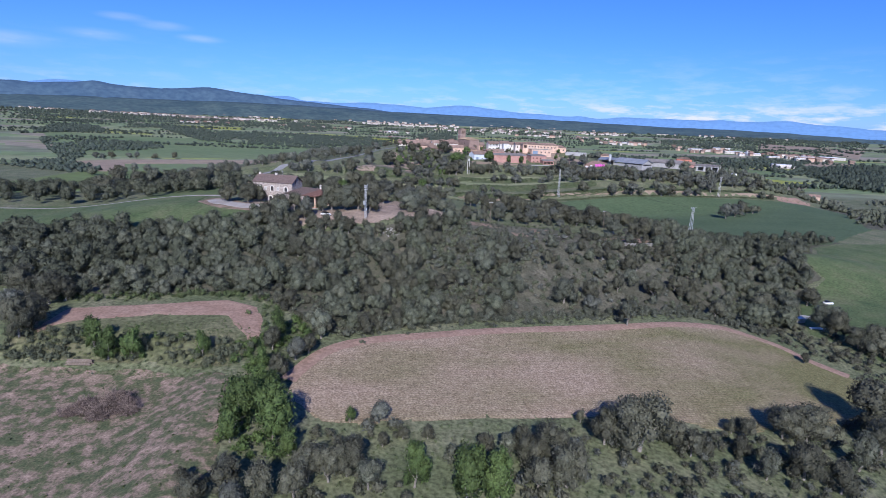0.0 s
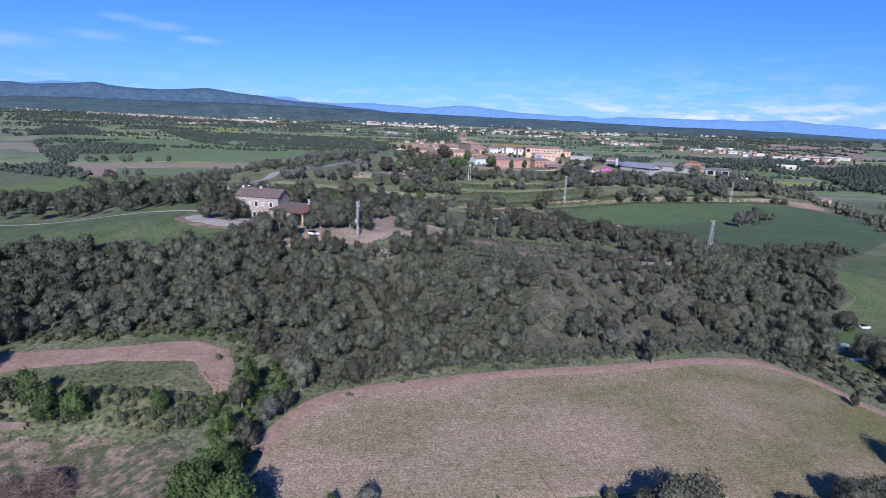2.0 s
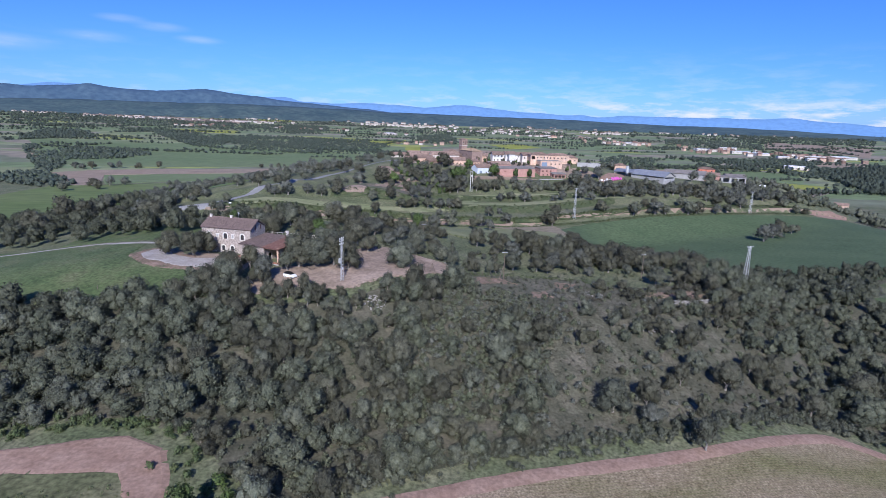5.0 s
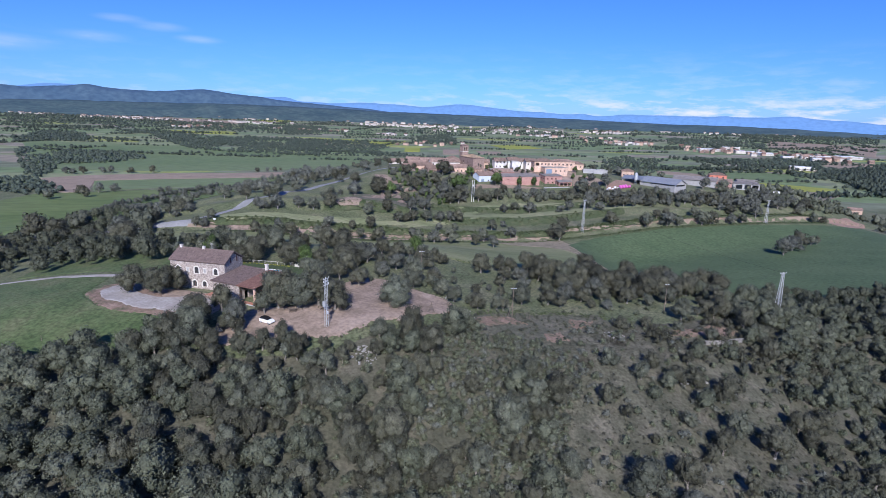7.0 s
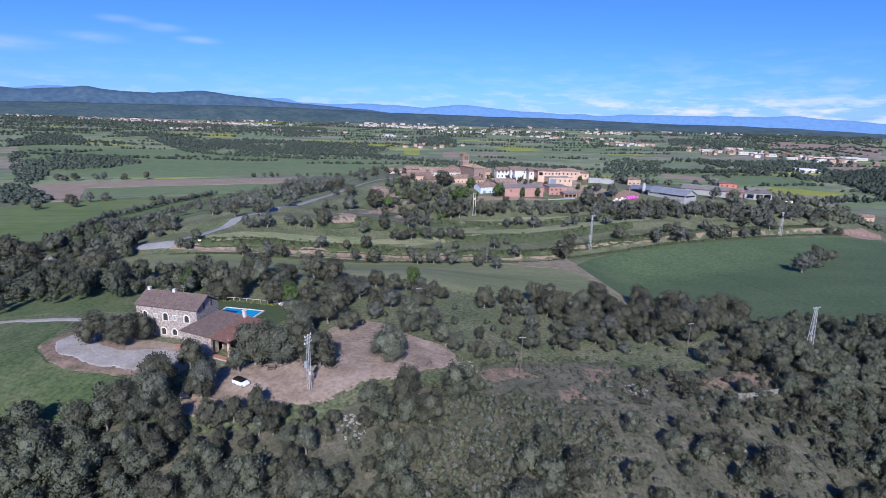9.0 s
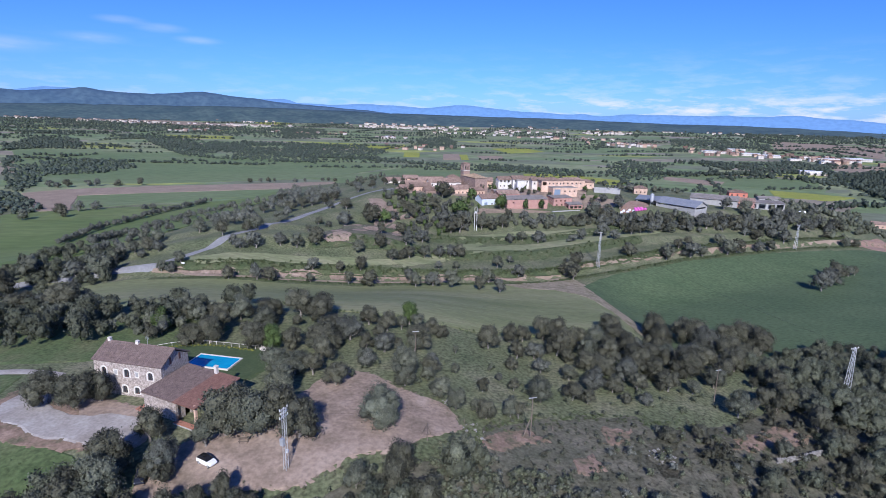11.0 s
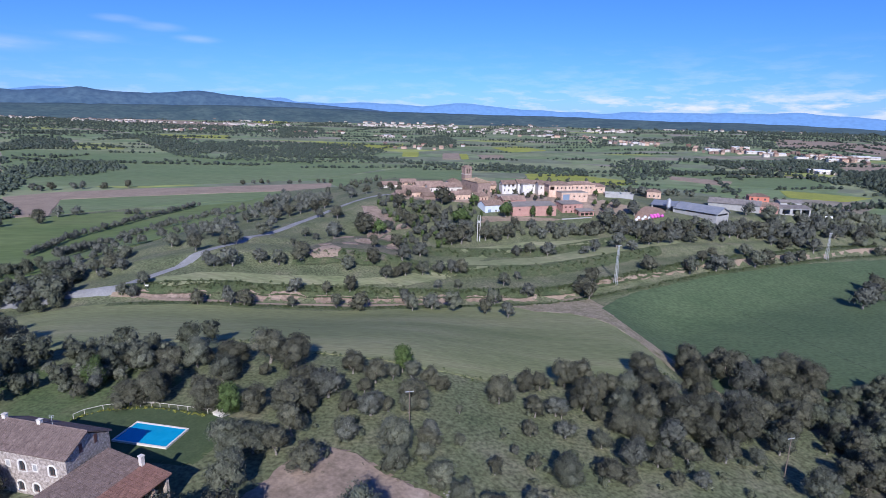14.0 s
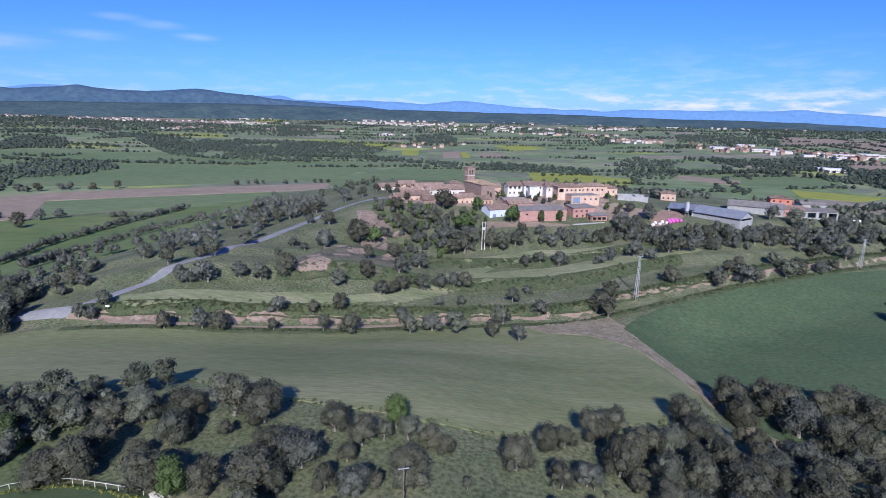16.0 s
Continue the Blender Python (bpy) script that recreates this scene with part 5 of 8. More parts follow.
thicket("grove", scatter([(245, 520), (262, 565), (330, 630), (420, 660), (420, 610), (314, 544), (269, 520)], 8.0, 90, gate=patchy(0.02, -0.3, 41)), "holm_oak", "dusty_leaf", "bushes and trees beyond the barns", "grove", 1.0, (0.7, 1.4), FAR)
thicket("grove", scatter([(270, 535), (340, 640), (540, 840), (430, 640), (329, 538), (280, 500)], 8.0, 92, gate=patchy(0.02, -0.3, 43)), "holm_oak", "wood_leaf", "dark bushes along the wheat edge", "grove", 1.0, (0.8, 1.5), FAR)
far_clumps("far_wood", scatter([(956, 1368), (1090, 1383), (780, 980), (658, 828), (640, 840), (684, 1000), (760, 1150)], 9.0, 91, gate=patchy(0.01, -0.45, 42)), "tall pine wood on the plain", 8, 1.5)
POOL_WOOD = [(-92, 262), (-86, 250), (-70, 251), (-50, 250), (-34, 248), (-30, 262), (-44, 270), (-64, 272), (-84, 270)]
MEADOW_EDGE = [(14, 258), (40, 266), (62, 276), (84, 300), (112, 306), (150, 312), (130, 290), (98, 270), (70, 258), (40, 252)]
thicket("woodland", scatter(POOL_WOOD, 8.0, 93), "holm_oak", "oak_leaf", "brownish evergreen oaks crowding behind the pool", "woodland", 1.0, (0.55, 0.95), TREE, sink=0.3)
thicket("woodland", scatter(MEADOW_EDGE, 7.6, 94), "pale_oak", "oak_leaf", "evergreen oaks crowding the edge of the hay meadow", "woodland", 1.0, (0.6, 1.0), TREE, sink=0.2)
thicket("weeds", along([(-64, 290), (-36, 279), (-10, 274), (8, 272), (45, 283), (72, 300)], 0.5, 0.8, 96) + along([(4, 207), (8, 217), (20, 224), (34, 230), (46, 230), (66, 226), (88, 214)], 0.35, 1.3, 97), "shrub", "grass_leaf", "rank grass along the edges of meadow and slope", "weeds", 0.6, (0.2, 0.55), core=False)
thicket("scrub", along([(-100, 136), (-80, 140.5), (-62, 144.5), (-50, 142)], 0.9, 1.2, 29), "shrub", "grass_leaf", "low green brambles at the foot of the wood", "scrub", 1.0, (0.4, 0.9), MID)
RIGHT_SCRUB = [(50, 212), (62, 226), (82, 240), (104, 250), (126, 262), (112, 214), (96, 196), (86, 210), (70, 204)]
thicket("scrub", scatter(RIGHT_SCRUB, 3.6, 95, gate=patchy(0.07, -0.35, 47)), "shrub", "oak_leaf", "dark bushes over the upper slope", "scrub", 1.0, (0.7, 1.9), MID)
tree("pale_oak", -45.5, 203.0, 1.05, "trees round the yard", "grey-green oak before the porch of the wing", tall=1.0, sink=0.4)
BEYOND_WHEAT = [(302, 400), (345, 470), (352, 520), (400, 556), (484, 556), (474, 444), (400, 378)]
thicket("woodland", scatter(BEYOND_WHEAT, 8.0, 75, gate=patchy(0.02, -0.25, 16)), "holm_oak", "wood_leaf", "dark trees beyond the wheat field", "woodland", 1.0, (0.9, 1.6), FAR)
for x, y in scatter([(-58, 180), (-20, 182), (-22, 190), (-36, 189), (-56, 187)], 3.6, 76):
    tree("holm_oak" if RNG.random() < 0.7 else "pale_oak", x, y, RNG.uniform(0.55, 0.85), "trees of the wooded slope", tall=RNG.uniform(0.9, 1.2))
thicket("scrub", scatter([(4, 207), (14, 204), (26, 206), (38, 212), (50, 222), (46, 232), (34, 232), (20, 226), (8, 219)], 2.4, 77, gate=patchy(0.12, -0.15, 18)), "shrub", "dusty_leaf", "low dry bushes on the stony terrace", "scrub", 1.0, (0.3, 0.8))
thicket("undergrowth", scatter(SLOPE_M, 4.2, 78, gate=patchy(0.1, 0.0, 21)) + scatter(MAQUIS, 2.5, 79, holes=(GLADE,)), "shrub", "olive_leaf", "grey-green bushes and heath on the open slope", "scrub", 1.0, (0.5, 1.3))
thicket("undergrowth", scatter(MAQUIS, 2.9, 82, holes=(GLADE,)) + scatter(SLOPE_L, 4.5, 83), "shrub", "dusty_leaf", "dusty green bushes filling the slope", "scrub", 1.0, (0.7, 1.6))
# woods of the plain: outline and distance between crowns
WOODS = [([(-1096, 1849), (-1026, 1980), (-782, 1633), (-628, 1424), (-502, 1377), (-287, 1336), (-326, 1504), (-449, 1582), (-651, 1857), (-875, 2020), (-974, 2011), (-1121, 2088)], 13),
         ([(-734, 1760), (-656, 1986), (-430, 1954), (-338, 1554), (-444, 1567), (-572, 1554)], 13),
         ([(-2465, 3196), (-2286, 3400), (-1734, 3133), (-1228, 3060), (-978, 2916), (-681, 3034), (-502, 2264), (-751, 2259), (-1025, 2350), (-1261, 2412), (-1577, 2403), (-1722, 2260)], 25),
         ([(-908, 1235), (-911, 1265), (-799, 1164), (-794, 1219), (-741, 1254), (-680, 1275), (-591, 1153), (-593, 1056), (-647, 983), (-576, 875), (-548, 807), (-600, 848)], 10),
         ([(-1158, 1550), (-1310, 1861), (-1211, 1927), (-967, 1567), (-1039, 1495), (-1063, 1430)], 13),
         ([(-565, 804), (-517, 768), (-446, 708), (-416, 649), (-433, 640), (-600, 720)], 8),
         ([(-411, 1499), (-306, 1510), (-89, 1401), (20, 1283), (22, 1417), (-31, 1416), (-127, 1490), (-328, 1641), (-456, 1650)], 12),
         ([(-516, 1856), (-452, 1984), (-293, 1946), (-170, 1721), (-209, 1540), (-344, 1618), (-432, 1571)], 14),
         ([(-130, 2436), (-16, 2622), (35, 2280), (30, 1941), (-27, 1922), (-104, 2042)], 14),
         ([(75, 1411), (155, 1387), (303, 1330), (272, 1202), (159, 1246), (66, 1255)], 12),
         ([(-913, 3212), (-654, 3052), (-529, 2588), (-568, 2231), (-618, 2206)], 20),
         ([(1092, 2859), (1303, 2787), (1374, 2491), (1166, 2126), (1020, 2199), (884, 2307)], 18),
         ([(689, 1501), (825, 1576), (945, 1666), (980, 1533), (844, 1331), (764, 1345), (691, 1375)], 12),
         ([(665, 1634), (715, 1338), (761, 1202), (787, 1104), (745, 1049), (710, 1128), (671, 1261), (666, 1467)], 10),
         ([(909, 1428), (930, 1367), (976, 1348), (832, 1161), (777, 1233)], 10),
         ([(1949, 3983), (2268, 3772), (2364, 3142), (1940, 2594), (1902, 2874), (1779, 3201), (1636, 3358)], 26),
         ([(381, 1434), (502, 1641), (561, 1544), (484, 1302), (394, 1148), (323, 1176)], 15)]
wood_places = []
for i, (edge, gap) in enumerate(WOODS):
    wood_places += scatter(edge, gap, 63 + i, gate=patchy(0.008, -0.4, 2 + i))
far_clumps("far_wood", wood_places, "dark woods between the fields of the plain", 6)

# trees that stand singly: (x, y, crown radius)
stand("olive_tree", "olive trees along the lane", [(-121.9, 343.5, 3.1), (-126.7, 343.9, 2.7), (-120.1, 348.6, 3.1), (-94.6, 337.9, 3.2), (-83.1, 340.3, 3.8), (-78.5, 342, 4.2), (-61.2, 346.7, 2.4), (-62.2, 355.9, 3.9), (-50.3, 358.9, 2.7), (-41.3, 363.1, 4), (-44.7, 350.6, 3), (-35, 351.4, 4.6), (-17.9, 363.3, 3.4), (-14.2, 353.3, 3.5), (-6.2, 357.7, 4.8), (2.6, 357.1, 4.8), (-4, 376.4, 2.5), (5, 378.2, 2.5), (16, 353.8, 3.3), (20.9, 368.8, 4.2), (24.4, 348.6, 3.4), (36.8, 378, 3.9), (26.3, 386, 3.5), (34.1, 397.5, 2.5)])
stand("olive_tree", "olive trees along the lane", [(63.6, 387.8, 5.7), (69.8, 394.5, 5.4), (64.7, 379.4, 4.6)])
stand("olive_tree", "olive trees of the terraces", [(-100, 367.6, 4.5), (-92.5, 368.4, 5.2), (-82.4, 374.4, 4.2), (-74.7, 375.2, 4), (-66.3, 380.4, 4.8), (-45, 379.8, 4.3), (-27.6, 378.2, 4.1), (-23.2, 382.1, 3.5), (-19.1, 386, 4), (-11.6, 391.4, 4.1), (-3.8, 396.2, 4.2), (2, 398.1, 4), (6.7, 399.4, 4.2), (37.9, 431.2, 3.9), (45.8, 435, 4.3), (55.2, 434.8, 5.4), (76.6, 437.9, 4), (83.1, 441.8, 3.8)])
stand("holm_oak", "trees of the village hill", [(-34.9, 388.4, 3.8), (-21.8, 397.1, 4.7), (-13.8, 412, 5.2), (-26.8, 419.5, 4), (-35.9, 403.6, 3), (-59, 423.7, 4.6), (-45.9, 437.2, 6.5), (-20.9, 453.6, 5.4), (-28.2, 463.9, 4.3), (-15.6, 446.2, 5.3), (-9.5, 472.8, 6.5), (-1.8, 452.3, 6.5), (7.8, 440.6, 6.5), (10.9, 452.4, 6), (2.4, 437.6, 5.2), (21.9, 447.9, 4.7), (28.3, 449.1, 4.2), (35.1, 453.2, 3.9), (55.8, 457.7, 4.3), (49.9, 467.2, 4.4), (40.8, 465.4, 3.8), (61.7, 466.4, 4.4), (69.3, 467.2, 4.4), (77.3, 469.5, 4.8)])
stand("holm_oak", "trees of the village hill", [(85.1, 470.6, 5.1), (92.3, 475.1, 5.2), (-3.7, 497.7, 6.5), (-18.9, 480.5, 5.9), (-33.6, 446.7, 4.1), (99.3, 483.4, 6), (-30, 485.3, 6)])
stand("broadleaf_tree", "fresh green trees of the village hill", [(-37.9, 437, 4.3), (8.3, 463.6, 6.5), (36.7, 482.7, 5.3), (17.3, 498.2, 4.1), (54.8, 488.8, 2.7), (66.6, 492.7, 3.1)])
stand("olive_tree", "trees of the hill clearing", [(-74.6, 398.7, 2.2), (-59.3, 422.1, 5.7), (-64.4, 456.8, 4.5), (-47.9, 441.9, 5.2), (-75.8, 461.6, 3.1), (-67.8, 523.7, 5.2), (-74, 419.6, 2.7), (-66.1, 410.5, 2.3)])
stand("olive_tree", "trees beside the road", [(-100.3, 394.8, 4.8), (-104.7, 391.9, 3.3), (-95, 416.6, 4.7), (-120.4, 464.5, 3.7), (-133.8, 399.3, 4.7), (-124.9, 402.5, 3.7), (-122.7, 420.1, 3.5), (-121.6, 440.4, 4), (-114, 381.8, 3.9), (-105.1, 371.4, 3.1), (-95.6, 430.4, 3.3), (-101, 459.9, 4.3), (-97.7, 475.6, 3.9), (-92.9, 482.4, 4.6), (-84.2, 481.9, 3.9), (-80, 493.2, 4.4), (-112.9, 513.2, 5.1), (-122, 506.8, 3.6), (-81.6, 516.2, 4.4)])
stand("holm_oak", "trees at the road corner", [(-152.7, 393.7, 4.6), (-148.3, 373.9, 4), (-153.6, 371.2, 3.3), (-158.6, 370.1, 3.5), (-159.8, 363.7, 4.7), (-160.8, 357.2, 4.1), (-141.7, 370.8, 3.5), (-161.7, 393.6, 3.4), (-147.2, 366, 2.8), (-149, 345.6, 3.5), (-152.7, 343.5, 4.2)])
stand("holm_oak", "trees of the plain", [(-397.8, 663.5, 6.5), (-383.8, 672.4, 6.4), (-373.1, 684.8, 6.5), (-315.5, 692.9, 5), (-325.5, 692.7, 4.4), (-448.7, 910.3, 6.5), (-474.5, 897.2, 6.5), (-499.5, 887.5, 6.5), (-510.1, 885.9, 6.5), (-528.6, 868.9, 6.5), (-538.6, 861.9, 6.5), (-552.5, 865.3, 6.5), (-311.6, 974.6, 5), (-295.2, 977.3, 4.2), (-284.1, 979.1, 5), (-276, 987.5, 3.4), (-244.5, 992.7, 5.1), (-231.5, 1002.1, 3.4), (-205.2, 1013.9, 4.4), (-196.5, 1015.4, 4.4), (-186.3, 1020.8, 4.4)])
stand("holm_oak", "trees beside the farm meadow", [(-172.1, 274.9, 6.5), (-202.9, 335.2, 6.5), (-179.3, 318.5, 6.5), (-138.5, 277.7, 5.1), (-181.9, 339.9, 6.5), (-134.6, 280.9, 4.6), (-125.9, 281.8, 6.5), (-151.6, 341, 6.5), (-85.9, 218.7, 4.5), (-78, 218, 4.8), (-74.5, 220.8, 3.5), (-162.9, 341.1, 6.5), (-373.1, 632.7, 6.5), (-397.2, 612, 6.5)])
stand("pale_oak", "trees round the yard", [(-43, 206.4, 4.3), (-38.3, 207.2, 4.5), (-33.6, 209.4, 4.2), (-28.7, 206.4, 3.7), (-25.8, 227.6, 3.3), (-9.8, 230, 3), (-3.8, 238.2, 2.7), (2.3, 223, 2.6), (7.1, 223.5, 1.7), (-20.7, 238.9, 2.2), (-16.7, 247.8, 3.4), (-7.7, 252.7, 4.2), (-33.7, 249.4, 5.1), (-36.8, 233.1, 4), (-36.8, 221, 3.4), (-41.3, 234.2, 4)])
stand("holm_oak", "trees below the yard", [(-59.4, 195.8, 4.2), (-50.5, 194.7, 2.8), (-56.7, 203.9, 2.8), (-58.1, 190.3, 3.8), (-61.2, 187.6, 4), (-64.2, 185.2, 3.2), (-52.5, 186.7, 3.3), (-45.4, 187.1, 2.8), (-41.5, 188.5, 2.9), (-37.8, 190.6, 2.7), (-33.1, 188.4, 2.7), (-68.2, 183.9, 2.8)])
stand("pale_oak", "trees behind the pool", [(-69.4, 249.6, 4), (-64.8, 250.6, 3.9), (-64.6, 257.1, 3.5), (-81.8, 267.9, 3.4), (-76.2, 267, 3.4), (-67.7, 266.2, 3.2), (-62.9, 268.6, 3.9), (-53.4, 260.9, 3.7), (-54.7, 271.3, 4.2), (-45.8, 271.6, 5.2), (-38.7, 269.6, 4.9), (-50.9, 248.2, 4.2), (-41.5, 248.2, 3.4), (-37.1, 254.5, 2.4), (-32.2, 256.4, 4.1), (-27.3, 254.8, 4.5), (-21.9, 249.2, 2.5), (-19.4, 256.9, 2.1), (-23.6, 266.8, 3.4), (-17.4, 262.4, 3.1), (-13.5, 264.5, 2), (-8.7, 265.5, 2.9), (-4.4, 264.4, 2.9), (-13.2, 250, 1.9)])
stand("pale_oak", "trees behind the pool", [(-8.7, 250.4, 2.1), (-1.4, 263.2, 2.4), (-84.2, 261.3, 2.6), (-81.4, 261.4, 2.2), (-80.3, 254.8, 2.2), (-35.8, 248, 2.3), (-30.2, 248.1, 2.5)])
stand("broadleaf_tree", "fresh green trees behind the pool", [(-46.6, 246.5, 3), (-11.5, 269.2, 2.8), (-81.8, 257.5, 2.7)])
stand("holm_oak", "trees at the meadow edge", [(2.7, 253.4, 1.2), (12.4, 261.6, 3.7), (19.5, 270, 3.1), (24.1, 272.4, 2.9), (31.4, 276.6, 3.7), (36.8, 280.1, 3.9), (37.6, 269.4, 3.5), (33.5, 264.7, 3.8), (41.6, 273, 3.4), (46.9, 272.4, 3.6), (55.2, 278.6, 4.3), (56.6, 288.8, 3.9), (84.4, 318.5, 5.5), (83.4, 309.2, 5.2), (98.8, 326.2, 6.1), (99.7, 318.9, 5.8), (101.3, 310.6, 6.5), (113.9, 319.7, 5.2), (123.2, 321.9, 6.3), (124.9, 314.9, 6), (105.8, 301, 5.8), (80.6, 280.5, 4.4), (67.7, 269.9, 4), (60.4, 264.2, 3.8)])
stand("holm_oak", "trees at the meadow edge", [(56, 268.4, 3.5), (47.8, 262.2, 3.8), (41.7, 262.6, 3.5), (25.9, 260.4, 3), (20.5, 258.2, 2.5), (109.8, 296.1, 5.4), (89.6, 269.7, 4.1), (78.6, 267.7, 4.2)])
stand("holm_oak", "oaks round the red plot", [(-96.2, 116.8, 3.9), (-94.8, 120.3, 3.7), (-106.5, 128.5, 4.2), (-100.8, 133.3, 3.8), (-109.4, 136.7, 3.9), (-98.3, 135.7, 3.3), (-28.6, 124.8, 2.8), (-32.8, 104.1, 2.3), (-31.7, 112.7, 2.8), (-37.8, 115.8, 2.3), (-29.7, 116.2, 2.3)])
stand("broadleaf_tree", "fresh green trees of the plot", [(-73.1, 111.9, 2.8), (-77.3, 114.2, 2.3), (-67.8, 112.2, 2.5), (-52.8, 113.2, 2), (-37.8, 120.7, 2.1), (-37.2, 107.2, 1.7), (-34.2, 87.2, 3.4), (-28.1, 84.6, 3.7), (-34, 95.5, 2.6), (-35, 83.4, 2.5), (-24.5, 81.8, 2.1), (-31.6, 93.8, 2.6)])
stand("holm_oak", "oaks below the tilled field", [(-10.2, 75.8, 2.7), (-14, 78.3, 3.1), (-16.7, 76.6, 2.7), (-20, 76.1, 3.1), (-13.6, 83.6, 1.9), (-9.3, 86.5, 1.4), (-5.8, 89.4, 1.4), (-10.7, 93.4, 2.4), (3.1, 84.4, 1.8), (17.4, 86, 3), (21.3, 86.7, 3.6), (22.7, 81.5, 3.8), (15.8, 88.6, 2.3), (12.7, 87.4, 2), (17.3, 79.5, 2.8), (8.9, 87.5, 2), (-1.4, 90.2, 1.5), (32.7, 94.6, 3.1), (29.4, 100.9, 1.2)])
stand("holm_oak", "oaks beside the rough plot", [(-31, 72, 2.8), (-26, 71, 3.0), (-21, 72, 2.6), (-35, 69, 2.4), (-28, 67, 2.6), (-33, 76, 2.0), (-38, 72, 1.6)])
stand("broadleaf_tree", "fresh green bushes below the tilled field", [(-3, 77.5, 2.7), (5.6, 75.3, 3.6), (10.9, 77.3, 3.3), (-16.1, 92.4, 1.3), (7.6, 81.7, 1.9)])
stand("holm_oak", "oaks below the field end", [(39.1, 93.8, 5.9), (61.8, 103.3, 1.9), (63.5, 100.8, 2.5), (73.3, 103.9, 4), (78, 103.4, 4.3), (102.9, 116.5, 6.5), (85.2, 97.7, 3.2), (96.9, 106.3, 3.7), (69.4, 90.8, 3.6), (74.9, 88.4, 3.1), (47, 96.9, 3.1), (49.2, 93.8, 2.2), (51.8, 93.5, 1.7), (108.4, 151.6, 1.7), (55.3, 153.1, 3.3), (61.4, 89.4, 2.5), (59.7, 95.6, 2.2)])
stand("holm_oak", "trees round the kitchen garden", [(134.8, 181.8, 4.8), (135.2, 176.5, 3.9), (136.5, 167.3, 4.8), (138.4, 163.6, 4.7), (142.4, 164, 4.3), (126.2, 191.5, 4.6), (117.6, 191.6, 5), (147.5, 211.3, 4.6)])
stand("olive_tree", "olive trees in the wheat", [(208.7, 403, 6.5), (222.5, 416.9, 6.5), (234, 427, 6.5), (246.2, 434.7, 4), (251.8, 437.3, 2.7)])
stand("olive_tree", "trees below the barns", [(162.3, 479.6, 6.5), (177, 479.1, 6.5), (201.5, 490.6, 6.5), (209.9, 522.9, 6.5), (222.3, 518, 6.5), (223.2, 508.2, 6.5), (254.2, 527.3, 6.5), (146.9, 465.6, 5), (149.4, 480.9, 3.7), (104.8, 415.2, 5.2), (127.3, 419.1, 5.6), (144.4, 425.6, 6.4), (153.6, 429.8, 4.5), (173.6, 440.4, 6.5), (183.5, 448.2, 6.2), (200.2, 455.6, 4.9), (211.7, 461.7, 4.3), (172.5, 451.9, 4.8), (138.9, 431.1, 3.6), (149.8, 442.5, 3), (211.3, 476.5, 5.2), (228.4, 488.4, 6.5), (230.5, 477.9, 5.2), (265.6, 510.5, 5.7)])
stand("olive_tree", "trees below the barns", [(278, 505.3, 4), (290.6, 521.4, 5), (203.5, 478.1, 3.7), (98.3, 451, 5.5), (105.2, 444, 4.7), (118.6, 457.2, 4.9), (126, 460.5, 4.6), (132.9, 460.2, 4.6), (108.3, 481.3, 6), (115.3, 482.4, 5.2), (124.7, 503.9, 6.3), (104, 494.5, 6.2), (116.7, 519.2, 4.1), (162.1, 594.8, 6.5), (291.2, 533.4, 4.3), (296.6, 524.6, 6.5), (287.4, 497.4, 3.9), (297.5, 501.3, 3.6)])
tree("silver_oak", -13.6, 213.0, 1.85, "trees round the yard", tall=0.95, sink=1.2)
tree("silver_oak", -28.6, 123.9, 0.95, "trees of the wooded slope", "pale silvery oak with a bare trunk at the field corner", tall=1.5)
tree("olive_tree", -49.9, 195.2, 1.3, "trees round the yard", "yellowish-green olive tree beside the parked cars", tall=1.3)

# ---- buildings ----
def box(bm, x0, x1, y0, y1, z0, z1, m=None):
    vs = [bm.verts.new((x, y, z)) for z in (z0, z1) for x, y in ((x0, y0), (x1, y0), (x1, y1), (x0, y1))]
    if m is not None:
        for v in vs:
            v.co = m @ v.co
    for f in ((3, 2, 1, 0), (4, 5, 6, 7), (0, 1, 5, 4), (1, 2, 6, 5), (2, 3, 7, 6), (3, 0, 4, 7)):
        bm.faces.new([vs[i] for i in f])


def tube_between(bm, a, b, r, sides=6):
    a, b = Vector(a), Vector(b)
    turn = (b - a).to_track_quat("Z", "Y").to_matrix().to_4x4()
    res = bmesh.ops.create_cone(bm, cap_ends=True, segments=sides, radius1=r, radius2=r, depth=(b - a).length)
    bmesh.ops.transform(bm, matrix=Matrix.Translation((a + b) / 2) @ turn, verts=res["verts"])


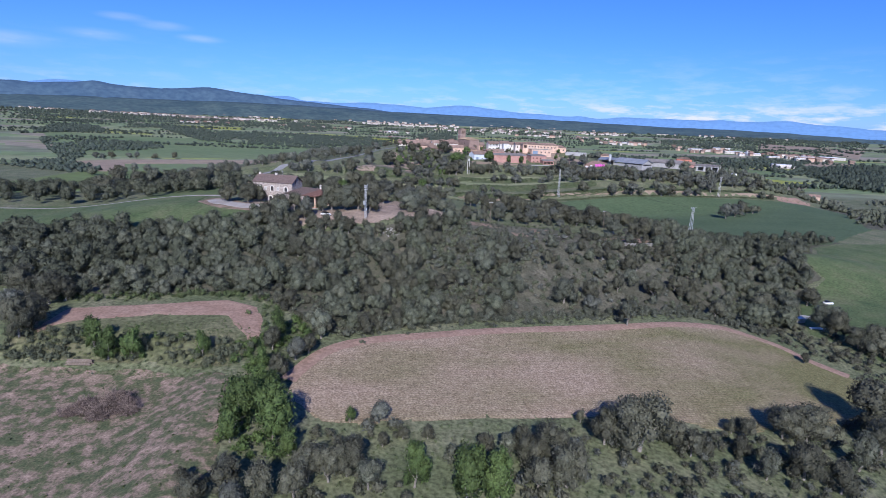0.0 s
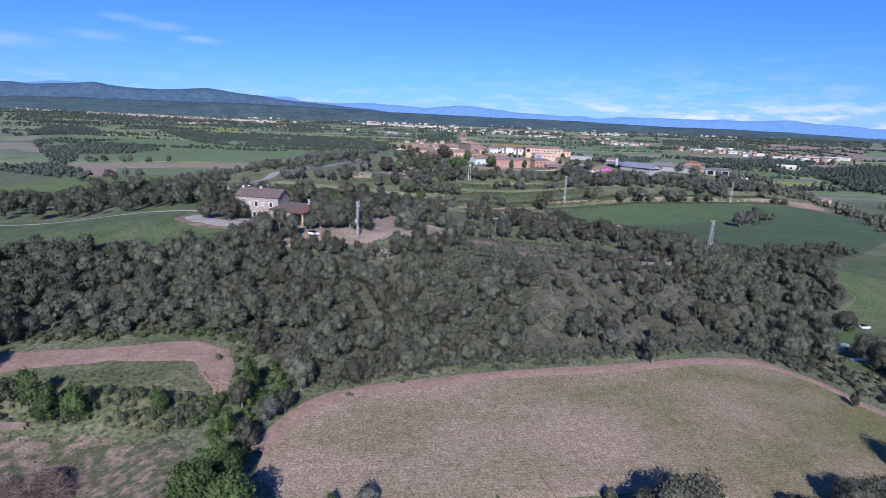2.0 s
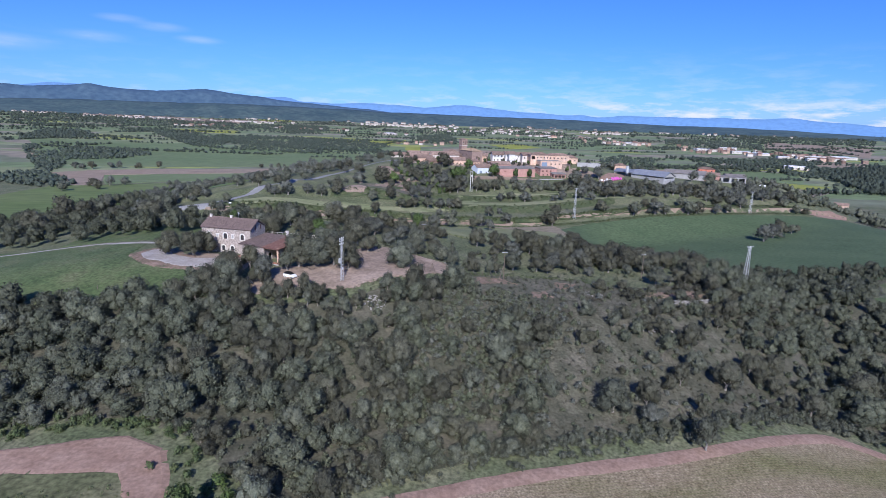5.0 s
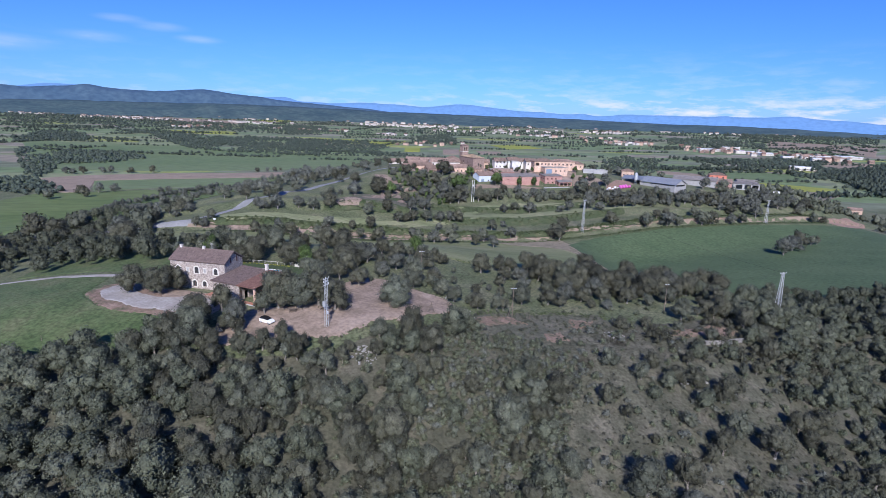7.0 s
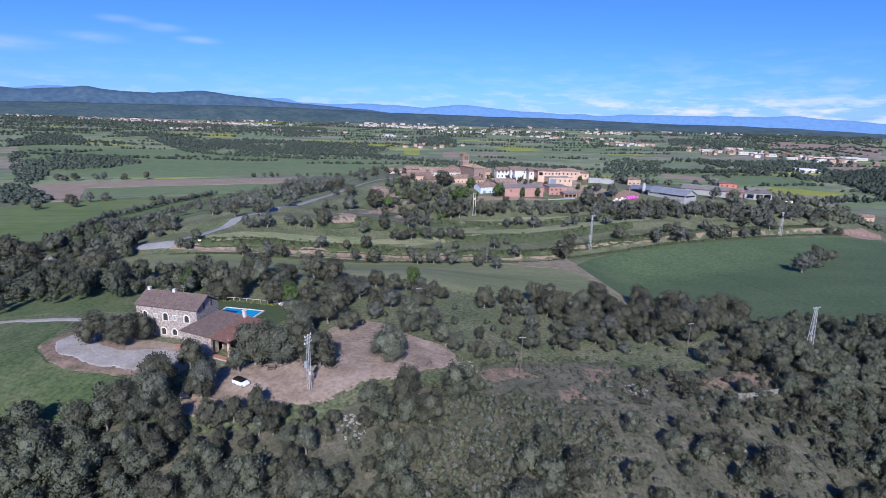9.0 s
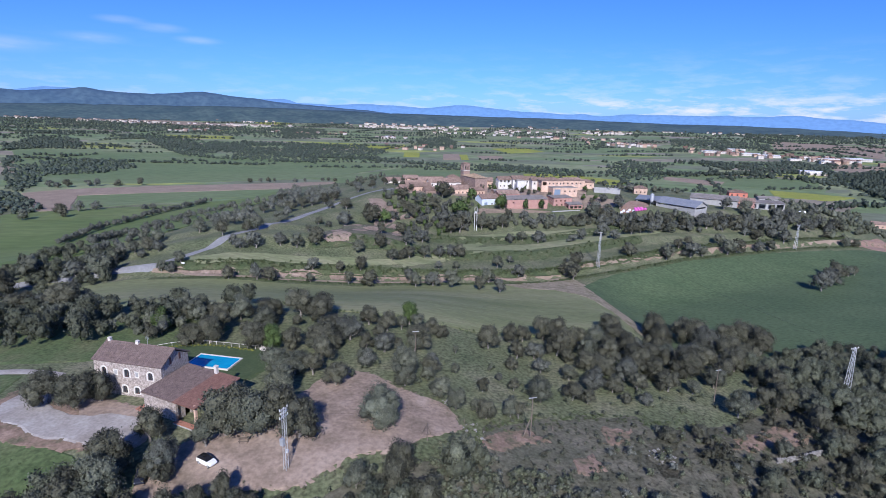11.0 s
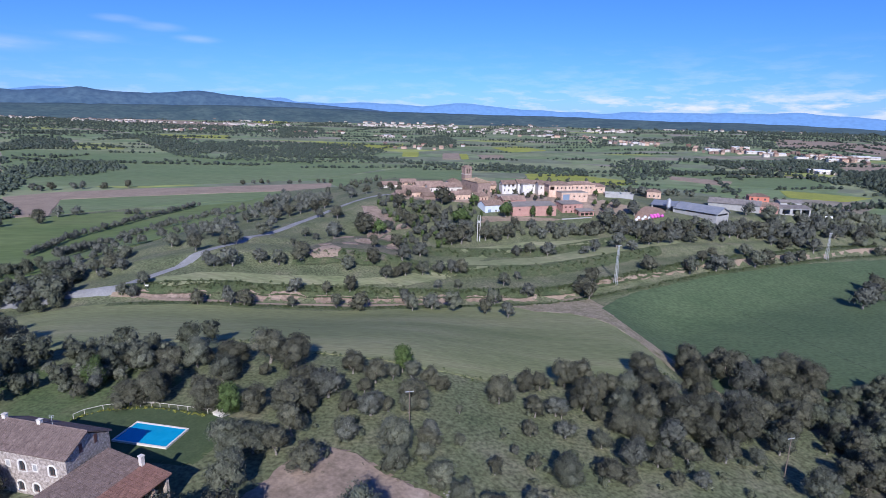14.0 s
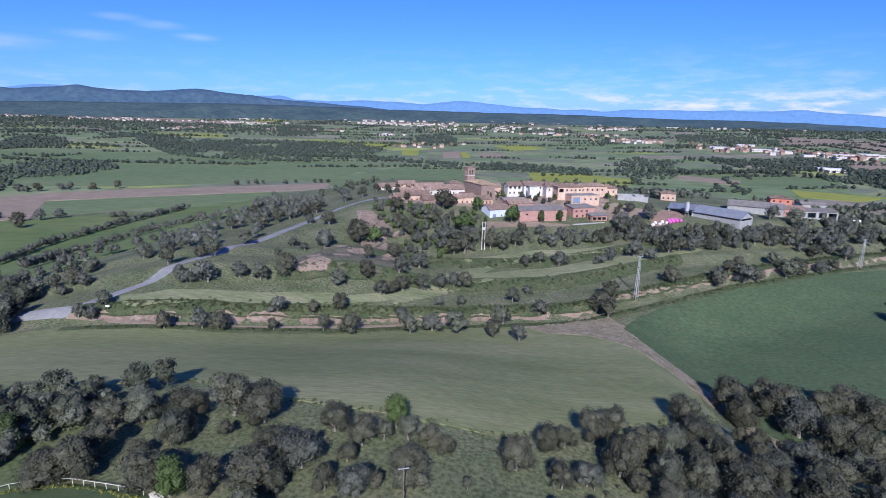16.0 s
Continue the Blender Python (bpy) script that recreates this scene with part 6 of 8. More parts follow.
def slab(bm, start, along_dir, out_dir, length, z0, z1, thick, holes=()):
    """A wall with real openings: start is the outer lower corner, holes are (u0, u1, z0, z1)."""
    us = sorted({0.0, length, *[h[0] for h in holes], *[h[1] for h in holes]})
    zs = sorted({z0, z1, *[h[2] for h in holes], *[h[3] for h in holes]})

    def solid(i, j):
        if not (0 <= i < len(us) - 1 and 0 <= j < len(zs) - 1):
            return False
        u, z = (us[i] + us[i + 1]) / 2, (zs[j] + zs[j + 1]) / 2
        return not any(h[0] < u < h[1] and h[2] < z < h[3] for h in holes)

    cache = {}

    def v(u, z, inner):
        k = (u, z, inner)
        if k not in cache:
            p = Vector(start) + Vector(along_dir) * u - Vector(out_dir) * (thick if inner else 0)
            cache[k] = bm.verts.new((p.x, p.y, z))
        return cache[k]

    for i in range(len(us) - 1):
        for j in range(len(zs) - 1):
            if not solid(i, j):
                continue
            a, b, c, d = us[i], us[i + 1], zs[j], zs[j + 1]
            bm.faces.new((v(a, c, 0), v(b, c, 0), v(b, d, 0), v(a, d, 0)))
            bm.faces.new((v(a, d, 1), v(b, d, 1), v(b, c, 1), v(a, c, 1)))
            if not solid(i - 1, j):
                bm.faces.new((v(a, c, 1), v(a, c, 0), v(a, d, 0), v(a, d, 1)))
            if not solid(i + 1, j):
                bm.faces.new((v(b, c, 0), v(b, c, 1), v(b, d, 1), v(b, d, 0)))
            if not solid(i, j - 1):
                bm.faces.new((v(a, c, 1), v(b, c, 1), v(b, c, 0), v(a, c, 0)))
            if not solid(i, j + 1):
                bm.faces.new((v(a, d, 0), v(b, d, 0), v(b, d, 1), v(a, d, 1)))


SIDES = {"front": ((-1, -1), (1, 0), (0, -1)), "right": ((1, -1), (0, 1), (1, 0)), "back": ((1, 1), (-1, 0), (0, 1)), "left": ((-1, 1), (0, -1), (-1, 0))}


def tiled_slope(bm, a, b, c, d, pitch, thick=0.14):
    """A roof slope of round tiles in columns: a, b along the eave, d, c along the ridge."""
    a, b, c, d = Vector(a), Vector(b), Vector(c), Vector(d)
    n = max(2, int((b - a).length / pitch))
    up = (b - a).cross(d - a).normalized()
    rows = max(1, int((d - a).length / (pitch * 2.2)))
    for i in range(n):
        u0, u1 = i / n, (i + 1) / n
        e = [a + (b - a) * (u0 + (u1 - u0) * k) for k in (0, 0.3, 0.7, 1)]
        r = [d + (c - d) * (u0 + (u1 - u0) * k) for k in (0, 0.3, 0.7, 1)]
        lift = [0, thick * 0.8, thick * 0.8, 0]
        prev = None
        for j in range(rows + 1):
            w = j / rows
            row = [bm.verts.new(p + (q - p) * w + up * l) for p, q, l in zip(e, r, lift)]
            if prev:
                for k in range(3):
                    bm.faces.new((prev[k], prev[k + 1], row[k + 1], row[k]))
            prev = [bm.verts.new(v.co + up * 0.05) for v in row] if j < rows else None
    under = [p - up * 0.02 for p in (a, b, c, d)]
    low = [p - up * 0.18 for p in (a, b, c, d)]
    vs, ws = [bm.verts.new(p) for p in under], [bm.verts.new(p) for p in low]
    bm.faces.new(vs), bm.faces.new(ws[::-1])
    for i in range(4):
        bm.faces.new((vs[i], ws[i], ws[(i + 1) % 4], vs[(i + 1) % 4]))


def house(name, x, y, turn, w, d, h, label, wall="plaster_white", roof="tile_old", rise=2.0, style="gable", openings=(), z=None, over=0.4, chimneys=(), category="house",
          pitch=0.9, trim=None, thick=0.35, wall_label=""):
    """A house on its own: walls with openings, roof, windows and doors. openings: (side, from the side's left end, sill above ground, width, height, kind)."""
    root = new(name)
    z = height(x, y) if z is None else z
    root.matrix_basis = pose(x, y, z, 0, 0, turn)
    holes = {s: [] for s in SIDES}
    for side, u, sill, ow, oh, kind in openings:
        holes[side].append((u, u + ow, sill, sill + oh))
    bm = bmesh.new()
    for side, (corner, run, out) in SIDES.items():
        start = Vector((corner[0] * w / 2, corner[1] * d / 2, 0))
        length = w if run[0] else d
        hole = holes[side]
        if not run[0]:  # side walls butt between front and back
            start = start + Vector((*run, 0)) * thick
            length -= 2 * thick
            hole = [(a - thick, b - thick, c, e) for a, b, c, e in hole]
        top = h + (rise if style == "mono" and side == "back" else 0)
        slab(bm, start, (*run, 0), (*out, 0), length, -3.0, top, thick, hole)
    if style in ("gable", "mono"):
        for sx in (-1, 1):
            prof = [(-d / 2 + thick, h), (d / 2 - thick, h), (0, h + rise * (1 - 2 * thick / d))] if style == "gable" else [(-d / 2 + thick, h), (d / 2 - thick, h), (d / 2 - thick, h + rise * 0.96)]
            a = [bm.verts.new((sx * w / 2, p, q)) for p, q in prof]
            b = [bm.verts.new((sx * (w / 2 - thick), p, q)) for p, q in prof]
            bm.faces.new(a if sx > 0 else a[::-1]), bm.faces.new(b[::-1] if sx > 0 else b)
            for i in range(3):
                f = (a[i], b[i], b[(i + 1) % 3], a[(i + 1) % 3])
                bm.faces.new(f if sx > 0 else f[::-1])
    part("wall", bm, M[wall], root, wall_label)
    bm = bmesh.new()
    if style == "gable":
        k = rise / (d / 2)
        for sgn in (-1, 1):
            e0, e1 = (-sgn * -(w / 2 + over), sgn * (d / 2 + over), h - over * k + 0.2), (sgn * -(w / 2 + over), sgn * (d / 2 + over), h - over * k + 0.2)
            tiled_slope(bm, e0, e1, (sgn * -(w / 2 + over), 0, h + rise + 0.2), (-sgn * -(w / 2 + over), 0, h + rise + 0.2), pitch)
        tube_between(bm, (-(w / 2 + over), 0, h + rise + 0.24), (w / 2 + over, 0, h + rise + 0.24), 0.16)
    elif style == "mono":
        tiled_slope(bm, (-(w / 2 + over), -d / 2 - over, h + 0.2 - over * rise / d), (w / 2 + over, -d / 2 - over, h + 0.2 - over * rise / d), (w / 2 + over, d / 2 + over, h + rise + 0.2 + over * rise / d), (-(w / 2 + over), d / 2 + over, h + rise + 0.2 + over * rise / d), pitch)
    elif style == "hip":
        q = h + rise
        r0 = max(0.0, w / 2 - d / 2)
        tiled_slope(bm, (-w / 2 - over, -d / 2 - over, h + 0.1), (w / 2 + over, -d / 2 - over, h + 0.1), (r0 + 0.05, 0, q), (-r0 - 0.05, 0, q), pitch)
        tiled_slope(bm, (w / 2 + over, d / 2 + over, h + 0.1), (-w / 2 - over, d / 2 + over, h + 0.1), (-r0 - 0.05, 0, q), (r0 + 0.05, 0, q), pitch)
        tiled_slope(bm, (w / 2 + over, -d / 2 - over, h + 0.1), (w / 2 + over, d / 2 + over, h + 0.1), (r0 + 0.05, 0.05, q), (r0 + 0.05, -0.05, q), pitch)
        tiled_slope(bm, (-w / 2 - over, d / 2 + over, h + 0.1), (-w / 2 - over, -d / 2 - over, h + 0.1), (-r0 - 0.05, -0.05, q), (-r0 - 0.05, 0.05, q), pitch)
    else:
        box(bm, -w / 2 - 0.05, w / 2 + 0.05, -d / 2 - 0.05, d / 2 + 0.05, h, h + 0.25)
        for x0, x1, y0, y1 in ((-w / 2 - 0.05, w / 2 + 0.05, -d / 2 - 0.05, -d / 2 + 0.2), (-w / 2 - 0.05, w / 2 + 0.05, d / 2 - 0.2, d / 2 + 0.05)):
            box(bm, x0, x1, y0, y1, h + 0.25, h + 0.6)
    part("roof", bm, M[roof], root)
    for cx, cy, cz in chimneys:
        bm = bmesh.new()
        box(bm, cx - 0.35, cx + 0.35, cy - 0.3, cy + 0.3, cz - 1.4, cz + 0.8)
        box(bm, cx - 0.42, cx + 0.42, cy - 0.37, cy + 0.37, cz + 0.95, cz + 1.05)
        for dx in (-0.28, 0.28):
            box(bm, cx + dx - 0.07, cx + dx + 0.07, cy - 0.28, cy + 0.28, cz + 0.8, cz + 0.95)
        part("chimney", bm, M["plaster_white"], root, "white rendered chimney")
    for side, u, sill, ow, oh, kind in openings:
        corner, run, out = SIDES[side]
        m = Matrix(((run[0], -out[0], 0, corner[0] * w / 2 + run[0] * u), (run[1], -out[1], 0, corner[1] * d / 2 + run[1] * u), (0, 0, 1, sill), (0, 0, 0, 1)))
        opening(root, m, ow, oh, kind, trim)
    return tagged(root, label, category)


def opening(root, m, w, h, kind, trim=None):
    """What fills a hole in a wall: x runs along the hole, y into the wall, z up."""
    if kind == "open":
        return
    if kind in ("door", "gate", "shutter"):
        leaf = M["blue_door" if kind == "gate" else "shutter"]
        bm = bmesh.new()
        box(bm, 0.01, w - 0.01, 0.165, 0.19, 0, h, m)
        panel = part("door" if kind != "shutter" else "shutter", bm, leaf, root)
        n = max(2, min(8, int(w / 0.28)))
        for i in range(n):
            bm = bmesh.new()
            box(bm, w * i / n + 0.02, w * (i + 1) / n - 0.02, 0.14, 0.163, 0.02, h - 0.02, m)
            part("plank", bm, leaf, panel)
    else:
        bm = bmesh.new()
        f = 0.07
        for a, b, c, e in ((0, w, 0, f), (0, w, h - f, h), (0, f, f, h - f), (w - f, w, f, h - f), (w / 2 - f / 2, w / 2 + f / 2, f, h - f)):
            box(bm, a, b, 0.16, 0.22, c, e, m)
        frame_ob = part("window", bm, M["shutter"], root)
        bm = bmesh.new()
        box(bm, f, w - f, 0.185, 0.195, f, h - f, m)
        part("pane", bm, M["glass"], frame_ob)
        bm = bmesh.new()
        box(bm, -0.1, w + 0.1, -0.08, 0.14, -0.12, -0.002, m)
        part("sill", bm, M["dressed"], root)
    if trim == "arch":
        arch_surround(root, m, w, h)


def arch_surround(root, m, w, h):
    """Pale dressed stones round an opening with a low arch; covers the square corners of the hole."""
    n = 8
    inner, outer = [(0.04, -0.05)], [(-0.30, -0.05)]
    spring = h - 0.42 * w
    for i in range(n + 1):
        a = math.pi * (1 - i / n)
        inner.append((w / 2 + (w / 2 - 0.04) * math.cos(a), spring + 0.42 * w * math.sin(a)))
        outer.append((w / 2 + (w / 2 + 0.30) * math.cos(a), spring + (0.42 * w + 0.34) * math.sin(a)))
    inner.append((w - 0.04, -0.05)), outer.append((w + 0.30, -0.05))
    for i in range(len(inner) - 1):
        bm = bmesh.new()
        quad = (outer[i], inner[i], inner[i + 1], outer[i + 1])
        fr = [bm.verts.new(m @ Vector((p, -0.05, q))) for p, q in quad]
        bk = [bm.verts.new(m @ Vector((p, 0.16, q))) for p, q in quad]
        bm.faces.new(fr[::-1]), bm.faces.new(bk)
        for k in range(4):
            bm.faces.new((fr[k], fr[(k + 1) % 4], bk[(k + 1) % 4], bk[k]))
        bmesh.ops.recalc_face_normals(bm, faces=bm.faces)
        part("stone_surround", bm, M["dressed"], root)


# farmhouse: main block
FH = 22.45
house("farmhouse", -69.0, 224.8, -12, 17.2, 8.8, 7.9, "two-storey rubble-stone farmhouse with a brown tiled gable roof", "stone", "tile_brown", 2.45, "gable",
      [("front", 1.9, 4.6, 1.25, 1.75, "window"), ("front", 7.7, 4.5, 1.35, 1.9, "window"), ("front", 13.7, 4.5, 1.3, 1.8, "window"), ("front", 1.9, 1.0, 1.25, 1.6, "window"), ("front", 6.9, 0.7, 1.3, 1.75, "window"), ("front", 10.0, 0.8, 1.3, 1.6, "window")],
      z=FH, over=0.35, chimneys=[(-7.9, 0.0, 10.3), (-0.6, 0.0, 10.3)], pitch=0.42, trim="arch", thick=0.5)
house_extra = bpy.data.objects["farmhouse"]
for u, sill, ow, oh in ((5.2, 5.0, 0.75, 1.0), (10.6, 4.9, 0.7, 1.1)):
    bm = bmesh.new()
    for a, b, c, e in ((-0.18, ow + 0.18, -0.18, 0), (-0.18, ow + 0.18, oh, oh + 0.2), (-0.18, 0, 0, oh), (ow, ow + 0.18, 0, oh)):
        box(bm, -8.6 + u + a, -8.6 + u + b, -4.46, -4.36, sill + c, sill + e)
    surround = part("stone_surround", bm, M["dressed"], house_extra)
    bm = bmesh.new()
    box(bm, -8.6 + u, -8.6 + u + ow, -4.43, -4.38, sill, sill + oh)
    part("shutter", bm, M["concrete"], surround, "closed grey shutter")
for dy in (-1.4, 1.6):
    bm = bmesh.new()
    box(bm, 8.58, 8.64, dy - 0.3, dy + 0.3, 7.4, 9.0)
    part("loft_shutter", bm, M["shutter"], house_extra, "tall dark loft shutter in the gable")
bm = bmesh.new()
tube_between(bm, (2.0, 0, 10.4), (2.0, 0, 12.4), 0.04)
for k in range(4):
    tube_between(bm, (1.5, 0, 12.0 + 0.15 * k), (2.5, 0, 12.0 + 0.15 * k), 0.02, 4)
part("aerial", bm, M["galvanised"], house_extra, "thin metal television aerial")
# farmhouse: low wing with its porch
wing = new("farmhouse_wing")
wing.matrix_basis = pose(-54.2, 216.5, FH, 0, 0, -24.6)
WW, WD, WL, WH = 15.5, 12.2, 4.6, 5.95
bm = bmesh.new()
slab(bm, (-WW / 2 + 0.4, -WD / 2 + 0.4, 0), (1, 0, 0), (0, -1, 0), 9.4, -2, WL - 0.1, 0.5)
slab(bm, (-WW / 2 + 0.4, WD / 2 - 0.4, 0), (0, -1, 0), (-1, 0, 0), WD - 1.4, -2, WL - 0.05, 0.5)
slab(bm, (1.6, -WD / 2 + 0.95, 0), (0, 1, 0), (1, 0, 0), WD - 1.9, -2, WL, 0.45, [(2.0, 3.4, 0, 2.3), (5.0, 6.6, 0.9, 2.3)])
slab(bm, (WW / 2 - 0.4, WD / 2 - 0.4, 0), (-1, 0, 0), (0, 1, 0), WW - 1.4, -2, WH - 0.3, 0.45)
part("wall", bm, M["stone"], wing)
for i, (px, py) in enumerate(((WW / 2 - 0.7, -WD / 2 + 0.9), (WW / 2 - 0.7, -1.2), (WW / 2 - 0.7, 3.0))):
    bm = bmesh.new()
    box(bm, px - 0.25, px + 0.25, py - 0.25, py + 0.25, -1.5, WL + 0.2)
    box(bm, px - 0.32, px + 0.32, py - 0.32, py + 0.32, -1.5, 0.3)
    part("pillar", bm, M["plaster_ochre"], wing, "square rendered porch pillar")


def wing_corner(u, v, dz=0.0):
    return (-WW / 2 + WW * u, -WD / 2 + WD * v, WL + (WH - WL) * v + dz)


bm = bmesh.new()
tiled_slope(bm, wing_corner(0, 0), wing_corner(0.60, 0), wing_corner(0.60, 1), wing_corner(0, 1), 0.40)
part("roof", bm, M["tile_brown"], wing, "brown weathered tile roof slope")
bm = bmesh.new()
tiled_slope(bm, wing_corner(0.60, 0), wing_corner(1, 0), wing_corner(1, 1), wing_corner(0.60, 1), 0.40)
part("roof", bm, M["tile_red"], wing, "newer orange-red tile roof slope")
bm = bmesh.new()
box(bm, 1.3, 2.0, WD / 2 - 1.0, WD / 2 - 0.4, WH - 0.6, WH + 1.6)
box(bm, 1.2, 2.1, WD / 2 - 1.1, WD / 2 - 0.3, WH + 1.6, WH + 1.75)
part("chimney", bm, M["plaster_white"], wing, "tall white rendered chimney")
for k in range(7):
    bm = bmesh.new()
    box(bm, WW / 2 - 6 + k * 0.9, WW / 2 - 5.85 + k * 0.9, -WD / 2 + 0.2, -WD / 2 + 5.5, WL - 0.28, WL - 0.12, Matrix.Translation((0, 0, 0)))
    part("rafter", bm, M["timber"], wing)
tagged(wing, "low stone wing with a two-toned tiled lean-to roof and porch", "house")
for nm, x0, x1, y0, y1, n, k in (("terrace_paving", -9.6, -7.5, -6.6, -2.4, 5, 9), ("porch_paving", 1.9, 8.3, -6.6, -5.2, 13, 3)):
    base = new(nm)
    base.matrix_basis = pose(-54.2, 216.5, FH, 0, 0, -24.6)
    tagged(base, "terracotta floor tiles laid outside the wing", "paving", kind="structure")
    bm = bmesh.new()
    box(bm, x0, x1, y0, y1, -0.5, 0.32)
    part("bed", bm, M["concrete"], base)
    me = None
    for i in range(n):
        for j in range(k):
            w0, d0 = (x1 - x0) / n, (y1 - y0) / k
            if me is None:
                bm = bmesh.new()
                box(bm, 0.02, w0 - 0.02, 0.02, d0 - 0.02, 0, 0.05)
                me = bpy.data.meshes.new("tile")
                bm.to_mesh(me)
                bm.free()
                me.materials.append(M["terracotta"])
            t = new("tile", me)
            t.parent = base
            t.location = (x0 + i * w0, y0 + j * d0, 0.324)

# pool terrace
LAWN = [(-77.5, 243.5), (-74, 246), (-68.5, 248.2), (-61.6, 248.3), (-55.2, 247), (-50.9, 246.2), (-44, 244), (-43, 238), (-47.6, 229.5), (-58, 231), (-64.6, 233), (-75.9, 238.5)]
drape("lawn", LAWN, M["lawn"], "smooth dark-green lawn round the swimming pool", "lawn", 0.22, 0.3)
pool = new("swimming_pool")
pool.matrix_basis = pose(-58.6, 237.9, height(-58.6, 237.9) + 0.5, 0, 0, -10.5)
PW, PD = 11.2, 6.2
for x0, x1, y0, y1 in ((-PW / 2 - 0.35, PW / 2 + 0.35, -PD / 2 - 0.35, -PD / 2), (-PW / 2 - 0.35, PW / 2 + 0.35, PD / 2, PD / 2 + 0.35), (-PW / 2 - 0.35, -PW / 2, -PD / 2, PD / 2), (PW / 2, PW / 2 + 0.35, -PD / 2, PD / 2)):
    bm = bmesh.new()
    box(bm, x0, x1, y0, y1, -0.6, 0.08)
    part("coping", bm, M["dressed"], pool, "pale stone pool edge")
bm = bmesh.new()
box(bm, -PW / 2, PW / 2, -PD / 2, PD / 2, -0.7, -0.06)
part("water", bm, M["pool_water"], pool, "bright blue still water")
tagged(pool, "rectangular blue swimming pool with pale stone edge", "swimming pool")
RAIL = [(-77.6, 243.4), (-76.6, 245.4), (-73.8, 247.3), (-69, 248.8), (-64.4, 249), (-58.1, 248), (-51.1, 246.6), (-50.2, 248.8), (-47.5, 247.8)]
fence = new("pool_fence")
for (x0, y0), (x1, y1) in zip(RAIL, RAIL[1:]):
    n = max(1, int(math.hypot(x1 - x0, y1 - y0) / 1.8))
    for i in range(n):
        a, b = i / n, (i + 1) / n
        p, q = (x0 + (x1 - x0) * a, y0 + (y1 - y0) * a), (x0 + (x1 - x0) * b, y0 + (y1 - y0) * b)
        bm = bmesh.new()
        tube_between(bm, (*p, height(*p)), (*p, height(*p) + 1.15), 0.06)
        part("post", bm, M["dressed"], fence)
        bm = bmesh.new()
        tube_between(bm, (*p, height(*p) + 1.15), (*q, height(*q) + 1.15), 0.055)
        part("rail", bm, M["dressed"], fence)
tagged(fence, "pale wooden rail fence curving behind the pool", "fence")
thicket("flower_hedge", along([(x, y - 0.9) for x, y in RAIL[:7]], 0.5, 0.2, 71), "shrub", "flower", "low yellow-flowering hedge along the fence", "hedge", 0.45, (0.32, 0.5))
hut = new("pump_cover")
hut.matrix_basis = pose(-48.2, 246.2, height(-48.2, 246.2), 0, 0, -25)
bm = bmesh.new()
box(bm, -1.3, 1.3, -0.9, 0.9, -0.2, 0.75)
box(bm, -1.4, 1.4, -1.0, 1.0, 0.75, 0.85)
part("slab", bm, M["dressed"], hut)
tagged(hut, "pale low pool pump house beside the fence", "pump house")

# village
def grid(side, us, zs, w, h, kind="window"):
    return [(side, u, z, w, h, kind) for u in us for z in zs]


V = 31.0
house("church", 19.8, 529, 25, 10, 24, 11.3, "brown stone church nave with a shallow tiled roof", "church_stone", "tile_ochre", 2.4, "hip", [("front", 4.4, 5.0, 1.1, 2.2, "window"), ("left", 6, 6.5, 1.0, 2.0, "window"), ("left", 13, 6.5, 1.0, 2.0, "window")], V - 0.6, 0.4, category="church", thick=0.8)
tower = house("bell_tower", 13.4, 539, 25, 5.4, 5.4, 19.7, "square stone bell tower with arched belfry openings", "church_stone", "tile_old", 0.9, "hip",
              [(s, u, 15.0, 1.05, 3.2, "open") for s in ("front", "left", "right", "back") for u in (1.15, 3.15)], V, 0.3, category="tower", thick=0.6)
bm = bmesh.new()
bmesh.ops.create_cone(bm, cap_ends=True, segments=12, radius1=0.6, radius2=0.3, depth=0.9, matrix=Matrix.Translation((0, 0, 17.0)))
part("bell", bm, M["dark_gap"], tower, "dark bronze bell")
bm = bmesh.new()
box(bm, -2.85, 2.85, -2.85, 2.85, 14.4, 14.65)
part("cornice", bm, M["dressed"], tower, "pale stone cornice")
house("hall", 0.1, 530.5, 15, 18, 11, 6.3, "long pale-rendered village hall with a tiled gable roof", "plaster_white", "tile_old", 2.6, "gable", grid("left", (2, 5, 8), (1.2, 3.9), 0.9, 1.4) + grid("front", (2, 6, 10, 14), (3.6,), 0.9, 1.2), V)
house("village_house", -20.5, 517, 20, 15, 10, 4.6, "low village house with a broad faded tile roof", "plaster_ochre", "tile_old", 2.2, "gable", grid("front", (2, 5.5, 9, 12), (1.2,), 1.0, 1.3), V - 0.5)
house("village_house", -10.2, 525, 18, 10, 8, 6.4, "narrow rendered village house with tiled roof", "plaster_white", "tile_old", 2.2, "gable", grid("left", (2, 5), (1.2, 4.0), 0.9, 1.3) + grid("front", (2, 6), (4.0,), 0.9, 1.3), V)
house("village_house", -31.5, 513, 15, 8, 7.5, 4.6, "small rendered house at the village edge", "plaster_ochre", "tile_old", 2.0, "gable", grid("front", (1.5, 4.8), (1.2,), 0.9, 1.2), V - 1.5)
house("village_house", -31, 566, 10, 12, 8.5, 5.6, "rendered house with a warm ochre wall", "plaster_ochre", "tile_old", 2.2, "gable", grid("front", (2, 5.5, 9), (1.2, 4.2), 0.9, 1.3), V - 1)
house("village_house", -45, 561, 20, 12, 8, 4.6, "pale rendered house among trees", "plaster_white", "tile_old", 2.1, "gable", grid("front", (2, 5, 8), (1.2, 3.6), 0.9, 1.2), V - 1.5)
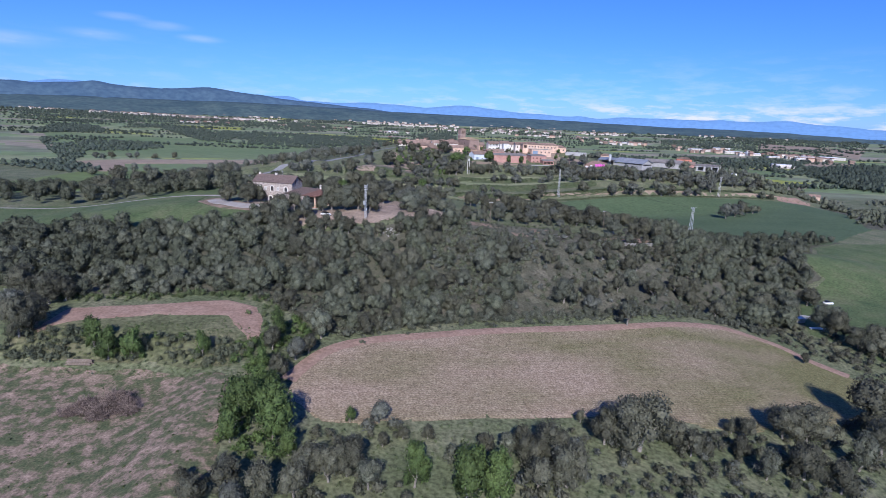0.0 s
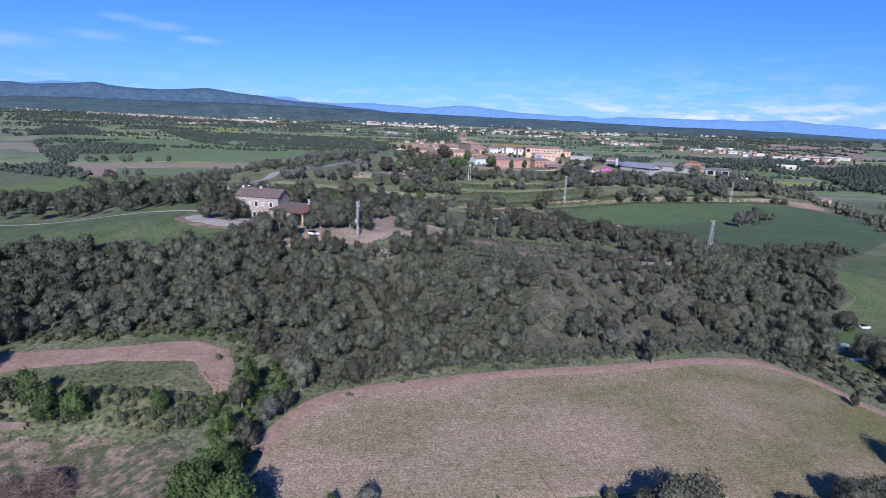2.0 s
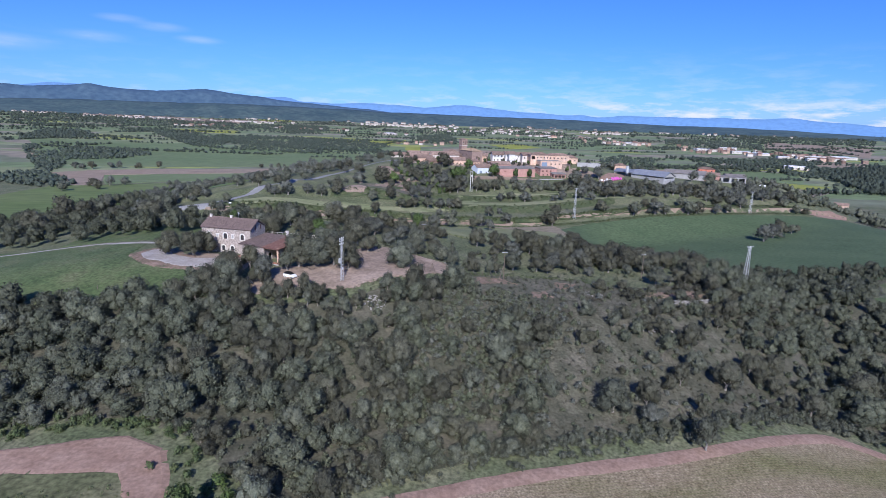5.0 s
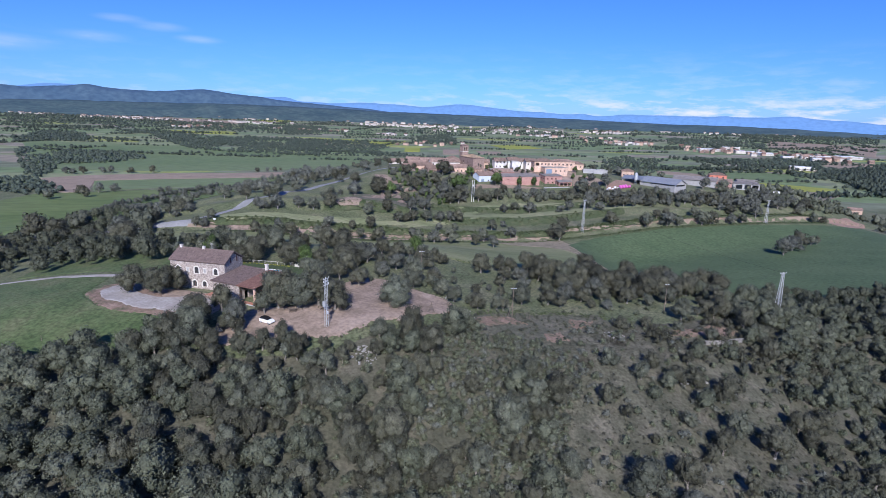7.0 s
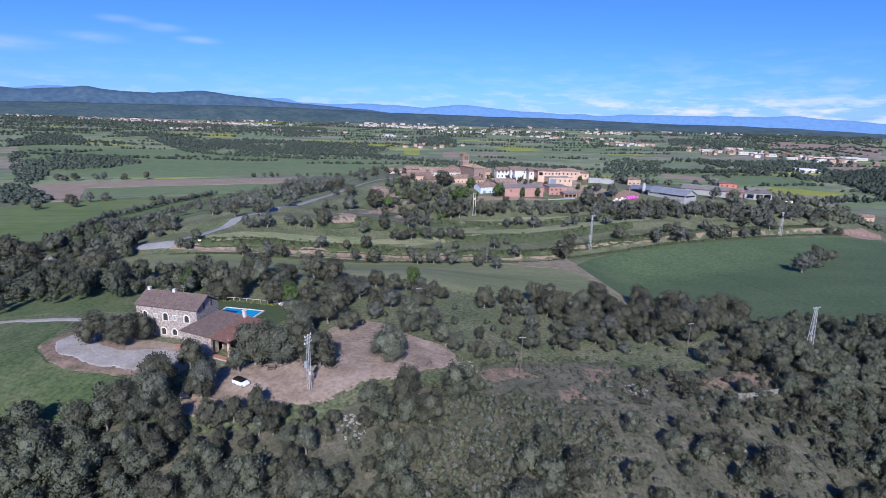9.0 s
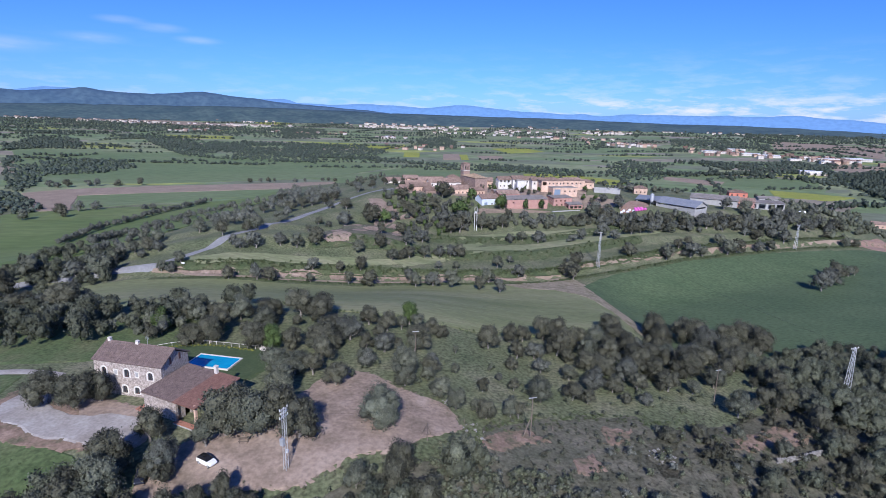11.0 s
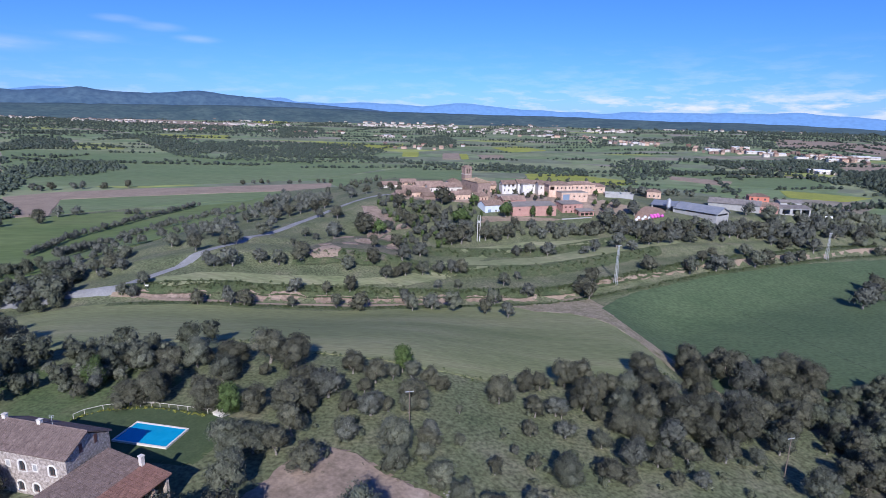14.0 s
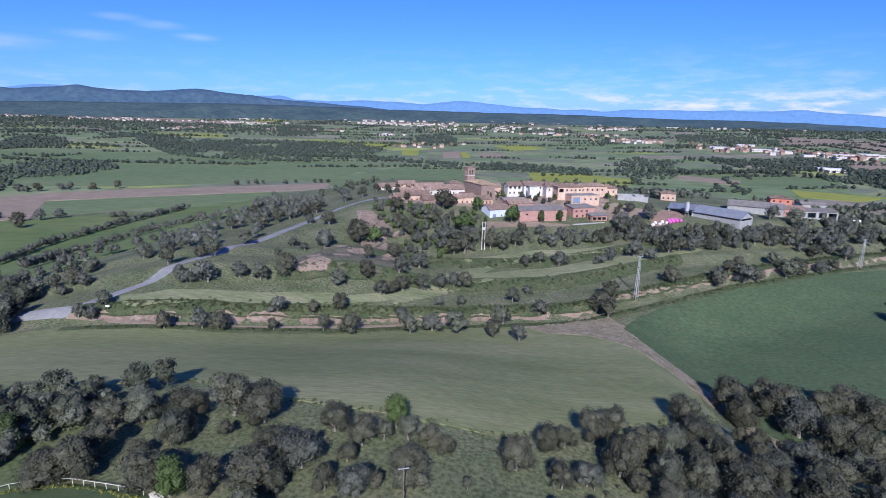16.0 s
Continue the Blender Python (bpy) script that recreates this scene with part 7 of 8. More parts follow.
house("village_house", 8.5, 512.5, 20, 13.5, 7.5, 4.4, "low house with orange tiles below the church", "plaster_ochre", "tile_old", 2.0, "gable", grid("front", (1.5, 4.6, 7.8, 11), (1.2,), 0.9, 1.3), V - 1)
house("village_house", 22.5, 513, 25, 8.5, 5.5, 3.9, "small lean-to house against the church", "plaster_ochre", "tile_old", 1.5, "mono", grid("front", (1, 3.8, 6.2), (1.0,), 0.9, 1.9, "shutter"), V - 1.4)
house("workshop", 28, 496.5, 25, 13.5, 10.5, 5.6, "pale blue-rendered workshop with brown tiled roof", "blue_wall", "tile_old", 2.4, "gable", [("front", 2, 0.2, 2.4, 2.8, "gate"), ("front", 7.5, 1.4, 1.1, 1.1, "window"), ("left", 3, 1.4, 1.1, 1.1, "window")], V - 6.2)
house("brick_barn", 54.8, 496.2, 16, 30.5, 10.5, 6.8, "long red-brick barn wall with a low grey roof", "brick", "fibre_roof", 1.3, "mono", [("front", 26, 0.5, 1.2, 2.3, "gate"), ("front", 4, 4.4, 1.2, 0.9, "open"), ("left", 3.5, 0.5, 2.4, 2.8, "door")], V - 7.4, 0.3, category="barn")
house("brick_barn", 43, 505.5, 16, 16, 8.5, 6.2, "brick outbuilding with orange tiles", "brick", "tile_old", 2.1, "gable", [("front", 3, 4.4, 1.2, 1.0, "open")], V - 4.6, 0.3, category="barn")
house("unfinished_house", 82, 508.5, 18, 15, 9.5, 6.6, "unfinished bare-brick house with a flat grey roof", "brick", "fibre_roof", 0.8, "mono", grid("front", (1.5, 5.0, 8.6), (4.0,), 1.5, 1.2, "shutter") + grid("front", (2.2, 6.2), (0.9,), 1.2, 1.3, "open") + grid("left", (2, 6), (3.9,), 1.2, 1.2), V - 7.2)
house("porch_house", 91, 501.3, 18, 10.8, 5.6, 3.8, "open brick porch with a sloping grey roof", "brick", "fibre_roof", 0.9, "mono", grid("front", (0.8, 4.1, 7.4), (1.0,), 2.6, 2.0, "open") + [("left", 1.1, 1.0, 2.8, 2.0, "open"), ("right", 1.1, 1.0, 2.8, 2.0, "open")], V - 8.2)
bm = bmesh.new()
slab(bm, (73.2, 487.2, 0), (0.925, 0.38, 0), (0.38, -0.925, 0), 23.0, 15, 23.4, 0.4)
tagged(part("retaining_wall", bm, M["concrete"]), "pale concrete retaining wall under the brick house", "wall", kind="structure")
house("village_house", 79.5, 537, 8, 17, 11, 9.0, "large ochre-rendered three-storey house with tiled roof", "plaster_ochre", "tile_old", 2.2, "hip", grid("front", (5.8, 8.8, 11.8, 14.6), (6.3,), 1.1, 1.3) + [("front", 1.0, 5.6, 3.0, 2.4, "open")] + grid("left", (2, 5, 8), (3.2, 6.3), 1.0, 1.3), V - 0.4)
house("village_house", 88, 528.5, 14, 20, 8.5, 5.4, "lower ochre wing with a flat roof and blue gate", "plaster_ochre", "fibre_roof", 0.4, "flat", [("front", 1.2, 0.5, 5.0, 3.9, "gate"), ("front", 9.2, 2.4, 1.2, 1.1, "window"), ("front", 13.2, 2.4, 1.2, 1.1, "window"), ("front", 17, 2.4, 1.2, 1.1, "window")], V - 1.2)
house("village_house", 98, 548, 8, 20, 9, 8.4, "pale ochre house with a roof terrace behind", "plaster_ochre", "tile_old", 2.0, "hip", grid("front", (2, 5.5, 9, 12.5, 16), (5.4,), 1.2, 1.4), V - 0.4)
house("village_house", 44.5, 549, 12, 10.5, 8, 7.0, "white-rendered house with dark balcony openings", "limewash", "tile_old", 2.3, "gable", grid("front", (1.2, 4.4, 7.6), (5.2,), 1.6, 1.8, "open") + grid("front", (1.2, 4.4, 7.6), (1.8,), 1.1, 1.3) + grid("left", (2, 5), (5.0,), 1.1, 1.4), V)
house("village_house", 55.5, 551, 16, 10, 8, 7.6, "white-rendered terraced house with tiled roof", "limewash", "tile_old", 2.3, "gable", grid("front", (1.4, 4.6, 7.2), (5.6,), 1.2, 1.7, "open") + grid("left", (2, 5), (5.4,), 1.1, 1.4), V)
house("village_house", 65.5, 553, 12, 10.5, 8, 7.0, "white-rendered end house with tiled roof", "limewash", "tile_old", 2.3, "gable", grid("front", (1.8, 5, 8), (5.0,), 1.0, 1.4), V)
house("white_block", 56, 537.5, 10, 5.0, 4.6, 8.2, "tall plain white-rendered block", "limewash", "fibre_roof", 0.3, "flat", (), V - 0.5)
house("village_house", 168.5, 590, -10, 11, 9, 5.2, "small pink-rendered house with orange tiles", "plaster_ochre", "tile_old", 2.1, "hip", grid("front", (1.5, 5, 8.4), (1.2,), 1.2, 1.4) + grid("left", (2, 5.5), (1.2,), 1.1, 1.4), None)
house("shed", 172, 650, 10, 14, 7, 4.0, "grey metal shed behind the village", "concrete", "fibre_roof", 0.8, "gable", (), None, category="shed")
house("barn_bay", 152, 523, -30, 15, 12, 6.0, "tall open bay of the cattle barn on steel posts", "concrete", "blue_sheet", 1.6, "mono", [("front", 0.8, 0.4, 13.4, 5.2, "open"), ("left", 0.8, 0.8, 10.4, 4.6, "open")], 22.8, 0.8, category="barn")
house("village_house", -27, 528, 12, 17, 9, 4.6, "low farmhouse with a long faded tile roof", "plaster_ochre", "tile_old", 2.5, "gable", grid("front", (2, 6, 10, 14), (1.2,), 0.9, 1.2), V - 0.5)
house("village_house", -12, 510, 22, 11, 8, 3.8, "small stone-coloured house with faded tiles", "church_stone", "tile_old", 2.1, "gable", grid("front", (2, 5, 8), (1.2,), 0.9, 1.2), V - 1.6)
house("village_house", -14, 545, 14, 20, 9, 5.4, "long rendered house with a tile roof behind the hall", "plaster_ochre", "tile_old", 2.5, "gable", grid("front", (2, 6, 10, 14), (3.0,), 0.9, 1.2), V)
house("village_house", 4, 546, 10, 9, 8, 8.2, "narrow tall house with a tiled roof", "plaster_white", "tile_old", 2.1, "hip", grid("front", (2, 5.5), (5.4,), 0.9, 1.2), V)
house("village_house", 12, 520, 22, 9, 6, 4.6, "low annexe with faded tiles beside the church", "plaster_white", "tile_old", 1.2, "mono", grid("front", (1.5, 5), (1.2,), 0.9, 1.4), V - 0.8)
house("village_house", 41, 517, 16, 15, 8, 4.8, "low rendered house with a grey roof", "plaster_ochre", "fibre_roof", 1.2, "gable", grid("front", (2, 6, 10), (1.4,), 0.9, 1.2), V - 3)
house("village_house", 70, 545, 8, 9, 8, 7.4, "pale rendered terraced house with tiles", "plaster_white", "tile_old", 2.2, "gable", grid("front", (1.6, 5.4), (4.6,), 1.1, 1.4), V)
house("village_house", 29, 556, 6, 14, 9, 5.0, "low ochre house behind the church", "plaster_ochre", "tile_old", 2.3, "gable", grid("front", (2, 6, 10), (1.4,), 0.9, 1.2), V)
house("village_house", 112, 556, -6, 12, 9, 6.8, "ochre village house with tiled hip roof", "plaster_ochre", "tile_old", 2.2, "hip", grid("front", (2, 5.5, 9), (4.0,), 0.9, 1.2), V - 1)
house("cattle_barn", 170.2, 506.3, -55, 30, 15, 6.2, "open-sided concrete cattle barn with a bluish sheet roof", "concrete", "blue_sheet", 3.4, "gable", [("left", 1.5, 2.0, 12, 3.6, "open"), ("front", 1.0, 4.9, 13.5, 1.0, "open"), ("front", 15.5, 4.9, 13.5, 1.0, "open"), ("right", 1.5, 4.6, 12, 1.1, "open")], 21.8, 0.9, category="barn")
house("hay_barn", 216, 552, -30, 34, 20, 4.4, "wide low barn with a faded brown roof", "concrete", "fibre_roof", 2.4, "gable", (), 22.6, 0.7, category="barn")
house("hay_barn", 233, 543, -24, 18, 11, 4.0, "low brick stable with orange-brown roof", "brick", "tile_old", 2.3, "gable", grid("front", (2, 6, 10, 14), (1.2,), 1.2, 1.2, "open"), 22.5, 0.4, category="barn")
house("red_house", 243, 570, -16, 14, 10, 7.0, "two-storey farmhouse rendered in bright red", "plaster_red", "tile_old", 2.1, "hip", grid("front", (1.6, 5.8, 10.5), (1.0, 4.2), 1.3, 1.5) + grid("left", (2, 6), (4.2,), 1.2, 1.4), 23.0)
house("machine_shed", 250, 541, -8, 27, 9, 4.2, "long open machine shed with white gable end", "concrete", "fibre_roof", 1.0, "mono", grid("front", (1, 8, 15, 21), (0.0,), 5.0, 3.4, "open"), 21.5, 0.5, category="shed")
house("shed", 282, 592, -8, 18, 10, 4.0, "farm shed with a grey sheet roof", "concrete", "fibre_roof", 1.4, "gable", (), None, category="shed")
house("country_house", 470, 700, -30, 14, 10, 4.5, "pale country house among dark trees", "plaster_ochre", "tile_old", 2.3, "gable", grid("front", (2, 6, 10), (1.2,), 1.2, 1.4), None)
house("country_house", 420, 640, -30, 9, 6, 3.0, "small white flat-roofed garden building", "plaster_white", "fibre_roof", 0.3, "flat", [("front", 1, 0.3, 6.5, 2.2, "open")], None)
# walled garden with a small pool
court = new("garden_wall")
court.matrix_basis = pose(126, 546, height(126, 546) + 0.2, 0, 0, -8)
for x0, x1, y0, y1 in ((-10, 10, -6, -5.75), (-10, 10, 5.75, 6), (-10, -9.75, -5.75, 5.75), (9.75, 10, -5.75, 5.75), (2, 2.2, -5.75, 5.75)):
    bm = bmesh.new()
    box(bm, x0, x1, y0, y1, -3, 2.0)
    for k in range(int((x1 - x0) / 2.5) + 1):
        if x1 - x0 > 5:
            box(bm, x0 + k * 2.5, x0 + k * 2.5 + 0.35, y0 - 0.05, y1 + 0.05, 2.0, 2.5)
    part("wall_panel", bm, M["concrete"], court)
bm = bmesh.new()
box(bm, -9, 1.5, -4.5, 4.5, -2.8, 0.35)
part("basin", bm, M["pool_water"], court, "pale blue pool basin")
tagged(court, "white-walled garden with a pale blue pool", "garden wall")

# ---- masts, poles and wires ----
def lattice_mast(x, y, h, base, top, label, arms=((0.0, 1.6),), turn=0.0):
    """A four-legged steel mast with cross bracing, arms and insulators."""
    root = new("lattice_mast")
    root.matrix_basis = pose(x, y, height(x, y), 0, 0, turn)
    at = lambda k, z: Vector(((-1, 1, 1, -1)[k] * (base + (top - base) * z / h) / 2, (-1, -1, 1, 1)[k] * (base + (top - base) * z / h) / 2, z))
    for k in range(4):
        bm = bmesh.new()
        tube_between(bm, at(k, -0.5), at(k, h), 0.075 if base > 1 else 0.05, 5)
        part("leg", bm, M["galvanised"], root)
    n = int(h / 0.95)
    for k in range(4):
        bm = bmesh.new()
        for i in range(n):
            z0, z1 = h * i / n, h * (i + 1) / n
            a, b = (k, (k + 1) % 4) if i % 2 else ((k + 1) % 4, k)
            tube_between(bm, at(a, z0), at(b, z1), 0.035 if base > 1 else 0.022, 4)
        part("bracing", bm, M["galvanised"], root)
    for drop, reach in arms:
        bm = bmesh.new()
        z = h - drop
        tube_between(bm, (-reach, 0, z), (reach, 0, z), 0.07, 5)
        tube_between(bm, (-reach, 0, z), (0, 0, z + 0.35), 0.035, 4)
        tube_between(bm, (reach, 0, z), (0, 0, z + 0.35), 0.035, 4)
        arm = part("crossarm", bm, M["galvanised"], root)
        for u in (-reach, 0, reach):
            bm = bmesh.new()
            for i in range(3):
                bmesh.ops.create_cone(bm, cap_ends=True, segments=8, radius1=0.13 if base > 1 else 0.075, radius2=0.04, depth=0.12, matrix=Matrix.Translation((u * 0.95, 0, z + 0.12 + 0.13 * i)))
            part("insulator", bm, M["white_paint"], arm)
    return tagged(root, label, "pylon", "power line")


lattice_mast(118.3, 259.1, 15.6, 1.5, 0.55, "grey galvanised lattice power mast on the wooded slope", ((0.2, 1.5),), 20)
lattice_mast(82.3, 398.5, 19.5, 1.3, 0.5, "grey galvanised lattice power mast beside the lane", ((0.2, 1.3),), 20)
lattice_mast(235.5, 472.5, 17.0, 1.6, 0.55, "grey galvanised lattice power mast at the wheat edge", ((0.2, 1.4),), 20)
mast = lattice_mast(-28.9, 197.9, 12.2, 0.62, 0.5, "pale lattice power mast with transformer in the yard", ((0.1, 1.0), (0.8, 0.9), (1.6, 1.1)), 65)
bm = bmesh.new()
box(bm, -0.95, -0.35, -0.35, 0.35, 5.3, 6.7)
for i in range(6):
    box(bm, -1.02, -0.28, -0.32 + 0.12 * i, -0.27 + 0.12 * i, 5.4, 6.6)
part("transformer", bm, M["galvanised"], mast, "ribbed grey transformer")
bm = bmesh.new()
box(bm, 0.34, 0.62, -0.2, 0.2, 3.2, 3.9)
part("switch_box", bm, M["white_paint"], mast, "small white switch box")
bm = bmesh.new()
for i in range(3):
    tube_between(bm, (-0.8, -0.25 + 0.25 * i, 6.7), (-0.1, -0.25 + 0.25 * i, 8.2), 0.03, 4)
part("lead", bm, M["rubber"], mast)


def pole(x, y, h, r, mat, label, twin=0.0, stay=None):
    root = new("utility_pole")
    root.matrix_basis = pose(x, y, height(x, y), 0, 0, 15)
    for dx in ((-twin / 2, twin / 2) if twin else (0,)):
        bm = bmesh.new()
        bmesh.ops.create_cone(bm, cap_ends=True, segments=8, radius1=r, radius2=r * 0.65, depth=h + 1, matrix=Matrix.Translation((dx, 0, (h - 1) / 2)))
        part("shaft", bm, M[mat], root)
    bm = bmesh.new()
    box(bm, -0.9, 0.9, -0.06, 0.06, h - 0.5, h - 0.35)
    part("crossarm", bm, M["galvanised"], root)
    if twin:
        bm = bmesh.new()
        box(bm, -0.5, 0.5, -0.45, 0.1, h - 4.2, h - 3.0)
        part("transformer", bm, M["pole_concrete"], root)
    if stay:
        bm = bmesh.new()
        tube_between(bm, (0, 0, h * 0.55), (stay, 0.2, -0.2), r * 0.7, 6)
        part("stay", bm, M[mat], root)
    return tagged(root, label, "pole", "power line")


pole(17.7, 446.0, 15.0, 0.24, "pole_concrete", "pair of white concrete power poles on the terrace", twin=1.5)
pole(18.4, 216.8, 10.0, 0.13, "timber", "slender weathered timber pole with a leaning stay", stay=-1.8)
pole(72.2, 245.0, 9.5, 0.13, "timber", "slender weathered timber pole in the open wood")
pole(-8.2, 246.0, 8.0, 0.12, "timber", "thin weathered timber pole among small trees")


def wire(points, sag):
    """One cable as a single thin tube that sags between its supports."""
    line = [Vector(points[0])]
    for a, b in zip(points, points[1:]):
        a, b = Vector(a), Vector(b)
        for i in range(1, 13):
            u = i / 12
            line.append(a + (b - a) * u - Vector((0, 0, sag * 4 * u * (1 - u))))
    bm = bmesh.new()
    rings = []
    for p in line:
        side = Vector((line[-1].y - line[0].y, line[0].x - line[-1].x, 0)).normalized() * 0.009
        rings.append([bm.verts.new(p + side), bm.verts.new(p + Vector((0, 0, 0.009))), bm.verts.new(p - side), bm.verts.new(p - Vector((0, 0, 0.009)))])
    for r, q in zip(rings, rings[1:]):
        for k in range(4):
            bm.faces.new((r[k], r[(k + 1) % 4], q[(k + 1) % 4], q[k]))
    tagged(part("power_cable", bm, M["rubber"]), "thin dark overhead power cable", "cable", "overhead cables")


def top_of(x, y, h):
    return (x, y, height(x, y) + h)


for o in (-0.9, 0.0, 0.9):
    wire([top_of(-28.9 + o * 0.4, 197.9 + o, 12.1), top_of(18.4, 216.8 + o, 9.9), top_of(72.2, 245 + o, 9.4), top_of(118.3, 259.1 + o, 15.6)], 1.2)
    wire([top_of(118.3 + o, 259.1, 15.6), top_of(82.3 + o, 398.5, 19.4)], 3.0)
    wire([top_of(82.3 + o, 398.5, 19.4), top_of(17.7 + o, 446, 14.6)], 1.5)
    wire([top_of(82.3 + o, 398.7, 19.4), top_of(235.5 + o, 472.5, 17)], 2.5)


# ---- cars ----
def hatchback(x, y, turn, paint, label):
    """A small five-door car: shaped body, dark glasshouse, roof, wheels and lamps."""
    root = new("car")
    root.matrix_basis = pose(x, y, height(x, y) + 0.22, 0, 0, turn)
    L, W = 3.9, 1.7

    def shell(stations, name, mat, label=""):
        bm = bmesh.new()
        rings = []
        for sx, half, z0, z1, cut in stations:
            rings.append([bm.verts.new((sx, yy, zz)) for yy, zz in ((-half, z0), (half, z0), (half, z1 - cut), (half - cut, z1), (-half + cut, z1), (-half, z1 - cut))])
        for a, b in zip(rings, rings[1:]):
            for k in range(6):
                bm.faces.new((a[k], a[(k + 1) % 6], b[(k + 1) % 6], b[k]))
        bm.faces.new(rings[0][::-1]), bm.faces.new(rings[-1])
        bmesh.ops.recalc_face_normals(bm, faces=bm.faces)
        return part(name, bm, mat, root, label)

    shell([(-1.95, 0.70, 0.32, 0.78, 0.06), (-1.82, 0.82, 0.22, 0.92, 0.08), (-0.6, 0.85, 0.18, 0.95, 0.08), (0.7, 0.85, 0.18, 0.95, 0.08), (1.3, 0.83, 0.20, 0.88, 0.10), (1.85, 0.74, 0.25, 0.74, 0.10), (1.97, 0.62, 0.32, 0.62, 0.06)], "body", M[paint])
    shell([(-1.75, 0.74, 0.93, 1.02, 0.04), (-1.45, 0.72, 0.93, 1.36, 0.16), (0.15, 0.70, 0.93, 1.40, 0.16), (0.95, 0.76, 0.93, 0.97, 0.03)], "glasshouse", M["black_gloss"], "dark tinted windows")
    shell([(-1.4, 0.58, 1.35, 1.40, 0.03), (-0.6, 0.60, 1.39, 1.45, 0.03), (0.1, 0.58, 1.38, 1.43, 0.03)], "roof_panel", M["black_gloss"] if paint == "white_paint" else M[paint])
    for wx in (-1.22, 1.25):
        for wy in (-0.76, 0.76):
            bm = bmesh.new()
            bmesh.ops.create_cone(bm, cap_ends=True, segments=16, radius1=0.31, radius2=0.31, depth=0.2, matrix=Matrix.Translation((wx, wy, 0.1)) @ Matrix.Rotation(math.pi / 2, 4, "X"))
            wheel = part("wheel", bm, M["rubber"], root, "black tyre")
            bm = bmesh.new()
            bmesh.ops.create_cone(bm, cap_ends=True, segments=12, radius1=0.19, radius2=0.19, depth=0.22, matrix=Matrix.Translation((wx, wy, 0.1)) @ Matrix.Rotation(math.pi / 2, 4, "X"))
            part("rim", bm, M["galvanised"], wheel, "metal rim")
    for wy in (-0.55, 0.55):
        bm = bmesh.new()
        box(bm, 1.86, 1.93, wy - 0.16, wy + 0.16, 0.5, 0.66)
        part("headlight", bm, M["white_film"], root, "clear headlight")
        bm = bmesh.new()
        box(bm, -1.96, -1.90, wy - 0.14, wy + 0.14, 0.55, 0.74)
        part("tail_light", bm, M["plaster_red"], root, "red tail light")
    return tagged(root, label, "car")


hatchback(-43.6, 198.6, -28, "white_paint", "white small hatchback with a black roof on the yard")
hatchback(-53.6, 194.6, -70, "dark_paint", "dark blue car parked in the shade of trees")

# picnic table, tripod frame, timber stack
table = new("picnic_table")
table.matrix_basis = pose(-38.9, 204.4, height(-38.9, 204.4) + 0.2, 0, 0, 8)
for k in range(5):
    bm = bmesh.new()
    box(bm, -0.95, 0.95, -0.38 + 0.155 * k, -0.24 + 0.155 * k, 0.70, 0.75)
    part("board", bm, M["timber"], table)
for sy in (-0.72, 0.72):
    bm = bmesh.new()
    box(bm, -0.95, 0.95, sy - 0.14, sy + 0.14, 0.42, 0.47)
    part("seat", bm, M["timber"], table)
for sx in (-0.7, 0.7):
    bm = bmesh.new()
    tube_between(bm, (sx, -0.7, -0.2), (sx, -0.2, 0.7), 0.05, 4)
    tube_between(bm, (sx, 0.7, -0.2), (sx, 0.2, 0.7), 0.05, 4)
    tube_between(bm, (sx, -0.8, 0.4), (sx, 0.8, 0.4), 0.05, 4)
    part("trestle", bm, M["timber"], table)
tagged(table, "weathered wooden picnic table under the yard trees", "table")
tripod = new("timber_tripod")
tripod.matrix_basis = pose(-3.9, 209.9, height(-3.9, 209.9) + 0.1, 0, 0, 20)
for a in (0.4, 2.5, 4.6):
    bm = bmesh.new()
    tube_between(bm, (math.cos(a) * 1.3, math.sin(a) * 1.3, -0.2), (-math.cos(a) * 0.1, -math.sin(a) * 0.1, 3.1), 0.07, 6)
    part("leg", bm, M["timber"], tripod)
tagged(tripod, "tripod of weathered wooden poles at the yard edge", "tripod")
stack = new("timber_stack")
stack.matrix_basis = pose(-78.5, 110.6, height(-78.5, 110.6), 0, 0, 4)
for row in range(4):
    for k in range(5 - row):
        bm = bmesh.new()
        tube_between(bm, (-2.6 + RNG.uniform(-0.4, 0.2), -0.7 + 0.34 * k + 0.15 * row, 0.17 + 0.28 * row), (2.4 + RNG.uniform(-0.2, 0.5), -0.7 + 0.34 * k + 0.15 * row, 0.17 + 0.28 * row), 0.16, 6)
        part("beam", bm, M["timber"], stack)
tagged(stack, "stack of grey weathered timber beams beside the bushes", "timber stack")


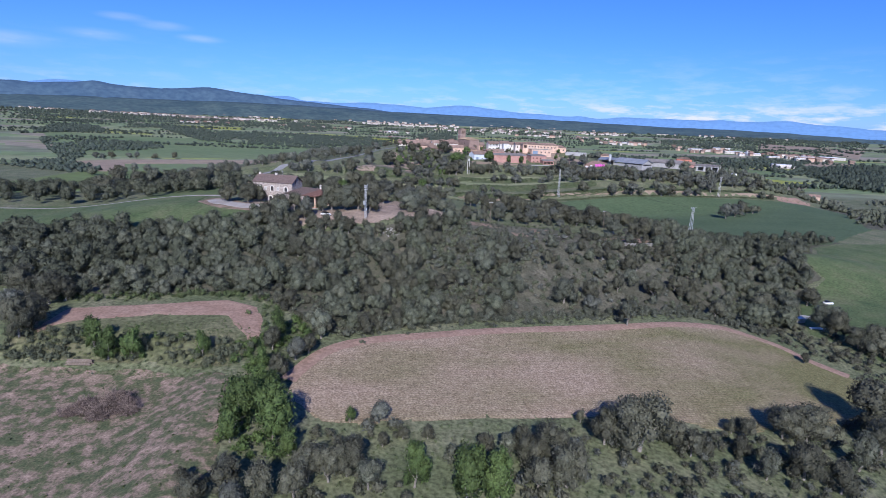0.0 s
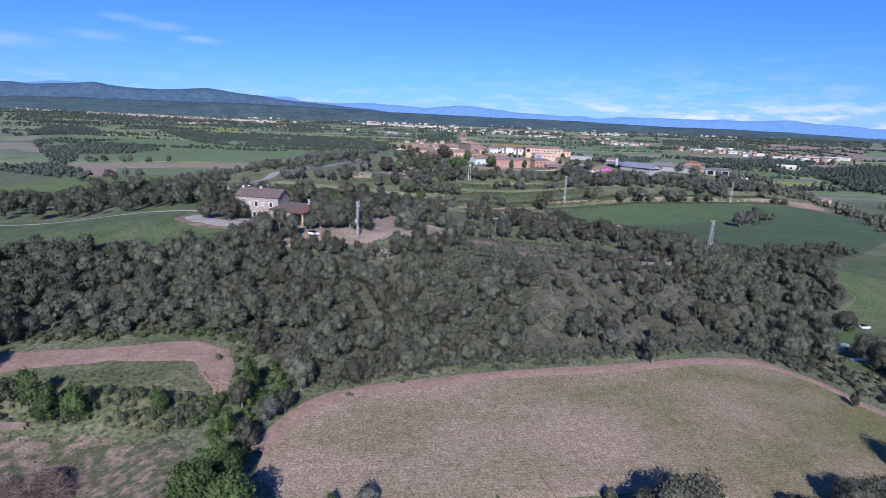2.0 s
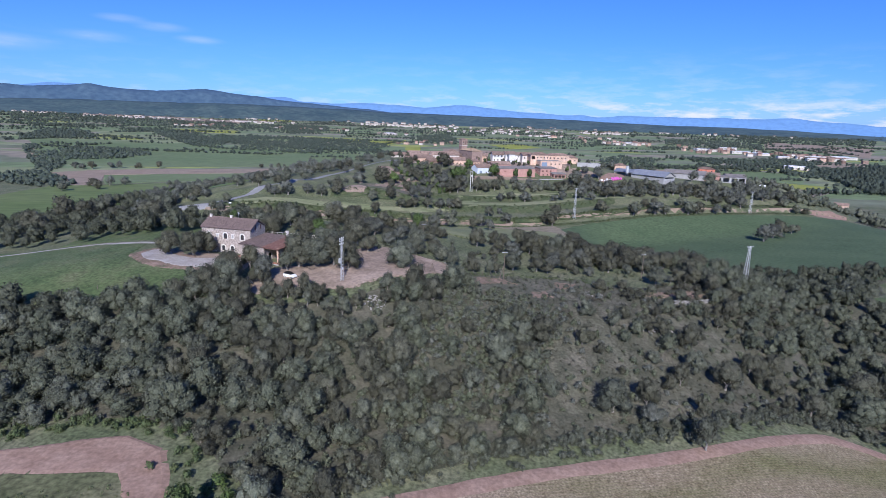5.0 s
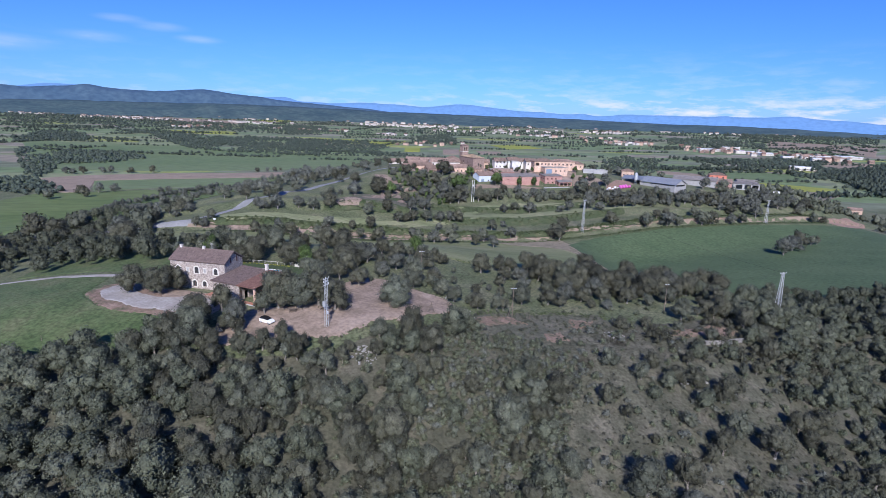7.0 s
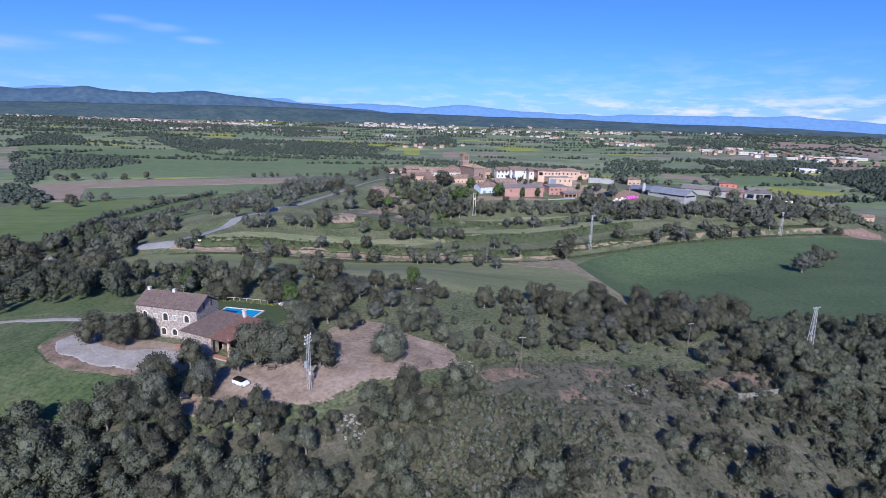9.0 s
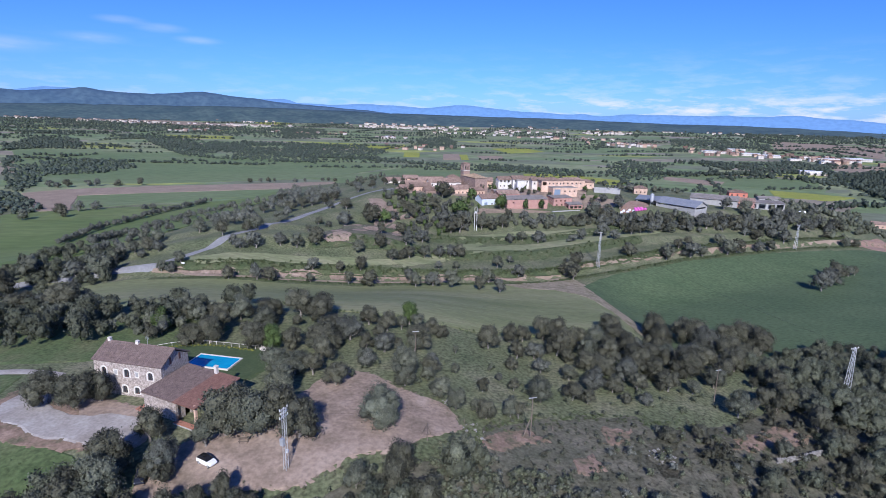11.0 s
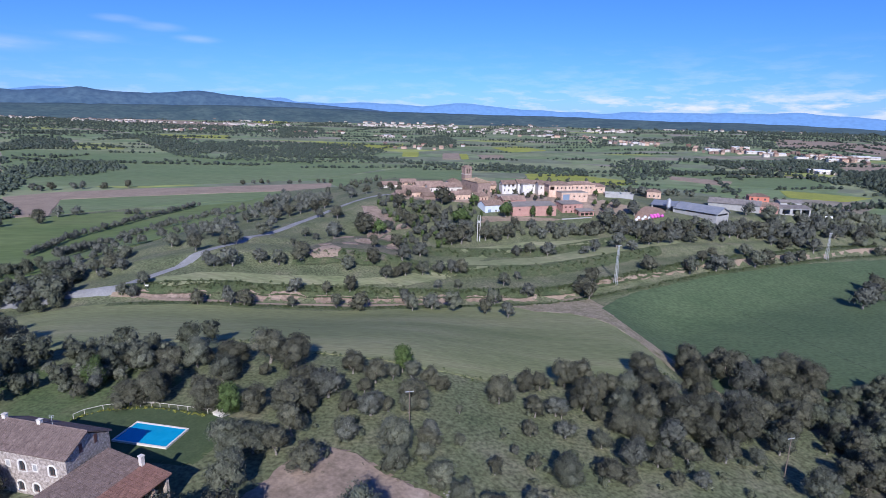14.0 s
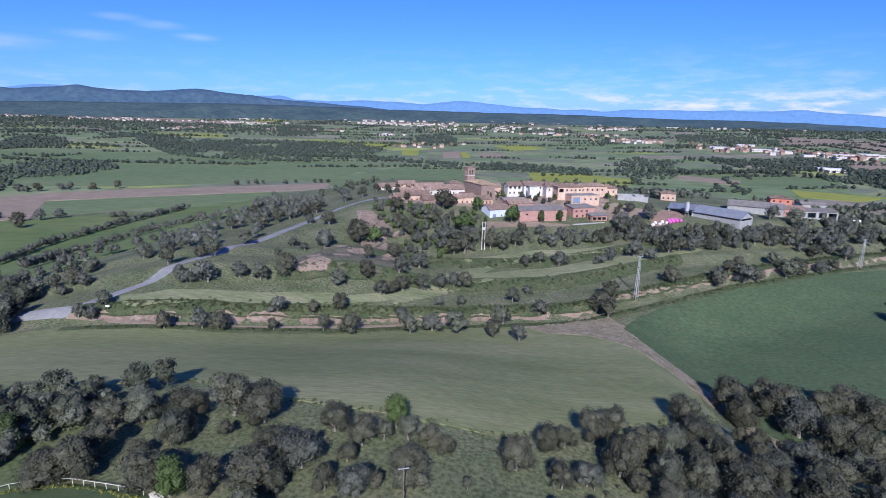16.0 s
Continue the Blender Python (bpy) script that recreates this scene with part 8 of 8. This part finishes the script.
def brush_pile(lumps, seed):
    """A heap of cut branches thrown crosswise on a few lumps: (x, y, radius, height, branches)."""
    g = random.Random(seed)
    verts, faces = [], []
    for x, y, r, h, n in lumps:
        for _ in range(n):
            d = r * math.sqrt(g.random()) * g.uniform(0.7, 1.15)
            a = g.uniform(0, 6.28)
            px, py = x + d * math.cos(a), y + d * 0.8 * math.sin(a)
            pz = height(px, py) + h * max(0.0, 1 - (d / r) ** 1.4) * g.uniform(0.4, 1.0) + 0.1
            ln, yaw, tilt, w = g.uniform(0.4, 1.7), g.uniform(0, 6.28), g.gauss(0, 0.6), g.uniform(0.02, 0.06)
            dx, dy, dz = math.cos(yaw) * math.cos(tilt) * ln, math.sin(yaw) * math.cos(tilt) * ln, math.sin(tilt) * ln
            nx, ny = -math.sin(yaw) * w, math.cos(yaw) * w
            i = len(verts)
            for qx, qy, qz, k in ((px - dx, py - dy, pz - dz, 1.0), (px + dx, py + dy, pz + dz, 0.5)):
                verts += [(qx + nx * k, qy + ny * k, qz), (qx, qy, qz + w * 1.4 * k), (qx - nx * k, qy - ny * k, qz)]
            faces += [(i, i + 1, i + 4, i + 3), (i + 1, i + 2, i + 5, i + 4), (i + 2, i, i + 3, i + 5)]
    tagged(new("brush_pile", mesh_of("brush_pile", verts, faces, M["dead_wood"])), "large heap of cut brown branches on the red plot", "brush pile", kind="stuff")


brush_pile(((-67.6, 95.9, 3.2, 1.8, 900), (-62.6, 97.1, 3.4, 3.4, 1400), (-64.2, 93.9, 2.6, 2.0, 700), (-59.8, 95.5, 2.2, 2.7, 600), (-70.1, 94.1, 2.0, 0.9, 250)), 3)


# ---- rocks and dry-stone walls ----
def stone_mesh(seed, size):
    g = random.Random(seed)
    bm = bmesh.new()
    bmesh.ops.create_icosphere(bm, subdivisions=1, radius=1)
    for v in bm.verts:
        v.co *= g.uniform(0.72, 1.1)
        v.co = Vector((v.co.x * size[0], v.co.y * size[1], v.co.z * size[2]))
    me = bpy.data.meshes.new("stone")
    bm.to_mesh(me)
    bm.free()
    me.materials.append(M["rock"])
    return me


STONES = [stone_mesh(s, (0.46, 0.34, 0.30)) for s in range(6)]


def stone_run(name, a, b, courses, label, gap=0.72, loose=0.05, category="wall"):
    """Stones laid in courses between two places, each one a piece of its own."""
    root = new(name)
    n = int(math.hypot(b[0] - a[0], b[1] - a[1]) / gap)
    for j in range(courses):
        for i in range(n):
            u = (i + 0.5 * (j % 2) + RNG.uniform(-0.1, 0.1)) / n
            x, y = a[0] + (b[0] - a[0]) * u + RNG.normal(0, loose), a[1] + (b[1] - a[1]) * u + RNG.normal(0, loose)
            o = new("stone", STONES[int(RNG.integers(6))])
            o.parent = root
            o.matrix_basis = Matrix.LocRotScale((x, y, height(x, y) + 0.18 + 0.46 * j), Euler((RNG.uniform(-0.3, 0.3), RNG.uniform(-0.3, 0.3), RNG.uniform(0, 6.28))), [RNG.uniform(0.8, 1.25)] * 3)
    return tagged(root, label, category)


stone_run("stone_wall", (74.2, 219.0), (88.2, 224.4), 3, "low pale dry-stone wall on the scrubby slope")
stone_run("stone_wall", (57, 196), (66, 199), 2, "broken line of pale stones on the slope", loose=0.5)


def rock_heap(x, y, r, n, label):
    root = new("rock_outcrop")
    for _ in range(n):
        d, a = r * math.sqrt(RNG.random()), RNG.uniform(0, 6.28)
        px, py = x + d * math.cos(a), y + d * math.sin(a)
        o = new("rock", STONES[int(RNG.integers(6))])
        o.parent = root
        o.matrix_basis = Matrix.LocRotScale((px, py, height(px, py) + 0.1), Euler((RNG.uniform(-0.5, 0.5), RNG.uniform(-0.5, 0.5), RNG.uniform(0, 6.28))), [RNG.uniform(0.35, 1.25)] * 3)
    tagged(root, label, "rock")


rock_heap(46.5, 214.8, 3.0, 34, "pale grey rock outcrop on the slope")
rock_heap(-18.4, 188.6, 3.2, 46, "heap of pale stones below the yard")
rock_heap(6.5, 214.5, 3.4, 14, "mossy pale rocks at the tip of the yard")
rock_heap(-2.0, 225.2, 4.5, 14, "scattered pale rocks along the yard edge")
rock_heap(8, 146.5, 4.0, 10, "few pale stones at the field edge")
rock_heap(-98, 138, 2.4, 9, "pale stones behind the red plot")
rock_heap(-44, 417, 6.0, 16, "exposed pale rocks on the hill clearing")

# ---- kitchen garden and farm clutter ----
for x, y, turn, w, d, h, mat, name, label in ((131, 191, 10, 5.0, 2.4, 1.6, "fibre_roof", "garden_shed", "low grey sheet-metal garden shed"), (137, 196, -15, 3.6, 1.6, 0.7, "concrete", "raised_bed", "pale concrete raised bed in the garden"),
                                               (141, 189, 20, 4.0, 1.4, 0.6, "concrete", "raised_bed", "pale concrete raised bed in the garden"), (134, 184, 5, 5.5, 0.8, 0.5, "white_film", "film_tunnel", "long white plastic-covered vegetable row")):
    ob = new(name)
    ob.matrix_basis = pose(x, y, height(x, y), 0, 0, turn)
    bm = bmesh.new()
    box(bm, -w / 2, w / 2, -d / 2, d / 2, -0.4, h)
    bmesh.ops.bevel(bm, geom=bm.edges[:], offset=0.08, segments=2, affect="EDGES")
    part("body", bm, M[mat], ob)
    bm = bmesh.new()
    box(bm, -w / 2 - 0.15, w / 2 + 0.15, -d / 2 - 0.15, d / 2 + 0.15, h, h + 0.07)
    part("cover", bm, M["galvanised"] if name == "garden_shed" else M[mat], ob)
    tagged(ob, label, name.replace("_", " "))
hatchback(158, 214, 10, "white_paint", "white car parked on the garden meadow")


def bale(x, y, mat, label, r=0.95):
    root = new("wrapped_bale")
    root.matrix_basis = pose(x, y, height(x, y) + r * 0.85, 0, 0, RNG.uniform(0, 90))
    bm = bmesh.new()
    bmesh.ops.create_cone(bm, cap_ends=True, segments=18, radius1=r, radius2=r, depth=1.5, matrix=Matrix.Rotation(math.pi / 2, 4, "Y"))
    bmesh.ops.bevel(bm, geom=[e for e in bm.edges if e.calc_length() < r], offset=0.12, segments=2, affect="EDGES")
    for f in bm.faces:
        f.smooth = True
    part("wrap", bm, M[mat], root)
    tagged(root, label, "bale", "wrapped bales")


for i in range(5):
    bale(124 + 2.1 * i, 496.5 + (i % 2) * 2.0, "white_film", "round hay bale wrapped in white film")
for i in range(7):
    bale(134.5 + 2.1 * (i % 4), 497 + 2.2 * (i // 4), "magenta_film", "round hay bale wrapped in pink film")
silo = new("feed_silo")
silo.matrix_basis = pose(150, 511, height(150, 511) + 1.5)
bm = bmesh.new()
bmesh.ops.create_cone(bm, cap_ends=True, segments=16, radius1=1.3, radius2=1.3, depth=5, matrix=Matrix.Translation((0, 0, 4.5)))
bmesh.ops.create_cone(bm, cap_ends=True, segments=16, radius1=1.3, radius2=0.2, depth=0.9, matrix=Matrix.Translation((0, 0, 7.45)))
bmesh.ops.create_cone(bm, cap_ends=True, segments=16, radius1=0.2, radius2=1.3, depth=1.2, matrix=Matrix.Translation((0, 0, 1.4)))
part("drum", bm, M["galvanised"], silo)
for k in range(4):
    a = math.pi / 4 + k * math.pi / 2
    bm = bmesh.new()
    tube_between(bm, (math.cos(a) * 1.2, math.sin(a) * 1.2, -1.8), (math.cos(a) * 1.2, math.sin(a) * 1.2, 2.4), 0.07)
    part("leg", bm, M["galvanised"], silo)
tagged(silo, "grey galvanised feed silo beside the cattle barn", "silo")
tank = new("tank_trailer")
tank.matrix_basis = pose(283, 545, height(283, 545) + 0.4, 0, 0, 10)
bm = bmesh.new()
bmesh.ops.create_cone(bm, cap_ends=True, segments=16, radius1=1.1, radius2=1.1, depth=6.5, matrix=Matrix.Translation((0, 0, 1.7)) @ Matrix.Rotation(math.pi / 2, 4, "Y"))
part("tank", bm, M["white_film"], tank)
bm = bmesh.new()
box(bm, -3.4, 4.4, -0.5, 0.5, 0.45, 0.65)
part("chassis", bm, M["dark_gap"], tank)
for sx in (-1.4, 0.0):
    for sy in (-0.95, 0.95):
        bm = bmesh.new()
        bmesh.ops.create_cone(bm, cap_ends=True, segments=14, radius1=0.5, radius2=0.5, depth=0.35, matrix=Matrix.Translation((sx, sy, 0.1)) @ Matrix.Rotation(math.pi / 2, 4, "X"))
        part("wheel", bm, M["rubber"], tank)
tagged(tank, "white cylindrical tank trailer on the grass", "trailer")
sign = new("road_sign")
sign.matrix_basis = pose(-118, 346.5, height(-118, 346.5))
bm = bmesh.new()
tube_between(bm, (0, 0, -0.3), (0, 0, 2.2), 0.05)
part("post", bm, M["galvanised"], sign)
bm = bmesh.new()
box(bm, -0.7, 0.7, -0.07, -0.03, 1.6, 2.2)
part("plate", bm, M["white_paint"], sign, "blank white plate")
tagged(sign, "small white road sign beside the lane", "sign")
for x, y in ((-59, 352), (-33, 357), (-16, 358.5), (14, 366), (-84, 340.5), (-70, 343), (-47, 348), (-2, 361)):
    bm = bmesh.new()
    tube_between(bm, (x, y, height(x, y) - 0.3), (x, y, height(x, y) + 1.3), 0.06)
    tagged(part("fence_post", bm, M["timber"]), "short weathered wooden fence post", "post", "posts along the meadow")
for x, y in ((-7, 211.5), (4.0, 217), (12, 219.5), (15, 214), (24, 221), (-62, 199), (-71, 191), (-49.5, 191), (-92, 189), (-83, 188)):
    bm = bmesh.new()
    tube_between(bm, (x, y, height(x, y) - 0.3), (x, y, height(x, y) + 1.4), 0.055)
    tagged(part("fence_post", bm, M["timber"]), "short weathered wooden fence post", "post", "posts round the yard")
for x, y, s in ((26.5, 516, 0.85), (31, 520.5, 0.75), (34, 525, 0.9), (49.5, 539, 0.7), (61.5, 540.5, 0.7)):
    tree("cypress", x, y, s, "cypresses of the village")

# ---- far towns ----
def town_shapes(g, long):
    """Walls with window openings and a roof, each as a bmesh at the origin."""
    w, d, h = (g.uniform(28, 60), g.uniform(15, 24), g.uniform(5, 8)) if long else (g.uniform(8, 17), g.uniform(8, 12), g.uniform(5, 9))
    walls = bmesh.new()
    slab(walls, (-w / 2, -d / 2, 0), (1, 0, 0), (0, -1, 0), w, -4, h, 0.5, [(w * k / 4 + 0.8, w * k / 4 + 0.8 + w * 0.08, h * 0.45, h * 0.75) for k in range(4)])
    slab(walls, (w / 2, d / 2, 0), (-1, 0, 0), (0, 1, 0), w, -4, h, 0.5)
    slab(walls, (-w / 2, d / 2 - 0.5, 0), (0, -1, 0), (-1, 0, 0), d - 1, -4, h, 0.5)
    slab(walls, (w / 2, -d / 2 + 0.5, 0), (0, 1, 0), (1, 0, 0), d - 1, -4, h, 0.5)
    roof = bmesh.new()
    r = 0.6 if long else d * 0.2
    prof = [(-d / 2 - 0.4, h), (0, h + r), (d / 2 + 0.4, h), (d / 2 + 0.4, h + 0.3), (0, h + r + 0.3), (-d / 2 - 0.4, h + 0.3)]
    a = [roof.verts.new((-w / 2 - 0.4, p, q)) for p, q in prof]
    b = [roof.verts.new((w / 2 + 0.4, p, q)) for p, q in prof]
    roof.faces.new(a[::-1]), roof.faces.new(b)
    for i in range(6):
        roof.faces.new((a[i], a[(i + 1) % 6], b[(i + 1) % 6], b[i]))
    return walls, roof


FAR_HOUSES = bmesh.new()


def town(n, cx, cy, rx, ry, seed, big=0.1, single=True):
    """Small plain houses of a far town: single things where they can be told apart, joined where they are specks."""
    g = random.Random(seed)
    for _ in range(n):
        x, y = cx + g.gauss(0, rx), cy + g.gauss(0, ry)
        long = g.random() < big
        s = 1.0 + 0.35 * max(0.0, y - 2400) / 1500
        m = Matrix.LocRotScale((x, y, height(x, y)), Euler((0, 0, g.uniform(-0.5, 0.3))), (s, s, s))
        walls, roof = town_shapes(g, long)
        if single:
            root = new("town_house")
            root.matrix_basis = m
            # more dull walls than white ones, their colour standing in for haze
            part("wall", walls, M["plaster_white" if long or g.random() < 0.4 else g.choice(("plaster_ochre", "tile_old"))], root)
            part("roof", roof, M["white_film" if long else g.choice(("tile_old", "tile_old", "tile_red"))], root)
            tagged(root, "long white industrial hall of a far town" if long else "small far-off town house with a tiled roof", "house", "houses of the far towns")
            continue
        for k, bm in enumerate((walls, roof)):
            bm.transform(m)
            for f in bm.faces:
                f.material_index = k
            me = bpy.data.meshes.new("speck")
            bm.to_mesh(me)
            bm.free()
            FAR_HOUSES.from_mesh(me)
            bpy.data.meshes.remove(me)


town(46, 940, 1960, 70, 90, 1, 0.2)
town(36, 1060, 1760, 60, 50, 2, 0.12)
town(14, 1085, 1640, 30, 40, 3, 0.1)
town(4, 805, 1345, 14, 8, 4, 0.6)
town(24, 720, 2300, 80, 70, 6, 0.05)
town(8, -270, 2440, 50, 20, 8, 0.5)
town(14, -1110, 2520, 50, 50, 10, 0.05)
town(12, -60, 1900, 60, 60, 14, 0.0)
town(14, -700, 2650, 160, 60, 20, 0.05)
town(18, 560, 2750, 110, 60, 19, 0.05)
for place in ((32, 950, 3420, 110, 90, 5, 0.1), (60, -230, 3600, 200, 110, 7, 0.06), (28, -2500, 3300, 120, 40, 9, 0.2), (46, -1850, 3250, 190, 60, 15, 0.08), (30, -1150, 3300, 170, 60, 16, 0.08), (18, 150, 3000, 120, 60, 17, 0.05),
              (26, 600, 4150, 200, 90, 11, 0.05), (18, 1900, 3600, 300, 120, 12, 0.1), (18, -1500, 3900, 300, 120, 13, 0.1), (24, 330, 3350, 150, 70, 18, 0.05), (28, -420, 4100, 220, 90, 21, 0.04)):
    town(*place, single=False)
specks = part("far_town", FAR_HOUSES, M["plaster_white"])
specks.data.materials.append(M["tile_old"])
tagged(specks, "scattered pale houses of towns at the foot of the hills", "town", kind="stuff")

# ---- hills and ranges on the horizon ----
def ridge(name, dist, line, mat, label, foot, rough, seed, depth=260):
    """A range along the horizon: line gives compass angle and elevation angle in degrees."""
    n = 240
    a0, a1 = line[0][0], line[-1][0]
    verts, faces = [], []
    for i in range(n + 1):
        a = a0 + (a1 - a0) * i / n
        e = lerp_line(line, a) + rough * (noise.noise((a * 0.35, seed, 0)) + 0.5 * noise.noise((a * 0.9, seed, 3)) + 0.35 * noise.noise((a * 2.3, seed, 7)) + 0.2 * noise.noise((a * 5.1, seed, 9)))
        for k in range(6):
            u = k / 5
            d = dist - depth * (1 - u) + 40 * noise.noise((a * 0.8, u * 4, seed + 5))
            zt = EYE_LEVEL + dist * math.tan(radians(e))
            z = foot + (zt - foot) * (u ** 0.8) * (1 + (0.10 * noise.noise((a * 1.2, u * 3, seed + 1)) if 0 < k < 5 else 0))
            verts.append((d * math.sin(radians(a)), 90 + d * math.cos(radians(a)), z))
        b = len(verts) - 6
        verts.append((verts[-1][0] * 1.03, verts[-1][1] * 1.03, foot - 60))
    for i in range(n):
        for k in range(6):
            p = i * 7 + k
            faces.append((p, p + 7, p + 8, p + 1))
    tagged(new(name, mesh_of(name, verts, faces, M[mat], True)), label, "mountains", kind="structure")


EYE_LEVEL = 77.0
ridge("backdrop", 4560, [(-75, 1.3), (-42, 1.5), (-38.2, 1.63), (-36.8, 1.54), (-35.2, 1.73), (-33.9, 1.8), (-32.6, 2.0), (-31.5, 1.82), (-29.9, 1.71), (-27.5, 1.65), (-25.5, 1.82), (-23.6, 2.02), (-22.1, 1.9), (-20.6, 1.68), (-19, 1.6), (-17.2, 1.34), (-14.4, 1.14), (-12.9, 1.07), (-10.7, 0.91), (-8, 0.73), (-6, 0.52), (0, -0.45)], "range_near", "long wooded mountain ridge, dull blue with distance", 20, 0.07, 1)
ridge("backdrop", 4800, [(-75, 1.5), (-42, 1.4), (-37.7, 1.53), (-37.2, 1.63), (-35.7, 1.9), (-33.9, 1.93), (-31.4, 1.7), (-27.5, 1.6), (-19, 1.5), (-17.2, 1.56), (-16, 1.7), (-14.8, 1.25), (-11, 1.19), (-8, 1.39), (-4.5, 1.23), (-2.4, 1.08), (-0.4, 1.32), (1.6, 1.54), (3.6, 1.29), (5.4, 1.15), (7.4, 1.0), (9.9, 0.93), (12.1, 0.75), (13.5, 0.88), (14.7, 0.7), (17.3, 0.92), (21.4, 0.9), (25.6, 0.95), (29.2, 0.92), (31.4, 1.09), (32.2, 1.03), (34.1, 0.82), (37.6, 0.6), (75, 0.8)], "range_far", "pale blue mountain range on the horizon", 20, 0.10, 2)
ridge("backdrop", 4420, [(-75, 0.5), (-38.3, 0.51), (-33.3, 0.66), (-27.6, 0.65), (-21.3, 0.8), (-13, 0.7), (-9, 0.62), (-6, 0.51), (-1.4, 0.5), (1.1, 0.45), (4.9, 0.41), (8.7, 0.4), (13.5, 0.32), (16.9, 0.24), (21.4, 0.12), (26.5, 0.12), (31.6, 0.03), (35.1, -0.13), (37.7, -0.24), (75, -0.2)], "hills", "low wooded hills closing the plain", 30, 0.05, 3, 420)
